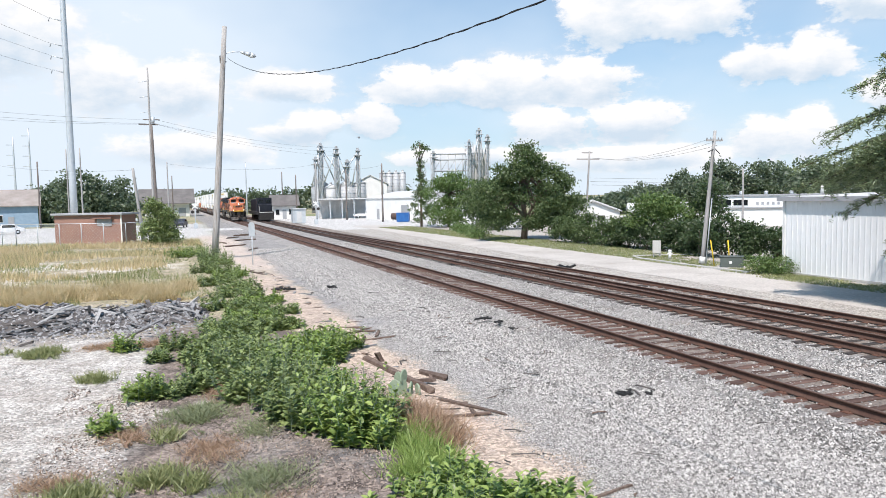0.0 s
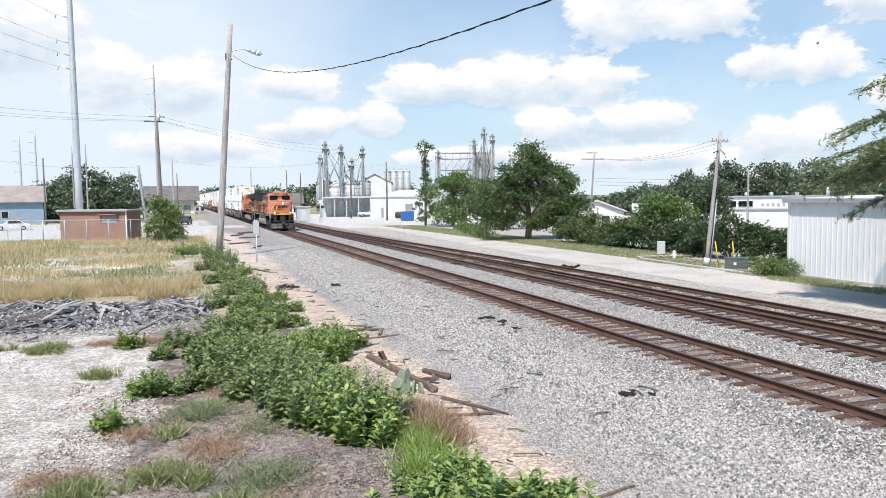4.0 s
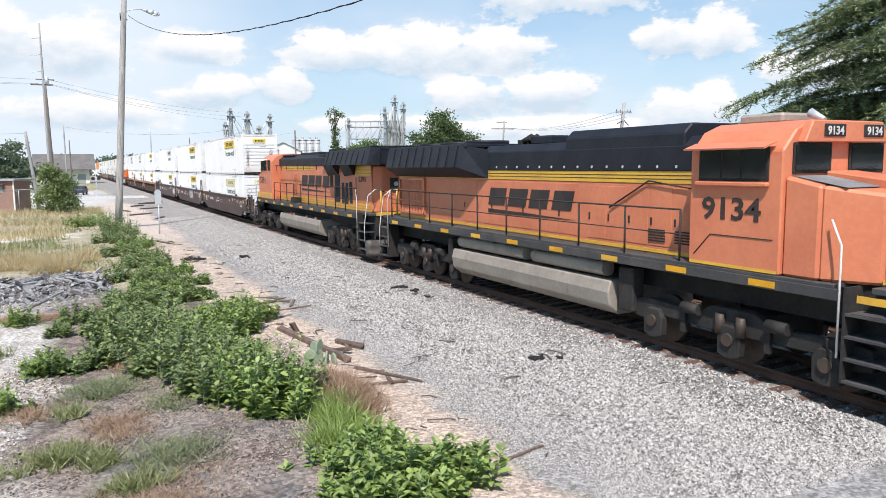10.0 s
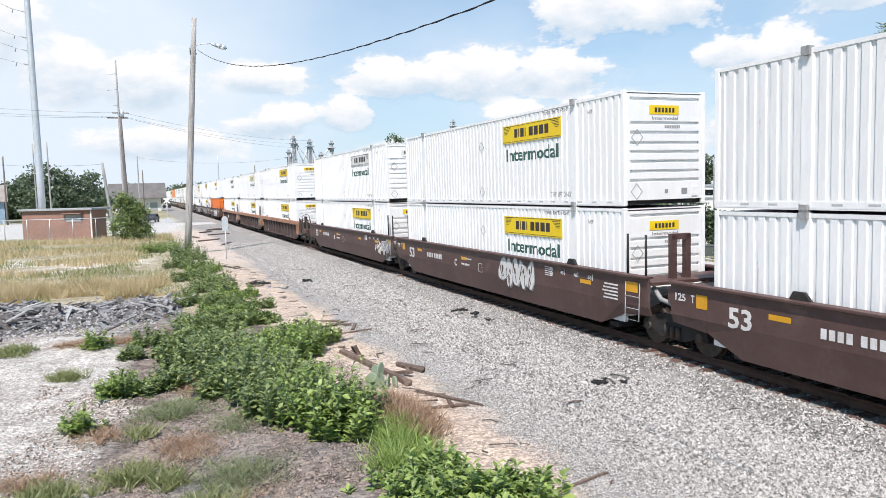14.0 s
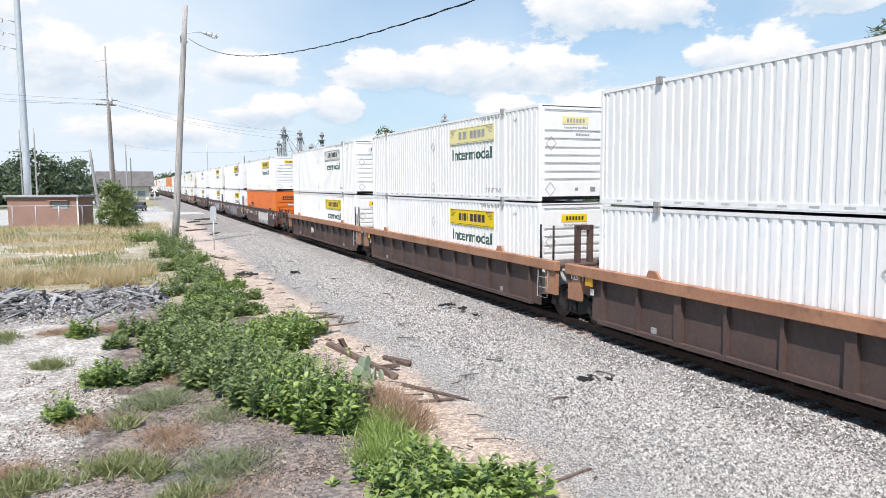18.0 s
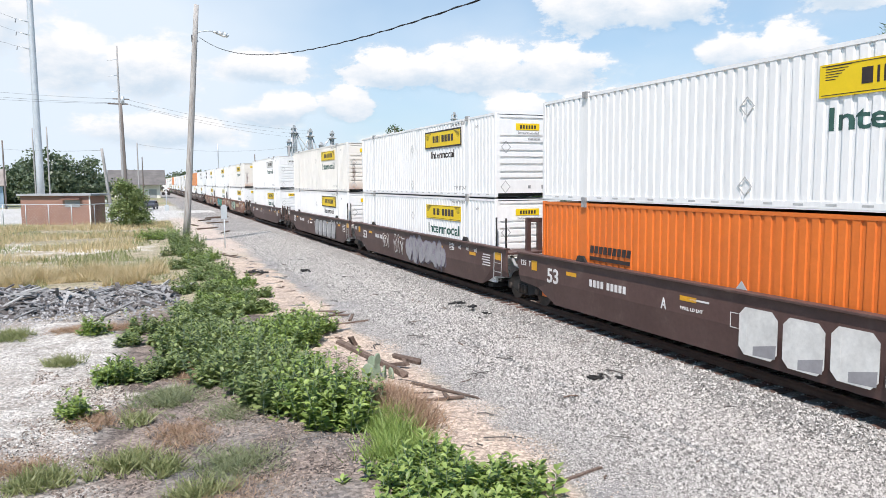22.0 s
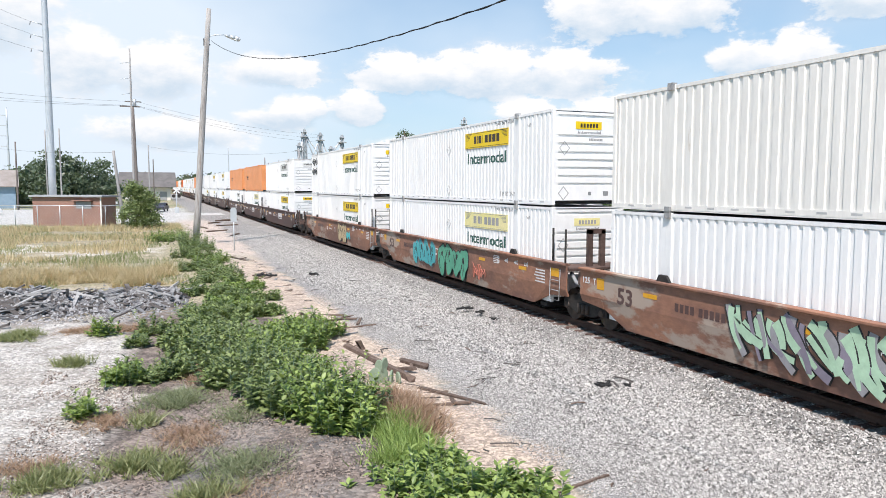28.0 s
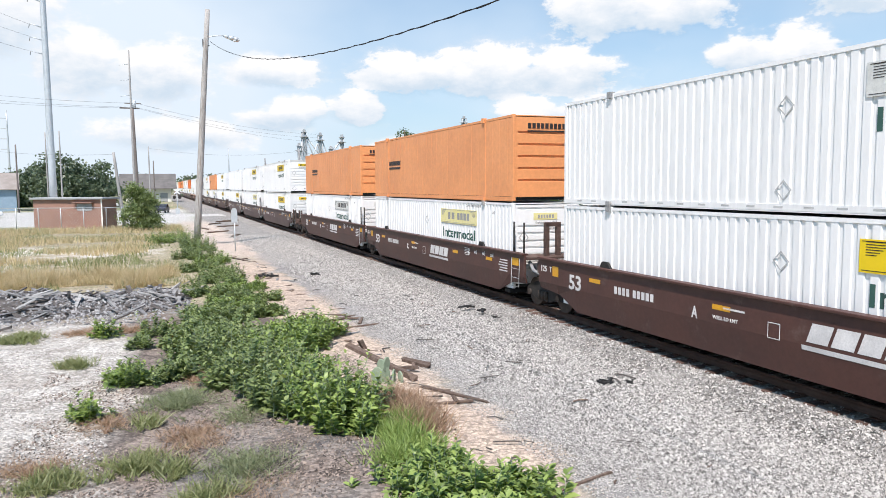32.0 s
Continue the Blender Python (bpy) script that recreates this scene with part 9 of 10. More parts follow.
for x, y, z, r, mt, lb in ((-22.4, 148.3, 11.7, 0.17, "pole_dark", "dark wooden utility pole behind the brown building"), (-15.5, 149.2, 14.3, 0.16, "pole_grey", "slim pale utility pole"), (-20.1, 168.8, 15.3, 0.16, "pole_grey", "slim pale utility pole"),
                           (-0.55, 150, 11.7, 0.15, "pole_grey", "slim grey utility pole by the crossing"), (0.3, 200, 10.7, 0.17, "pole_dark", "dark utility pole near the depot"), (25.2, 178.2, 10.7, 0.16, "pole_dark", "dark utility pole by the yard"),
                           (24.7, 131.7, 10.4, 0.17, "pole_grey", "grey utility pole at the level crossing"), (33.6, 146.2, 10.0, 0.17, "pole_dark", "dark pole before the mill"), (36.3, 128.7, 10.3, 0.18, "pole_dark", "dark wooden pole at the lane"), (23.7, 148.1, 9.0, 0.15, "pole_dark", "dark slim pole beside the yard"), (22.5, 238.9, 16.1, 0.22, "galv", "distant slim steel mast")):
    wood_pole("utility_pole", lb, (x, y), (x, y, z), r, r * 0.7, M[mt])
lean, _ = wood_pole("utility_pole", "pale leaning pole beside the utility building", (-3.2, 90), (-4.0, 90, 7.9), 0.2, 0.15, M["pole_grey"])
for x, y, z in ((-60.5, 344.8, 32.0), (-54.8, 345.7, 35.9)):
    p, _ = wood_pole("lattice_mast", "far thin mast with short arms", (x, y), (x, y, z), 0.5, 0.25, M["galv"])
    for k in range(4):
        part("arm", Build().box(-2.6, 0, -0.1, 0.1, z - 3 - k * 4.2, z - 2.7 - k * 4.2), M["galv"], p)

# the leaning pole by the lane, with crossarm, and the one behind the hedge
p3, d3 = wood_pole("utility_pole", "leaning grey wooden pole with crossarm and wires", (29.5, 34.9), (30.05, 34.5, 7.55), 0.125, 0.09, M["pole_grey"])
t3 = d3
part("crossarm", Build().box(t3.x - 0.62, t3.x + 0.55, t3.y - 0.05, t3.y + 0.05, t3.z - 0.62, t3.z - 0.52), M["pole_wood"], p3)
for k, dx in enumerate((-0.58, -0.3, 0.25, 0.5)):
    part("insulator", Build().tube((t3.x + dx, t3.y, t3.z - 0.52), (t3.x + dx, t3.y, t3.z - 0.40), 0.035, 0.025, n=8), M["groove"], p3)
part("guy_bracket", Build().pipe([(t3.x - 0.5, t3.y, t3.z - 1.25), (t3.x, t3.y, t3.z - 1.05), (t3.x + 0.35, t3.y, t3.z - 1.35)], 0.03), M["underframe"], p3)
part("conduit", Build().tube((0.15, -0.15, 0), (t3.x * 0.5 + 0.13, t3.y * 0.5 - 0.15, t3.z * 0.5), 0.035, n=6), M["galv"], p3)
part("marker_band", Build().tube((0, 0, 0.1), (0.03, -0.02, 0.5), 0.175, 0.17, n=12), M["wall_white"], p3, "white painted foot")
for k in range(3):
    wire("power_line", "thin wire from the leaning pole", (29.5 + k * 0.4, 34.6, 7.0 - 0.15 * k), (40.0 + 0.3 * k, 63.6, 7.6), 0.5, 0.014)
    wire("power_line", "wires crossing before the wood", (39.8, 63.6, 5.6 - 0.35 * k), (78, 38, 5.9 - 0.3 * k), 0.6, 0.02)
p4, d4 = wood_pole("utility_pole", "pale utility pole with a level crossarm", (39.3, 63.9), (39.7, 63.6, 8.3), 0.115, 0.08, M["pole_grey"])
part("crossarm", Build().box(-0.9, 1.7, -0.05, 0.05, 7.45 - GZ, 7.57 - GZ).box(-0.3, 0.9, -0.05, 0.05, 8.1 - GZ, 8.2 - GZ), M["pole_wood"], p4)
p5_, _ = wood_pole("utility_pole", "slim grey pole in front of the long building", (62, 66.5), (62, 66.5, 6.6), 0.14, 0.1, M["pole_grey"])


# ---- buildings ----
def oriented(x0, y0, x1, y1):
    """A pose with its origin at the first corner, its x axis along the front and its y axis away from the front."""
    a = math.atan2(y1 - y0, x1 - x0)
    return pose(x0, y0, GZ, 0, 0, math.degrees(a)), math.hypot(x1 - x0, y1 - y0)


def ribbed_wall(y, x0, x1, z0, z1, pitch, depth, out=-1):
    """Trapezoid sheet standing along x, looking to -y."""
    b = Build()
    cols, x = [], x0
    while x < x1:
        for dx, d in ((0, 0), (pitch * 0.62, 0), (pitch * 0.72, depth), (pitch * 0.90, depth)):
            if x + dx < x1:
                cols.append((x + dx, d))
        x += pitch
    cols.append((x1, 0))
    for xx, d in cols:
        b.v += [(xx, y + out * d, z0), (xx, y + out * d, z1)]
    for i in range(len(cols) - 1):
        b.face((2 * i, 2 * i + 2, 2 * i + 3, 2 * i + 1))
    return b


def make_shed():
    """The long white sheet-metal shed: front towards the tracks."""
    s = thing("sheet_metal_shed", "long white ribbed metal shed with a low roof", "shed", at=pose(29.8, 29.05, GZ, 0, 0, -90))
    L, H, W = 36.0, 3.95, 12.0
    # x runs along the front (towards -y of the place), y away from the tracks
    part("front_wall", ribbed_wall(0, 0, L, 0.12, H, 0.30, 0.011), M["shed"], s)
    part("end_wall", Build().box(0, 0.05, 0.04, W, 0.12, H + 0.02), M["shed"], s)
    part("end_wall", Build().box(L - 0.05, L, 0.04, W, 0.12, H), M["shed"], s)
    part("back_wall", Build().box(0, L, W - 0.05, W, 0.12, H), M["shed"], s)
    part("footing", Build().box(-0.03, L + 0.03, -0.05, W, -0.1, 0.13), M["concrete"], s)
    part("roof", Build().prism([(-0.22, H - 0.02), (W / 2, H + 0.12), (W + 0.22, H - 0.02), (W + 0.22, H + 0.06), (W / 2, H + 0.20), (-0.22, H + 0.06)], "x", -0.25, L + 0.25), M["roof_white"], s, "pale metal roof")
    part("eave_trim", Build().box(-0.25, L + 0.25, -0.26, -0.22, H - 0.16, H + 0.07), M["roof_grey"], s)
    part("corner_trim", Build().box(-0.045, 0.10, -0.045, 0.0, 0.1, H), M["wall_white"], s)
    for k in (8.2, 9.6):
        part("downpipe", Build().tube((k, -0.08, 0.1), (k, -0.08, H - 0.1), 0.05, n=8), M["roof_grey"], s)


make_shed()


def gable_house(name, label, x0, y0, x1, y1, depth, eave, ridge, wall, roof, ridge_along=True, windows=(), doors=(), category="building", overhang=0.4):
    at, L = oriented(x0, y0, x1, y1)
    h = thing(name, label, category, at=at)
    t = 0.2
    for nm, bx in (("front_wall", (0, L, 0, t)), ("back_wall", (0, L, depth - t, depth)), ("end_wall", (0, t, t, depth - t)), ("end_wall", (L - t, L, t, depth - t))):
        part(nm, Build().box(bx[0], bx[1], bx[2], bx[3], -0.1, eave), wall, h)
    o = overhang
    if ridge_along:
        part("roof", Build().prism([(-o, eave - 0.05), (depth / 2, ridge), (depth + o, eave - 0.05), (depth + o, eave + 0.1), (depth / 2, ridge + 0.16), (-o, eave + 0.1)], "x", -o, L + o), roof, h)
        for xx in (0, L - t):
            part("gable", Build().prism([(0, eave), (depth / 2, ridge), (depth, eave)], "x", xx, xx + t), wall, h)
    else:
        part("roof", Build().prism([(-o, eave - 0.05), (L / 2, ridge), (L + o, eave - 0.05), (L + o, eave + 0.1), (L / 2, ridge + 0.16), (-o, eave + 0.1)], "y", -o, depth + o), roof, h)
        for yy in (0, depth - t):
            part("gable", Build().prism([(0, eave), (L / 2, ridge), (L, eave)], "y", yy, yy + t), wall, h)
    for a0, a1, z0, z1 in windows:
        w = part("window", Build().box(a0 - 0.08, a1 + 0.08, -0.05, -0.003, z0 - 0.08, z1 + 0.08), M["wall_white"], h)
        part("pane", Build().box(a0, a1, -0.062, -0.05, z0, z1), M["glass"], w)
    for a0, a1, z1 in doors:
        part("door", Build().box(a0, a1, -0.05, -0.003, 0, z1), M["roof_grey"], h, bevel=0.01)
    return h


# brown utility building with a flat roof, its awning and its fence
at, L = oriented(-12.2, 89.8, -5.1, 84.5)
ub = thing("utility_building", "low brown block building with a flat roof", "building", at=at)
for nm, bx in (("front_wall", (0, L, 0, 0.2)), ("back_wall", (0, L, 2.0, 2.2)), ("end_wall", (0, 0.2, 0.2, 2.0)), ("end_wall", (L - 0.2, L, 0.2, 2.0))):
    part(nm, Build().box(bx[0], bx[1], bx[2], bx[3], -0.1, 3.1), M["brick_tan"], ub)
part("roof", Build().box(-0.25, L + 0.35, -0.3, 2.45, 3.1, 3.32), M["roof_grey"], ub, "grey flat roof", bevel=0.02)
part("corner_trim", Build().box(L - 0.14, L + 0.02, -0.03, 0.0, 0, 3.1), M["cream"], ub)
vt = part("vent_window", Build().box(5.7, 7.6, -0.05, -0.003, 1.9, 2.65), M["roof_grey"], ub)
part("awning", Build().box(5.4, 7.9, -0.45, 0.0, 2.72, 2.82), M["brick_tan"], vt)
courses = Build()
for k in range(14):
    courses.box(0.02, L - 0.16, -0.006, 0.0, 0.2 + k * 0.2, 0.21 + k * 0.2)
part("block_joints", courses, M["brick_tan"], ub)


def chain_fence(label, pts, height):
    f = thing("chain_link_fence", label, "fence")
    for (xa, ya), (xb, yb) in zip(pts, pts[1:]):
        d = math.hypot(xb - xa, yb - ya)
        n = max(1, round(d / 2.6))
        for k in range(n + 1):
            x, y = xa + (xb - xa) * k / n, ya + (yb - ya) * k / n
            part("post", Build().tube((x, y, GZ), (x, y, GZ + height), 0.045, n=6), M["galv"], f)
        part("top_rail", Build().tube((xa, ya, GZ + height - 0.03), (xb, yb, GZ + height - 0.03), 0.035, n=6), M["galv"], f)
        mesh = Build()
        s, step = 0.0, 0.34
        while s < d + height:
            for sg in (1, -1):
                a0, a1 = s - height, s
                if sg < 0:
                    a0, a1 = s, s - height
                lo, hi = 0.0, height
                # clip the slanted strand to the panel
                A, B = (a0, lo), (a1, hi)
                if A[0] > B[0]:
                    A, B = B, A
                if B[0] < 0 or A[0] > d:
                    continue
                m = (B[1] - A[1]) / (B[0] - A[0])
                if A[0] < 0:
                    A = (0, A[1] - m * A[0])
                if B[0] > d:
                    B = (d, B[1] - m * (B[0] - d))
                ux, uy = (xb - xa) / d, (yb - ya) / d
                mesh.tube((xa + ux * A[0], ya + uy * A[0], GZ + A[1]), (xa + ux * B[0], ya + uy * B[0], GZ + B[1]), 0.004, n=3, caps=False)
            s += step
        tagged(part("wire_mesh", mesh, M["galv"], f), kind="stuff")


chain_fence("galvanised chain-link fence round the utility building", [(-19.0, 92.0), (-15.6, 87.6), (-4.6, 82.0), (-1.8, 86.0)], 2.3)

bh = gable_house("blue_house", "blue-grey sided building with a rusty metal roof", -40.5, 155.5, -24.2, 158.0, 10, 4.1, 7.2, M["blue_wall"], M["roof_tan"], True, ((2.5, 4.0, 0.8, 2.2), (9.5, 10.6, 1.2, 2.4)), ((11.5, 12.5, 2.1),), overhang=0.6)
gable_house("depot", "old railway depot with a broad grey roof", -7.6, 229, 4.9, 229, 12, 3.9, 8.2, M["cream"], M["roof_brown"], True, ((2, 3.2, 1, 2.4), (6, 7.2, 1, 2.4)), ((9.5, 11.5, 2.6),), overhang=1.6)
gable_house("yard_office", "small pale office with a grey hipped roof", 21.6, 168.5, 26.9, 168.0, 6, 3.0, 5.4, M["wall_white"], M["roof_brown"], True, ((0.6, 1.4, 1, 2.2), (3.6, 4.6, 1, 2.2)), ((2.1, 3.0, 2.1),), overhang=0.7)
gable_house("warehouse", "low white metal warehouse beside the mill", 38.7, 150.0, 45.2, 131.5, 16, 4.3, 5.6, M["wall_white"], M["roof_white"], True, (), ((4.0, 4.9, 2.1), (12.5, 15.0, 2.9)), overhang=0.2)
gable_house("garage", "white garage behind the trees", 39.0, 89.9, 43.4, 87.8, 6, 2.6, 3.4, M["wall_white"], M["roof_white"], True, (), ((1.2, 3.4, 2.2),))
gable_house("small_house", "small white house with a pale gabled roof", 51.3, 88.2, 57.4, 84.4, 8, 1.9, 3.4, M["wall_white"], M["roof_white"], False, ((1.5, 2.4, 0.6, 1.4), (4.2, 5.2, 0.6, 1.4)), ())
gable_house("white_house", "white house seen between the trees", 56.5, 80.5, 62.5, 76.6, 8, 2.0, 2.9, M["wall_white"], M["roof_white"], True, (), ())


def long_building():
    at, L = oriented(63.8, 75.8, 75.5, 64.8)
    b = thing("long_white_building", "long white two-level industrial building with dark windows", "building", at=at)
    part("lower_hall", Build().box(0, L, 0, 8, -0.1, 2.2), M["wall_white"], b)
    part("upper_hall", Build().box(0.6, L, 2.5, 9, 2.2, 3.75), M["wall_white"], b)
    part("roof_edge", Build().box(0.4, L, 2.3, 9.2, 3.75, 3.90), M["roof_grey"], b)
    part("ledge", Build().box(-0.1, L + 0.1, -0.2, 2.5, 2.2, 2.32), M["roof_grey"], b)
    for a0, a1, z0, z1 in ((2.0, 3.6, 2.55, 3.25), (3.9, 5.6, 2.55, 3.25)):
        w = part("window", Build().box(a0 - 0.06, a1 + 0.06, 2.44, 2.497, z0 - 0.06, z1 + 0.06), M["roof_white"], b)
        part("pane", Build().box(a0, a1, 2.42, 2.44, z0, z1), M["glass"], w)
    for k in range(5):
        w = part("window", Build().box(6.6 + k * 0.62, 6.9 + k * 0.62, 2.44, 2.497, 2.6, 2.95), M["roof_grey"], b)
    for k in range(4):
        w = part("window", Build().box(9.8 + k * 1.0, 10.3 + k * 1.0, 2.44, 2.497, 2.9, 3.4), M["glass"], b)
    for k in range(4):
        part("roof_vent", Build().tube((1.8 + k * 3.0, 4.5, 3.9), (1.8 + k * 3.0, 4.5, 4.15), 0.22, n=10).ball((1.8 + k * 3.0, 4.5, 4.2), 0.28, 8, 0.7), M["galv"], b)
    part("tank", Build().tube((14.2, 3.4, 3.9), (14.2, 3.4, 5.0), 0.22, 0.16, n=10), M["wall_white"], b, "white stack on the roof")


long_building()


# ---- grain mill ----
def silo(x, y, r, z0, z1, roof, label="round grey steel grain bin with a conical roof"):
    s = thing("grain_bin", label, "silo", "bins of the mill", at=pose(x, y, GZ))
    w = Build().tube((0, 0, z0), (0, 0, z1), r, n=28)
    part("wall", w, M["mill_steel"], s)
    hoops = Build()
    for k in range(int((z1 - z0) / 1.1)):
        hoops.tube((0, 0, z0 + 0.5 + k * 1.1), (0, 0, z0 + 0.56 + k * 1.1), r + 0.05, n=28)
    part("hoops", hoops, M["galv"], s)
    part("roof", Build().tube((0, 0, z1), (0, 0, z1 + roof), r + 0.1, 0.35, n=28), M["roof_white"], s)
    part("hatch", Build().tube((0, 0, z1 + roof), (0, 0, z1 + roof + 0.5), 0.4, n=10), M["mill_steel"], s)


def leg_tower(x, y, top, w, spouts, seed):
    """A bucket elevator: a leg in a lattice frame with a head house and slanting spouts."""
    rnd = random.Random(seed)
    t = thing("grain_elevator_leg", "tall steel elevator leg with spouts and ladders", "mill tower", "towers of the mill", at=pose(x, y, GZ))
    fr = Build()
    h = top - GZ
    for sx in (-w, w):
        for sy in (-w, w):
            fr.tube((sx, sy, 0), (sx, sy, h), 0.13, n=4)
    k = 0
    z = 1.0
    while z < h - 1.5:
        a, b = (-w, w) if k % 2 else (w, -w)
        for sy in (-w, w):
            fr.tube((a, sy, z), (b, sy, z + 2.2), 0.09, n=4)
            fr.tube((-w, sy, z), (w, sy, z), 0.09, n=4)
        z += 2.2
        k += 1
    part("lattice", fr, M["mill_steel"], t)
    part("leg_casing", Build().box(-0.32, 0.0, -0.3, 0.3, 0, h + 0.5).box(0.15, 0.42, -0.3, 0.3, 0, h + 0.5), M["galv"], t)
    part("head_house", Build().box(-0.8, 0.8, -0.8, 0.8, h - 0.15, h + 0.02).prism([(-0.42, h + 0.02), (0.5, h + 0.02), (0.42, h + 0.7), (0.1, h + 0.95), (-0.3, h + 0.85)], "y", -0.35, 0.35), M["mill_steel"], t, bevel=0.05)
    part("service_platform", Build().box(-1.2, 1.2, -1.2, 1.2, h - 1.6, h - 1.48), M["mill_steel"], t)
    for dx, dy, dz in spouts:
        part("spout", Build().tube((0, 0, h - 0.4), (dx, dy, dz), 0.2, n=8), M["galv"], t)


leg_tower(44.0, 225.7, 20.6, 0.7, ((4.5, 0, 9.5), (8.5, 1, 9.0), (-3, 0, 8)), 1)
leg_tower(48.8, 224.8, 19.6, 0.6, ((-4, 0, 9.5), (4.5, 0, 8.5), (2, 2, 10)), 2)
leg_tower(55.3, 223.3, 19.0, 0.45, ((-4.5, 0, 12.5), (-2.0, 0, 8.5)), 3)
leg_tower(52.0, 224.0, 15.4, 0.5, ((3.2, 0, 18.0), (-3.5, 0, 9.0)), 4)
leg_tower(42.4, 226.0, 16.4, 0.35, ((3, 0, 11),), 5)
silo(47.5, 228, 3.2, 0, 7.6, 1.6)
silo(52.6, 227, 3.6, 0, 8.4, 1.8)
silo(56.2, 225, 2.0, 0, 9.2, 1.0)
silo(45.0, 232, 3.0, 0, 8.6, 2.4)
gable_house("mill_house", "white mill house with a conical roof", 56.5, 235, 67.0, 231.5, 10, 9.0, 12.0, M["wall_white"], M["roof_white"], False, ((1.5, 3, 6.5, 8.0),), ())
for k in range(4):
    silo(66.0 + k * 2.1, 233.0 - k * 0.6, 1.15, 0, 12.6, 0.5, "slim tall concrete-grey silo")
cn = thing("loading_canopy", "long flat loading canopy before the mill", "canopy", at=oriented(29.5, 157.3, 40.2, 155.0)[0])
part("roof", Build().box(0, 10.9, 0, 6, 4.2, 4.5), M["roof_white"], cn)
for k in range(5):
    part("post", Build().box(0.2 + k * 2.6, 0.4 + k * 2.6, 0.2, 0.4, 0, 4.2), M["galv"], cn)
part("back_wall", Build().box(0, 10.9, 5.8, 6, 0, 4.2), M["roof_white"], cn)
# the second mill behind the trees
leg_tower(100.1, 239.9, 23.4, 1.1, ((3.5, -1, 12), (-3, 0, 12)), 6)
leg_tower(103.4, 238.5, 27.4, 0.7, ((-2.5, 0, 16), (2.2, 0, 15)), 7)
leg_tower(106.2, 237.4, 25.0, 0.6, ((-3, 0, 14),), 8)
leg_tower(88.2, 244.6, 19.6, 0.7, (), 9)
m2 = thing("mill_bins", "square pale mill block behind the trees", "mill building", at=pose(104.5, 240.0, GZ))
part("block", Build().box(-2.5, 3.2, 0, 5, 0, 20.0), M["concrete"], m2, bevel=0.1)
br = thing("conveyor_bridge", "level conveyor gallery on lattice legs", "conveyor", at=pose(88.2, 244.6, GZ))
fr = Build()
for z in (13.6, 17.6, 19.6):
    fr.tube((0, 0, z), (12.2, -4.8, z), 0.28, n=6)
for k in range(6):
    s = k / 5
    fr.tube((12.2 * s, -4.8 * s, 0), (12.2 * s, -4.8 * s, 19.6), 0.16, n=5)
    if k < 5:
        fr.tube((12.2 * s, -4.8 * s, 13.6), (12.2 * (s + 0.2), -4.8 * (s + 0.2), 17.6), 0.1, n=4)
part("gallery", fr, M["mill_steel"], br)


# ---- vehicles ----
def car(label, x, y, turn, paint, pickup=False, length=4.8):
    c = thing("parked_car" if not pickup else "pickup_truck", label, "car" if not pickup else "truck", at=pose(x, y, GZ, 0, 0, turn))
    L = length
    o = [(-L / 2, 0.35), (-L / 2, 0.80), (-L / 2 + 0.1, 0.92), (-L * 0.22, 0.98)] if not pickup else [(-L / 2, 0.45), (-L / 2, 1.0), (-L * 0.04, 1.02)]
    o += [(-L * 0.10, 1.45), (L * 0.22, 1.47), (L * 0.36, 1.0), (L / 2 - 0.05, 0.88), (L / 2, 0.6), (L / 2, 0.35)] if not pickup else [(0.0, 1.72), (L * 0.17, 1.74), (L * 0.26, 1.08), (L / 2 - 0.04, 1.0), (L / 2, 0.7), (L / 2, 0.45)]
    part("body", Build().prism(o, "y", -0.88, 0.88), paint, c, bevel=0.05)
    for sy in (-1, 1):
        part("side_glass", Build().prism([(-L * 0.15, 1.02), (-L * 0.08, 1.40), (L * 0.20, 1.42), (L * 0.31, 1.02)] if not pickup else [(0.0, 1.12), (0.02, 1.64), (L * 0.15, 1.66), (L * 0.22, 1.12)], "y", *sorted((sy * 0.885, sy * 0.895))), M["glass"], c)
        for dx in (-L * 0.30, L * 0.31):
            w = part("wheel", Build().tube((dx, sy * 0.70, 0.33), (dx, sy * 0.90, 0.33), 0.33, n=16), M["rubber"], c)
            part("rim", Build().tube((dx, sy * 0.90, 0.33), (dx, sy * 0.91, 0.33), 0.19, n=12), M["galv"], w)
        part("lamp", Build().box(L / 2 - 0.02, L / 2 + 0.01, *sorted((sy * 0.5, sy * 0.8)), 0.62, 0.76), M["galv"], c)
    part("bumper", Build().box(L / 2 - 0.03, L / 2 + 0.06, -0.85, 0.85, 0.38, 0.55), M["galv"], c, bevel=0.02)
    return c


car("white pickup parked before the mill", 40.2, 156.0, -20, M["car_white"], True, 5.6)
car("white sedan parked across the field", -23.3, 124.0, 10, M["car_white"])
car("dark car parked near the depot", 1.2, 132, 80, M["car_dark"])
car("silver-white car in a far lot", -13.5, 172, 5, M["car_white"])
car("pale car in a far lot", -9.5, 171, 0, M["car_white"])


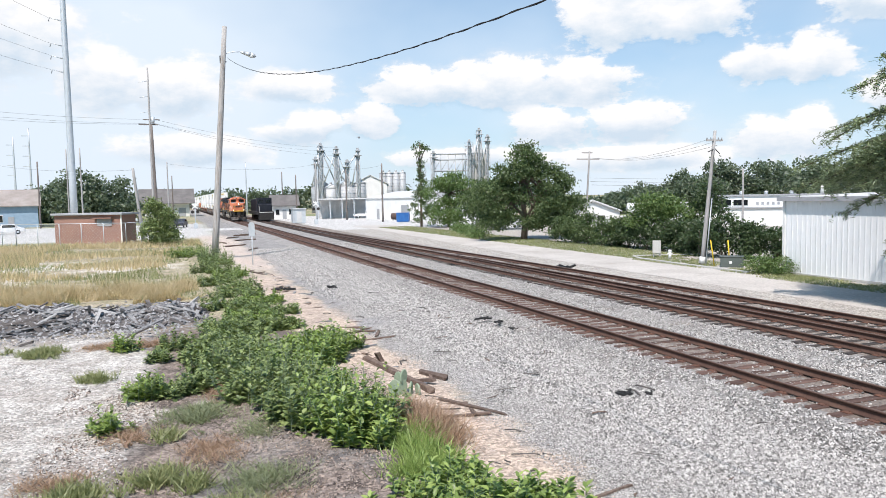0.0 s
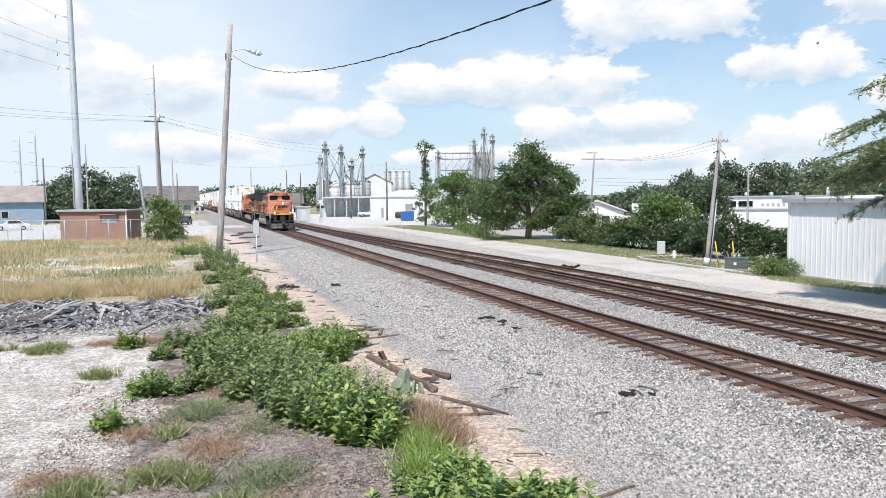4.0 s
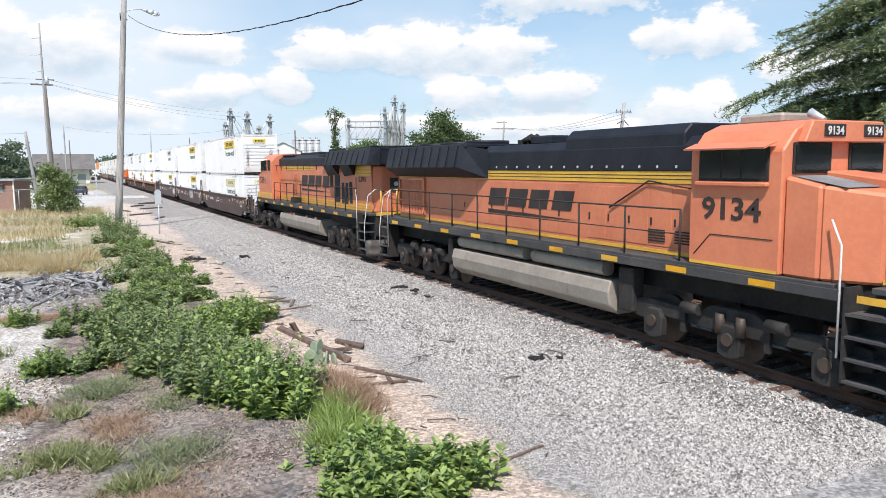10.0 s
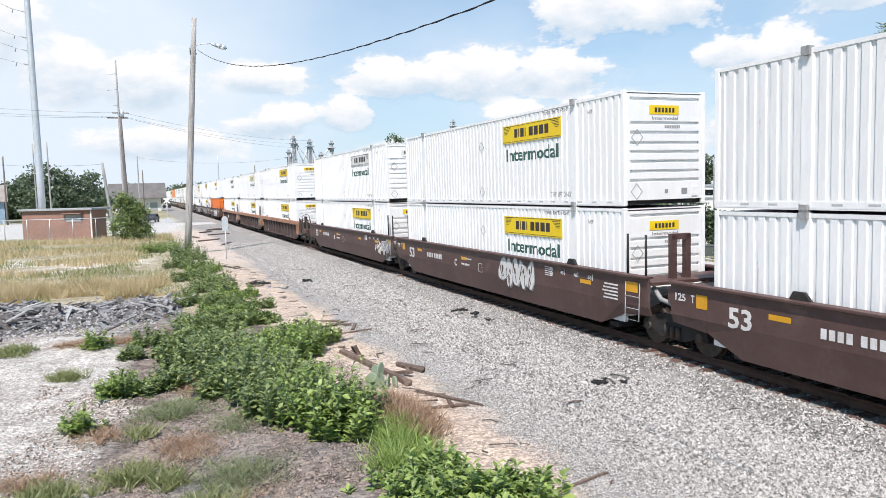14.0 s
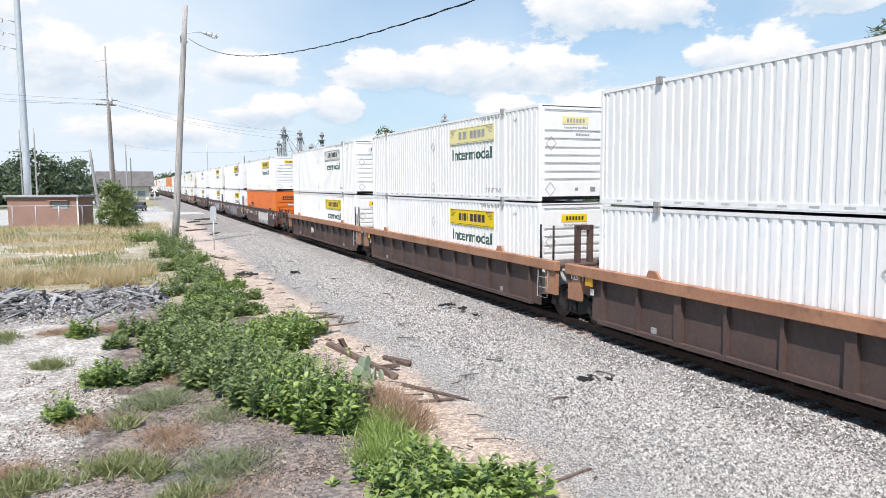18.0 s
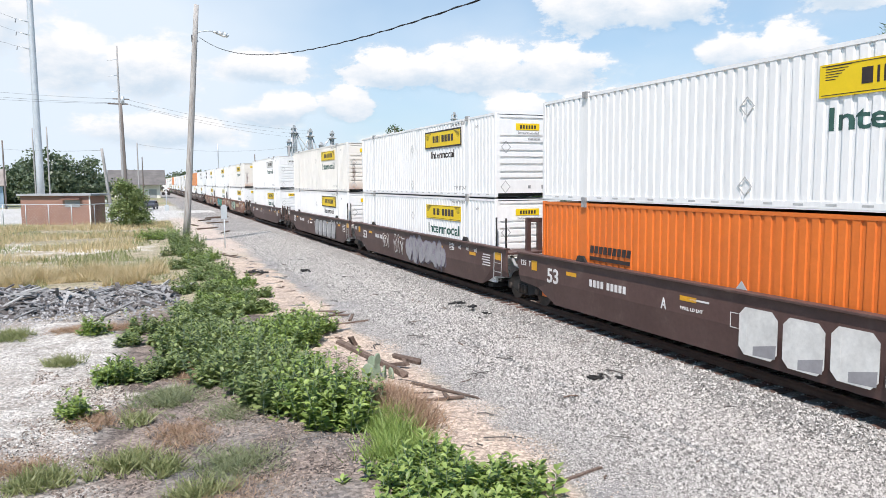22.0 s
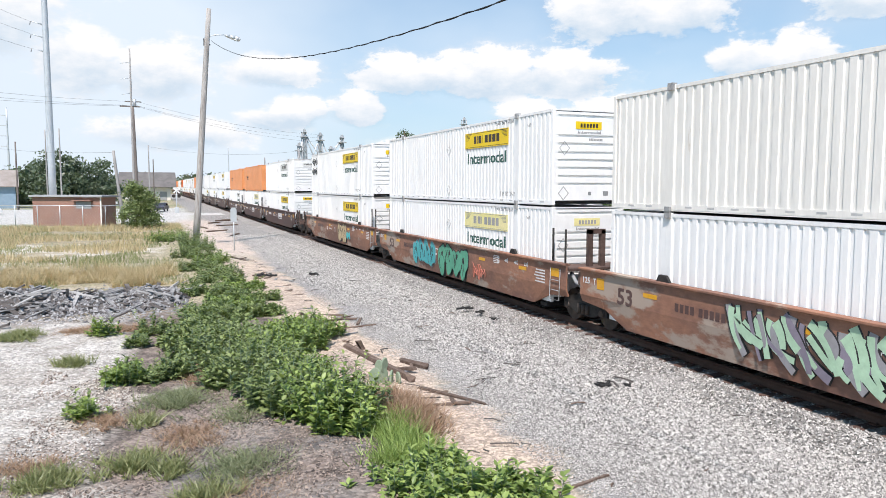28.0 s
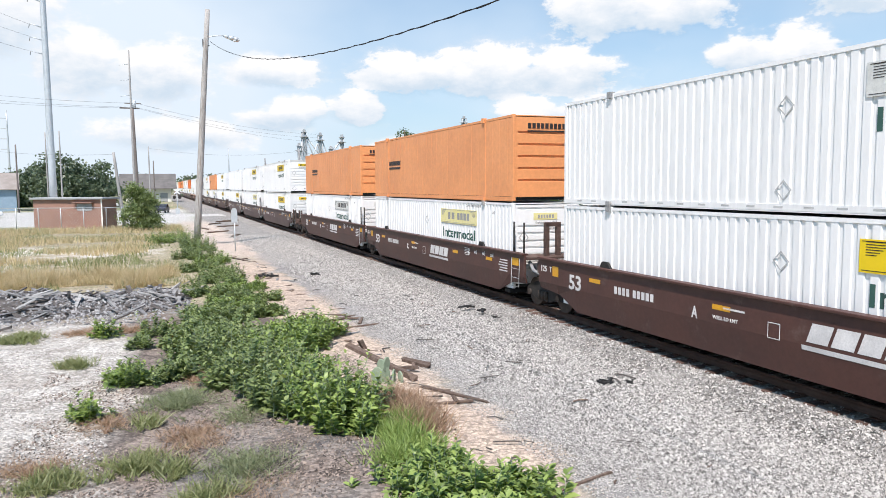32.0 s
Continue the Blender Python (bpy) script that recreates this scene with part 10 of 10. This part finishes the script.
def parked_loco():
    """A dark locomotive standing on the second line beyond the crossing."""
    r = thing("parked_locomotive", "black locomotive standing on the second track", "locomotive", at=pose(T2, 143, 0))
    part("frame", Build().box(-1.5, 1.5, 0.4, 20, 1.2, 1.8), M["underframe"], r)
    part("nose", Build().box(-1.25, 1.25, 1.2, 3.2, 1.8, 3.2), M["loco_black"], r, bevel=0.08)
    cab = part("cab", Build().box(-1.45, 1.45, 3.2, 5.2, 1.8, 4.5), M["loco_black"], r, bevel=0.08)
    for x0, x1 in ((-1.2, -0.25), (0.25, 1.2)):
        part("windshield", Build().box(x0, x1, 3.17, 3.195, 3.5, 4.1), M["glass"], cab)
    part("hood", Build().box(-1.0, 1.0, 5.2, 19, 1.8, 4.3), M["loco_black"], r, bevel=0.06)
    part("plow", Build().box(-1.4, 1.4, 0.2, 0.4, 0.2, 1.2), M["underframe"], r)
    part("white_edge", Build().box(-1.3, 1.3, 0.36, 0.399, 1.62, 1.72), M["rail_white"], r)
    for sx in (-1, 1):
        part("hand_rail", Build().pipe([(sx * 1.3, 0.5, 0.8), (sx * 1.3, 0.5, 2.8)], 0.03), M["rail_white"], r)
    for k in range(6):
        part("wheelset", Build().tube((-1.0, (2.5, 4.2, 5.9, 14, 15.7, 17.4)[k], 0.53), (1.0, (2.5, 4.2, 5.9, 14, 15.7, 17.4)[k], 0.53), 0.53, n=16), M["wheel"], r)


parked_loco()


# ---- crossing furniture and small things ----
def crossing_signal(x, y, label, arm=True):
    s = thing("crossing_signal", label, "railway signal", at=pose(x, y, GZ))
    part("mast", Build().tube((0, 0, 0), (0, 0, 4.0), 0.07, n=8), M["galv"], s)
    cb = Build()
    for a in (40, -40):
        c, q = math.cos(radians(a)), math.sin(radians(a))
        cb.prism([(-0.6 * c - 0.1 * q, 3.6 - 0.6 * q + 0.1 * c), (0.6 * c - 0.1 * q, 3.6 + 0.6 * q + 0.1 * c), (0.6 * c + 0.1 * q, 3.6 + 0.6 * q - 0.1 * c), (-0.6 * c + 0.1 * q, 3.6 - 0.6 * q - 0.1 * c)], "y", -0.1 - 0.01 * (a > 0), -0.08)
    part("crossbuck", cb, M["wall_white"], s, "white crossed boards")
    for sx in (-1, 1):
        part("lamp", Build().tube((sx * 0.4, -0.12, 2.7), (sx * 0.4, 0.1, 2.7), 0.26, n=14), M["underframe"], s)
    part("base_box", Build().box(-0.3, 0.3, -0.3, 0.3, 0, 0.9), M["galv"], s)
    if arm:
        part("gate_arm", Build().tube((0.2, 0, 1.1), (0.5, 0, 7.5), 0.07, 0.03, n=6), M["wall_white"], s, "white raised gate arm")


crossing_signal(23.5, 126.0, "railway crossing signal with crossed boards")
crossing_signal(3.5, 124.0, "railway crossing signal near the depot", False)
hut = thing("relay_hut", "small silver relay hut at the crossing", "hut", at=pose(21.8, 134.5, GZ))
part("walls", Build().box(-1.2, 1.2, -0.9, 0.9, 0.1, 2.6), M["galv"], hut, bevel=0.02)
part("roof", Build().box(-1.35, 1.35, -1.05, 1.05, 2.6, 2.75), M["roof_white"], hut)
part("door", Build().box(-0.45, 0.45, -0.93, -0.903, 0.15, 2.2), M["roof_white"], hut)

bl = thing("yard_barrels", "pair of rusty barrels beside the warehouse", "barrel", at=pose(41.0, 138.5, GZ))
part("barrel", Build().tube((0, 0, 0.7), (1.4, -1.5, 0.7), 0.65, n=14), M["rib_web"], bl)
bn = thing("waste_bin", "blue steel waste container at the lane", "bin", at=pose(38.6, 123.5, GZ, 0, 0, -25))
part("body", Build().prism([(-0.9, 0.1), (0.9, 0.1), (1.0, 1.5), (-1.0, 1.7)], "x", -1.1, 1.1), M["blue_bin"], bn, bevel=0.03)
part("lid", Build().box(-1.12, 1.12, -1.02, 1.02, 1.62, 1.70), M["blue_bin"], bn)

# white marker post by the track
mk = thing("marker_sign", "slim post with a small blank plate beside the gravel", "sign", at=pose(4.95, 50.0, GZ, 0, 0, -6))
part("post", Build().tube((0, 0, 0), (0, 0, 2.0), 0.035, n=8), M["galv"], mk)
part("plate", Build().prism([(-0.2, 1.95), (0.2, 1.95), (0.2, 2.75), (0.1, 2.9), (-0.1, 2.9), (-0.2, 2.75)], "y", -0.05, -0.035), M["galv"], mk, "grey blank plate")

tb = thing("transformer_cabinet", "dark green-grey transformer cabinet in the grass", "cabinet", at=pose(29.75, 32.7, GZ, 0, 0, -42))
part("cabinet", Build().box(-0.62, 0.62, -0.4, 0.4, 0.06, 0.62), M["transformer"], tb, bevel=0.03)
part("lid", Build().box(-0.65, 0.65, -0.43, 0.43, 0.62, 0.68), M["transformer"], tb, bevel=0.02)
part("pad", Build().box(-0.75, 0.75, -0.55, 0.55, -0.05, 0.06), M["concrete"], tb)
part("label_plate", Build().box(-0.15, 0.0, -0.415, -0.402, 0.28, 0.42), M["wall_white"], tb)
for k, (x, y, dx) in enumerate(((29.55, 33.9, -0.12), (30.05, 33.2, -0.05))):
    gw = thing("guy_wire", "guy wire in a yellow plastic guard", "guy wire", "guy wires", at=pose(x, y, GZ))
    part("guard", Build().tube((0, 0, 0.05), (dx * 2, 0.05, 1.55), 0.035, n=8), M["yellow_guard"], gw)
    part("wire", Build().tube((dx * 2, 0.05, 1.55), (29.95 - x, 34.5 - y, 6.6), 0.008, n=4), M["cable"], gw)
hy = thing("fire_hydrant", "small white fire hydrant in the grass", "hydrant", at=pose(30.3, 38.9, GZ))
part("barrel", Build().tube((0, 0, 0), (0, 0, 0.5), 0.10, n=10), M["wall_white"], hy)
part("bonnet", Build().ball((0, 0, 0.53), 0.12, 10), M["wall_white"], hy)
part("nozzle", Build().tube((-0.18, 0, 0.38), (0.18, 0, 0.38), 0.05, n=8), M["wall_white"], hy)
mt = thing("meter_box", "pale meter box on two legs", "meter box", at=pose(30.4, 40.4, GZ, 0, 0, -38))
part("box", Build().box(-0.27, 0.27, -0.15, 0.15, 0.28, 1.15), M["concrete"], mt, bevel=0.03)
for sx in (-1, 1):
    part("leg", Build().box(sx * 0.2 - 0.04, sx * 0.2 + 0.04, -0.05, 0.05, 0, 0.3), M["concrete"], mt)


# the lane, its kerb and the pavement behind
def strip(name, label, pts, z, material, category):
    """A flat sheet between two lines of points."""
    V, F = [], []
    for (xa, ya), (xb, yb) in pts:
        V += [(xa, ya, z), (xb, yb, z)]
    for k in range(len(pts) - 1):
        F.append((2 * k, 2 * k + 1, 2 * k + 3, 2 * k + 2))
    return solid(name, raw_mesh(name, V, F, material), None, label, category, "structure")


M["lane"] = mat("sun_bleached_lane", (0.50, 0.47, 0.43), (0.43, 0.40, 0.365), rough=0.95, big=0.35, fine=10, grain=0.3, bump=0.2, stain=(0.36, 0.33, 0.29), stain_scale=0.25, stain_at=0.62, spec=0.15)
strip("lane", "pale sun-bleached lane beside the railway", [((23.6, 8), (28.6, 8)), ((23.6, 30), (28.6, 30)), ((23.8, 46), (29.0, 46)), ((24.5, 62), (29.4, 62)), ((25.6, 80), (29.6, 80)), ((26.5, 98), (30.2, 98)), ((26.5, 113), (34, 113))], GZ + 0.012, M["lane"], "road")
strip("side_street", "pale side street between verges", [((29.0, 46.0), (29.2, 42.5)), ((34, 44.5), (34, 41.6)), ((42, 41.5), (42, 39.0))], GZ + 0.016, M["lane"], "road")
kb = thing("kerb", "low concrete kerb round the verge", "kerb", kind="structure")
pts = [(28.4, 30.0), (28.5, 36.0), (28.8, 40.2), (29.4, 41.6), (31.5, 41.2), (34.5, 40.0)]
for a, b in zip(pts, pts[1:]):
    d = Vector((b[0] - a[0], b[1] - a[1], 0)).normalized()
    q = Vector((-d.y, d.x, 0)) * 0.08
    A, B = Vector((*a, GZ)), Vector((*b, GZ))
    part("kerb_stone", Build().hexa([A - q - Vector((0, 0, 0.1)), B - q - Vector((0, 0, 0.1)), B + q - Vector((0, 0, 0.1)), A + q - Vector((0, 0, 0.1)), A - q + Vector((0, 0, 0.12)), B - q + Vector((0, 0, 0.12)), B + q + Vector((0, 0, 0.12)), A + q + Vector((0, 0, 0.12))]), M["concrete"], kb, bevel=0.015)


# ---- debris ----
def plank(b, c, length, w, h, yaw, tilt, rnd):
    m = pose(*c, 0, tilt, yaw)
    pts = []
    for z in (0, h):
        for x, y in ((-length / 2, -w / 2), (length / 2, -w / 2), (length / 2, w / 2), (-length / 2, w / 2)):
            pts.append(m @ Vector((x + rnd.uniform(-0.08, 0.08) * length, y * rnd.uniform(0.6, 1.1), z * rnd.uniform(0.7, 1.1))))
    return b.hexa(pts)


def scrap_heap():
    """Broken sleepers and grey chips in a long low heap."""
    rnd, rng = random.Random(8), np.random.default_rng(8)
    n = 9000
    x, y = rng.uniform(-15, 1.1, n), 29.3 + rng.normal(0, 2.0, n) - 0.0
    prof = lambda a, b: 0.62 * np.exp(-((b - 29.6) / 1.9) ** 2) * (0.75 + 0.35 * np.sin(a * 0.9) * np.cos(a * 0.37 + 1)) * np.clip((1.6 - a) / 1.5, 0, 1)
    z = prof(x, y) * rng.uniform(0.75, 1.02, n) + GZ
    rock_cloud("scrap_chips", np.stack([x, y, z], -1), rng.uniform(0.025, 0.085, n), M["scrap"], "grey chips of broken sleepers in a long heap", "rubble", 9)
    V, F = [], []
    xs, ys = np.arange(-15, 1.6, 0.3), np.arange(24.5, 34.6, 0.3)
    for a in xs:
        for b in ys:
            V.append((a, b, GZ - 0.05 + float(prof(a, b)) + noise.noise((a * 1.5, b * 1.5, 4)) * 0.06))
    idx = np.arange(len(V)).reshape(len(xs), len(ys))
    solid("scrap_heap", raw_mesh("scrap_heap", V, np.stack([idx[:-1, :-1], idx[1:, :-1], idx[1:, 1:], idx[:-1, 1:]], -1).reshape(-1, 4), M["char"]), None, "long low heap of grey sleeper scrap", "rubble heap")
    for k in range(298):
        a, b = rnd.uniform(-12, 1.0), rnd.gauss(29.2, 1.5)
        zz = float(prof(a, b)) + GZ + rnd.uniform(-0.05, 0.06)
        L = rnd.uniform(0.3, 0.9) if rnd.random() < 0.75 else rnd.uniform(0.9, 1.8)
        solid("broken_sleeper", plank(Build(), (a, b, zz), L, rnd.uniform(0.05, 0.17), rnd.uniform(0.03, 0.07), rnd.uniform(0, 180), rnd.uniform(-26, 26), rnd), M[("slate", "bleached", "char", "slate")[int(rnd.random() * 4)]], "broken grey length of wooden sleeper on the heap", "broken timber", group="broken sleepers")


scrap_heap()
rnd = random.Random(4)
# the long split timber and the loose pieces on the sand: x, y, length, width, thickness, yaw, tilt
for x, y, L, w, hh, yaw, tilt in ((4.95, 16.75, 3.7, 0.18, 0.15, 97, 1), (5.75, 16.2, 1.0, 0.15, 0.13, 112, 0), (5.25, 15.9, 0.95, 0.12, 0.10, 120, 12), (5.0, 18.35, 0.55, 0.14, 0.12, 20, 60), (5.6, 13.55, 1.7, 0.12, 0.06, 118, 0),
                                (5.35, 13.0, 0.8, 0.10, 0.06, 160, 5), (5.5, 13.2, 0.7, 0.09, 0.06, 75, 8), (5.1, 22.6, 1.3, 0.12, 0.07, 20, 0), (5.6, 22.9, 1.1, 0.1, 0.06, 130, 4), (5.9, 23.2, 0.8, 0.11, 0.06, 45, 6), (5.4, 23.6, 0.9, 0.1, 0.07, 150, 3),
                                (6.0, 22.2, 1.0, 0.12, 0.06, 70, 0), (5.75, 21.4, 1.2, 0.09, 0.05, 10, 0), (4.6, 24.0, 0.6, 0.1, 0.08, 40, 20), (3.6, 10.6, 1.5, 0.12, 0.08, 118, 0), (4.7, 36.0, 1.4, 0.14, 0.08, 60, 0), (4.1, 40.0, 2.2, 0.16, 0.1, 95, 0), (4.5, 44.0, 2.4, 0.16, 0.1, 105, 0),
                                (2.1, 9.6, 1.3, 0.2, 0.07, 155, 0), (5.6, 8.7, 1.2, 0.07, 0.05, 15, 0), (6.6, 66, 2.6, 0.2, 0.12, 70, 0), (5.6, 72, 2.6, 0.2, 0.14, 40, 0), (4.8, 78, 2.6, 0.2, 0.14, 100, 0), (7.5, 82, 2.6, 0.2, 0.14, 30, 0), (6.5, 88, 2.6, 0.2, 0.14, 55, 0), (8.3, 93, 2.6, 0.22, 0.16, 20, 0), (9.0, 95, 2.6, 0.22, 0.16, 35, 0)):
    solid("split_timber", plank(Build(), (x, y, GZ + 0.0), L, w, hh, yaw, tilt, rnd), M["wood_debris"], "weathered split piece of wooden sleeper on sand", "broken timber", group="timber pieces on the sand", bevel=0.008)
for x, y, r in ((7.1, 34.8, 0.16), (9.8, 22.5, 0.13), (10.1, 21.7, 0.11), (9.9, 20.4, 0.08), (8.9, 13.0, 0.10), (9.5, 12.8, 0.07), (4.9, 35.2, 0.2), (16.0, 41, 0.15), (20.9, 36, 0.3)):
    b = Build()
    for k in range(7):
        plank(b, (x + rnd.uniform(-r, r) * 1.6, y + rnd.uniform(-r, r) * 1.6, GZ + 0.03 + (0.12 if x > 9.7 else 0)), rnd.uniform(0.5, 1.6) * r * 1.6, r * 0.5, r * 0.45, rnd.uniform(0, 180), rnd.uniform(-25, 25), rnd)
    solid("dark_debris", b, M["rubber"], "small dark clump of debris on the gravel", "debris", group="dark debris")

# thin dark sticks strewn over the gravel and the sand
rnd = random.Random(12)
for k in range(90):
    x = rnd.uniform(5.6, 10.6) if k < 55 else rnd.gauss(4.9, 0.35)
    y = 8 + 34 * rnd.random() ** 1.5
    L, a = rnd.uniform(0.12, 0.55), rnd.uniform(0, 3.14)
    c, e = Vector((x, y, GZ + 0.055)), Vector((math.cos(a), math.sin(a), 0)) * L / 2
    bend = Vector((rnd.uniform(-0.1, 0.1), rnd.uniform(-0.1, 0.1), 0.02)) * L * 2
    solid("stick", Build().pipe([c - e, c + bend, c + e], rnd.uniform(0.008, 0.02), n=4), M["char" if rnd.random() < 0.7 else "wood_debris"], "thin dark broken stick lying on gravel", "stick", group="sticks on the gravel")
for k in range(46):
    x, y = rnd.gauss(4.95, 0.35), 13.5 + 36 * rnd.random()
    solid("wood_chip", plank(Build(), (x, y, GZ), rnd.uniform(0.2, 0.75), rnd.uniform(0.05, 0.12), rnd.uniform(0.03, 0.07), rnd.uniform(0, 180), rnd.uniform(-10, 10), rnd), M["wood_debris" if rnd.random() < 0.6 else "slate"], "splintered chip of a wooden sleeper on sand", "wood chip", group="wood chips on the sand")

# prickly pear beside the timber
pp = thing("prickly_pear", "grey-green prickly pear with flat pads", "cactus", at=pose(4.55, 14.95, GZ))
for dx, dy, z, r, a in ((0, 0, 0.18, 0.17, 10), (0.18, -0.1, 0.16, 0.15, 60), (-0.16, 0.05, 0.2, 0.16, -30), (0.05, 0.02, 0.42, 0.15, 35), (0.32, -0.15, 0.14, 0.13, 100), (-0.05, 0.1, 0.40, 0.12, -50)):
    pd = Build()
    n = 12
    m = pose(dx, dy, z, 0, 12, a)
    k0 = len(pd.v)
    pad = [(r * 0.8 * math.cos(2 * math.pi * k / n), r * 1.15 * math.sin(2 * math.pi * k / n)) for k in range(n)]
    pd.prism(pad, "y", -0.022, 0.022)
    pd.v = [tuple(m @ Vector(v)) for v in pd.v]
    part("pad", pd, M["cactus"], pp, bevel=0.012)


# ---- pigeons: two cross the sky at the start, one flies up before the train ----
def make_bird(label):
    """A pigeon, head to -y, and its two wings."""
    t = thing("pigeon", label, "bird", "pigeons in flight")
    b = Build()
    for y0, y1, r0, r1 in ((-0.17, -0.12, 0.015, 0.035), (-0.12, -0.03, 0.035, 0.06), (-0.03, 0.08, 0.06, 0.045), (0.08, 0.16, 0.045, 0.02)):
        b.tube((0, y0, 0), (0, y1, 0), r0, r1, n=10)
    part("body", b, M["feather"], t)
    part("tail", Build().hexa([(-0.03, 0.14, 0), (0.03, 0.14, 0), (0.07, 0.28, 0), (-0.07, 0.28, 0), (-0.03, 0.14, 0.01), (0.03, 0.14, 0.01), (0.07, 0.28, 0.006), (-0.07, 0.28, 0.006)]), M["feather"], t)
    wings = []
    for sx in (-1, 1):
        w = part("wing", Build().hexa([(sx * 0.02, -0.06, 0), (sx * 0.18, -0.10, 0), (sx * 0.34, 0.03, 0), (sx * 0.03, 0.10, 0), (sx * 0.02, -0.06, 0.012), (sx * 0.18, -0.10, 0.012), (sx * 0.34, 0.03, 0.004), (sx * 0.03, 0.10, 0.006)]), M["feather"], t)
        wings.append((w, sx))
    return t, wings


M["feather"] = mat("grey_feathers", (0.07, 0.07, 0.075), (0.16, 0.16, 0.17), rough=0.8, big=14, fine=60, grain=0.3, bump=0.2)
bird, WINGS = make_bird("dark grey pigeon in flight")
high_bird, HIGH_WINGS = make_bird("dark grey pigeon flying high over the lot")
far_bird, FAR_WINGS = make_bird("dark pigeon far off over the railway")


def bird_motion():
    walk(bird, [(0, pose(32.0, 63.0, 4.2, 0, 0, 40)), (7.3, pose(32.0, 63.0, 4.2, 0, 0, 40)), (8.6, pose(20.0, 46.0, 4.6, 0, 0, 40)), (9.4, pose(6.62, 27.2, 4.31, -8, 5, -10)), (9.5, pose(3.85, 19.63, 5.04, -10, 10, -25)),
                (9.6, pose(1.74, 14.4, 5.26, -10, 20, -35)), (9.7, pose(0.27, 11.5, 5.42, -5, 10, -50)), (9.9, pose(-6.0, 8.0, 6.2, 0, 5, -60)), (12, pose(-60.0, -20.0, 12.0, 0, 0, -65)), (32, pose(-61.0, -20.5, 12.0, 0, 0, -65))])
    for w, sx in WINGS:
        rows = [(0, pose(0, 0, 0, 0, sx * 5, 0)), (9.3, pose(0, 0, 0, 0, sx * -35, 0)), (9.45, pose(0, 0, 0, 0, sx * 30, 0)), (9.6, pose(0, 0, 0, 0, sx * -45, 0)), (9.7, pose(0, 0, 0, 0, sx * 10, 0)), (9.85, pose(0, 0, 0, 0, sx * -30, 0)), (32, pose(0, 0, 0, 0, sx * 5, 0))]
        walk(w, rows)
    walk(high_bird, [(0, pose(-20.61, 59.71, 5.75, 8, 0, 53)), (2.0, pose(-1.05, 45.10, 12.93, 12, -15, 53)), (2.5, pose(3.84, 41.45, 14.72, 12, 10, 53)), (3.5, pose(13.62, 34.15, 18.31, 5, 0, 53)), (12, pose(63.84, -48.55, 39.72, 0, 0, 53)), (32, pose(67.84, -52.55, 39.72, 0, 0, 53))])
    walk(far_bird, [(0, pose(20.54, 82.18, 11.04, 0, 0, 68)), (0.8, pose(29.68, 79.08, 13.46, 0, 0, 68)), (1.6, pose(40.25, 75.15, 15.30, 0, 0, 68)), (2.4, pose(49.65, 70.29, 16.77, 0, 0, 68)), (4.6, pose(76.33, 59.39, 22.02, 0, 0, 68)), (12, pose(182.42, -19.44, 31.09, 0, 0, 68)), (32, pose(188.42, -21.44, 31.09, 0, 0, 68))])
    for pair in (HIGH_WINGS, FAR_WINGS):
        for w, sx in pair:
            walk(w, [(0.2 * k, pose(0, 0, 0, 0, sx * (-38 if k % 2 else 34), 0)) for k in range(20)] + [(6, pose(0, 0, 0, 0, sx * 5, 0)), (32, pose(0, 0, 0, 0, sx * 5, 0))])


motions()
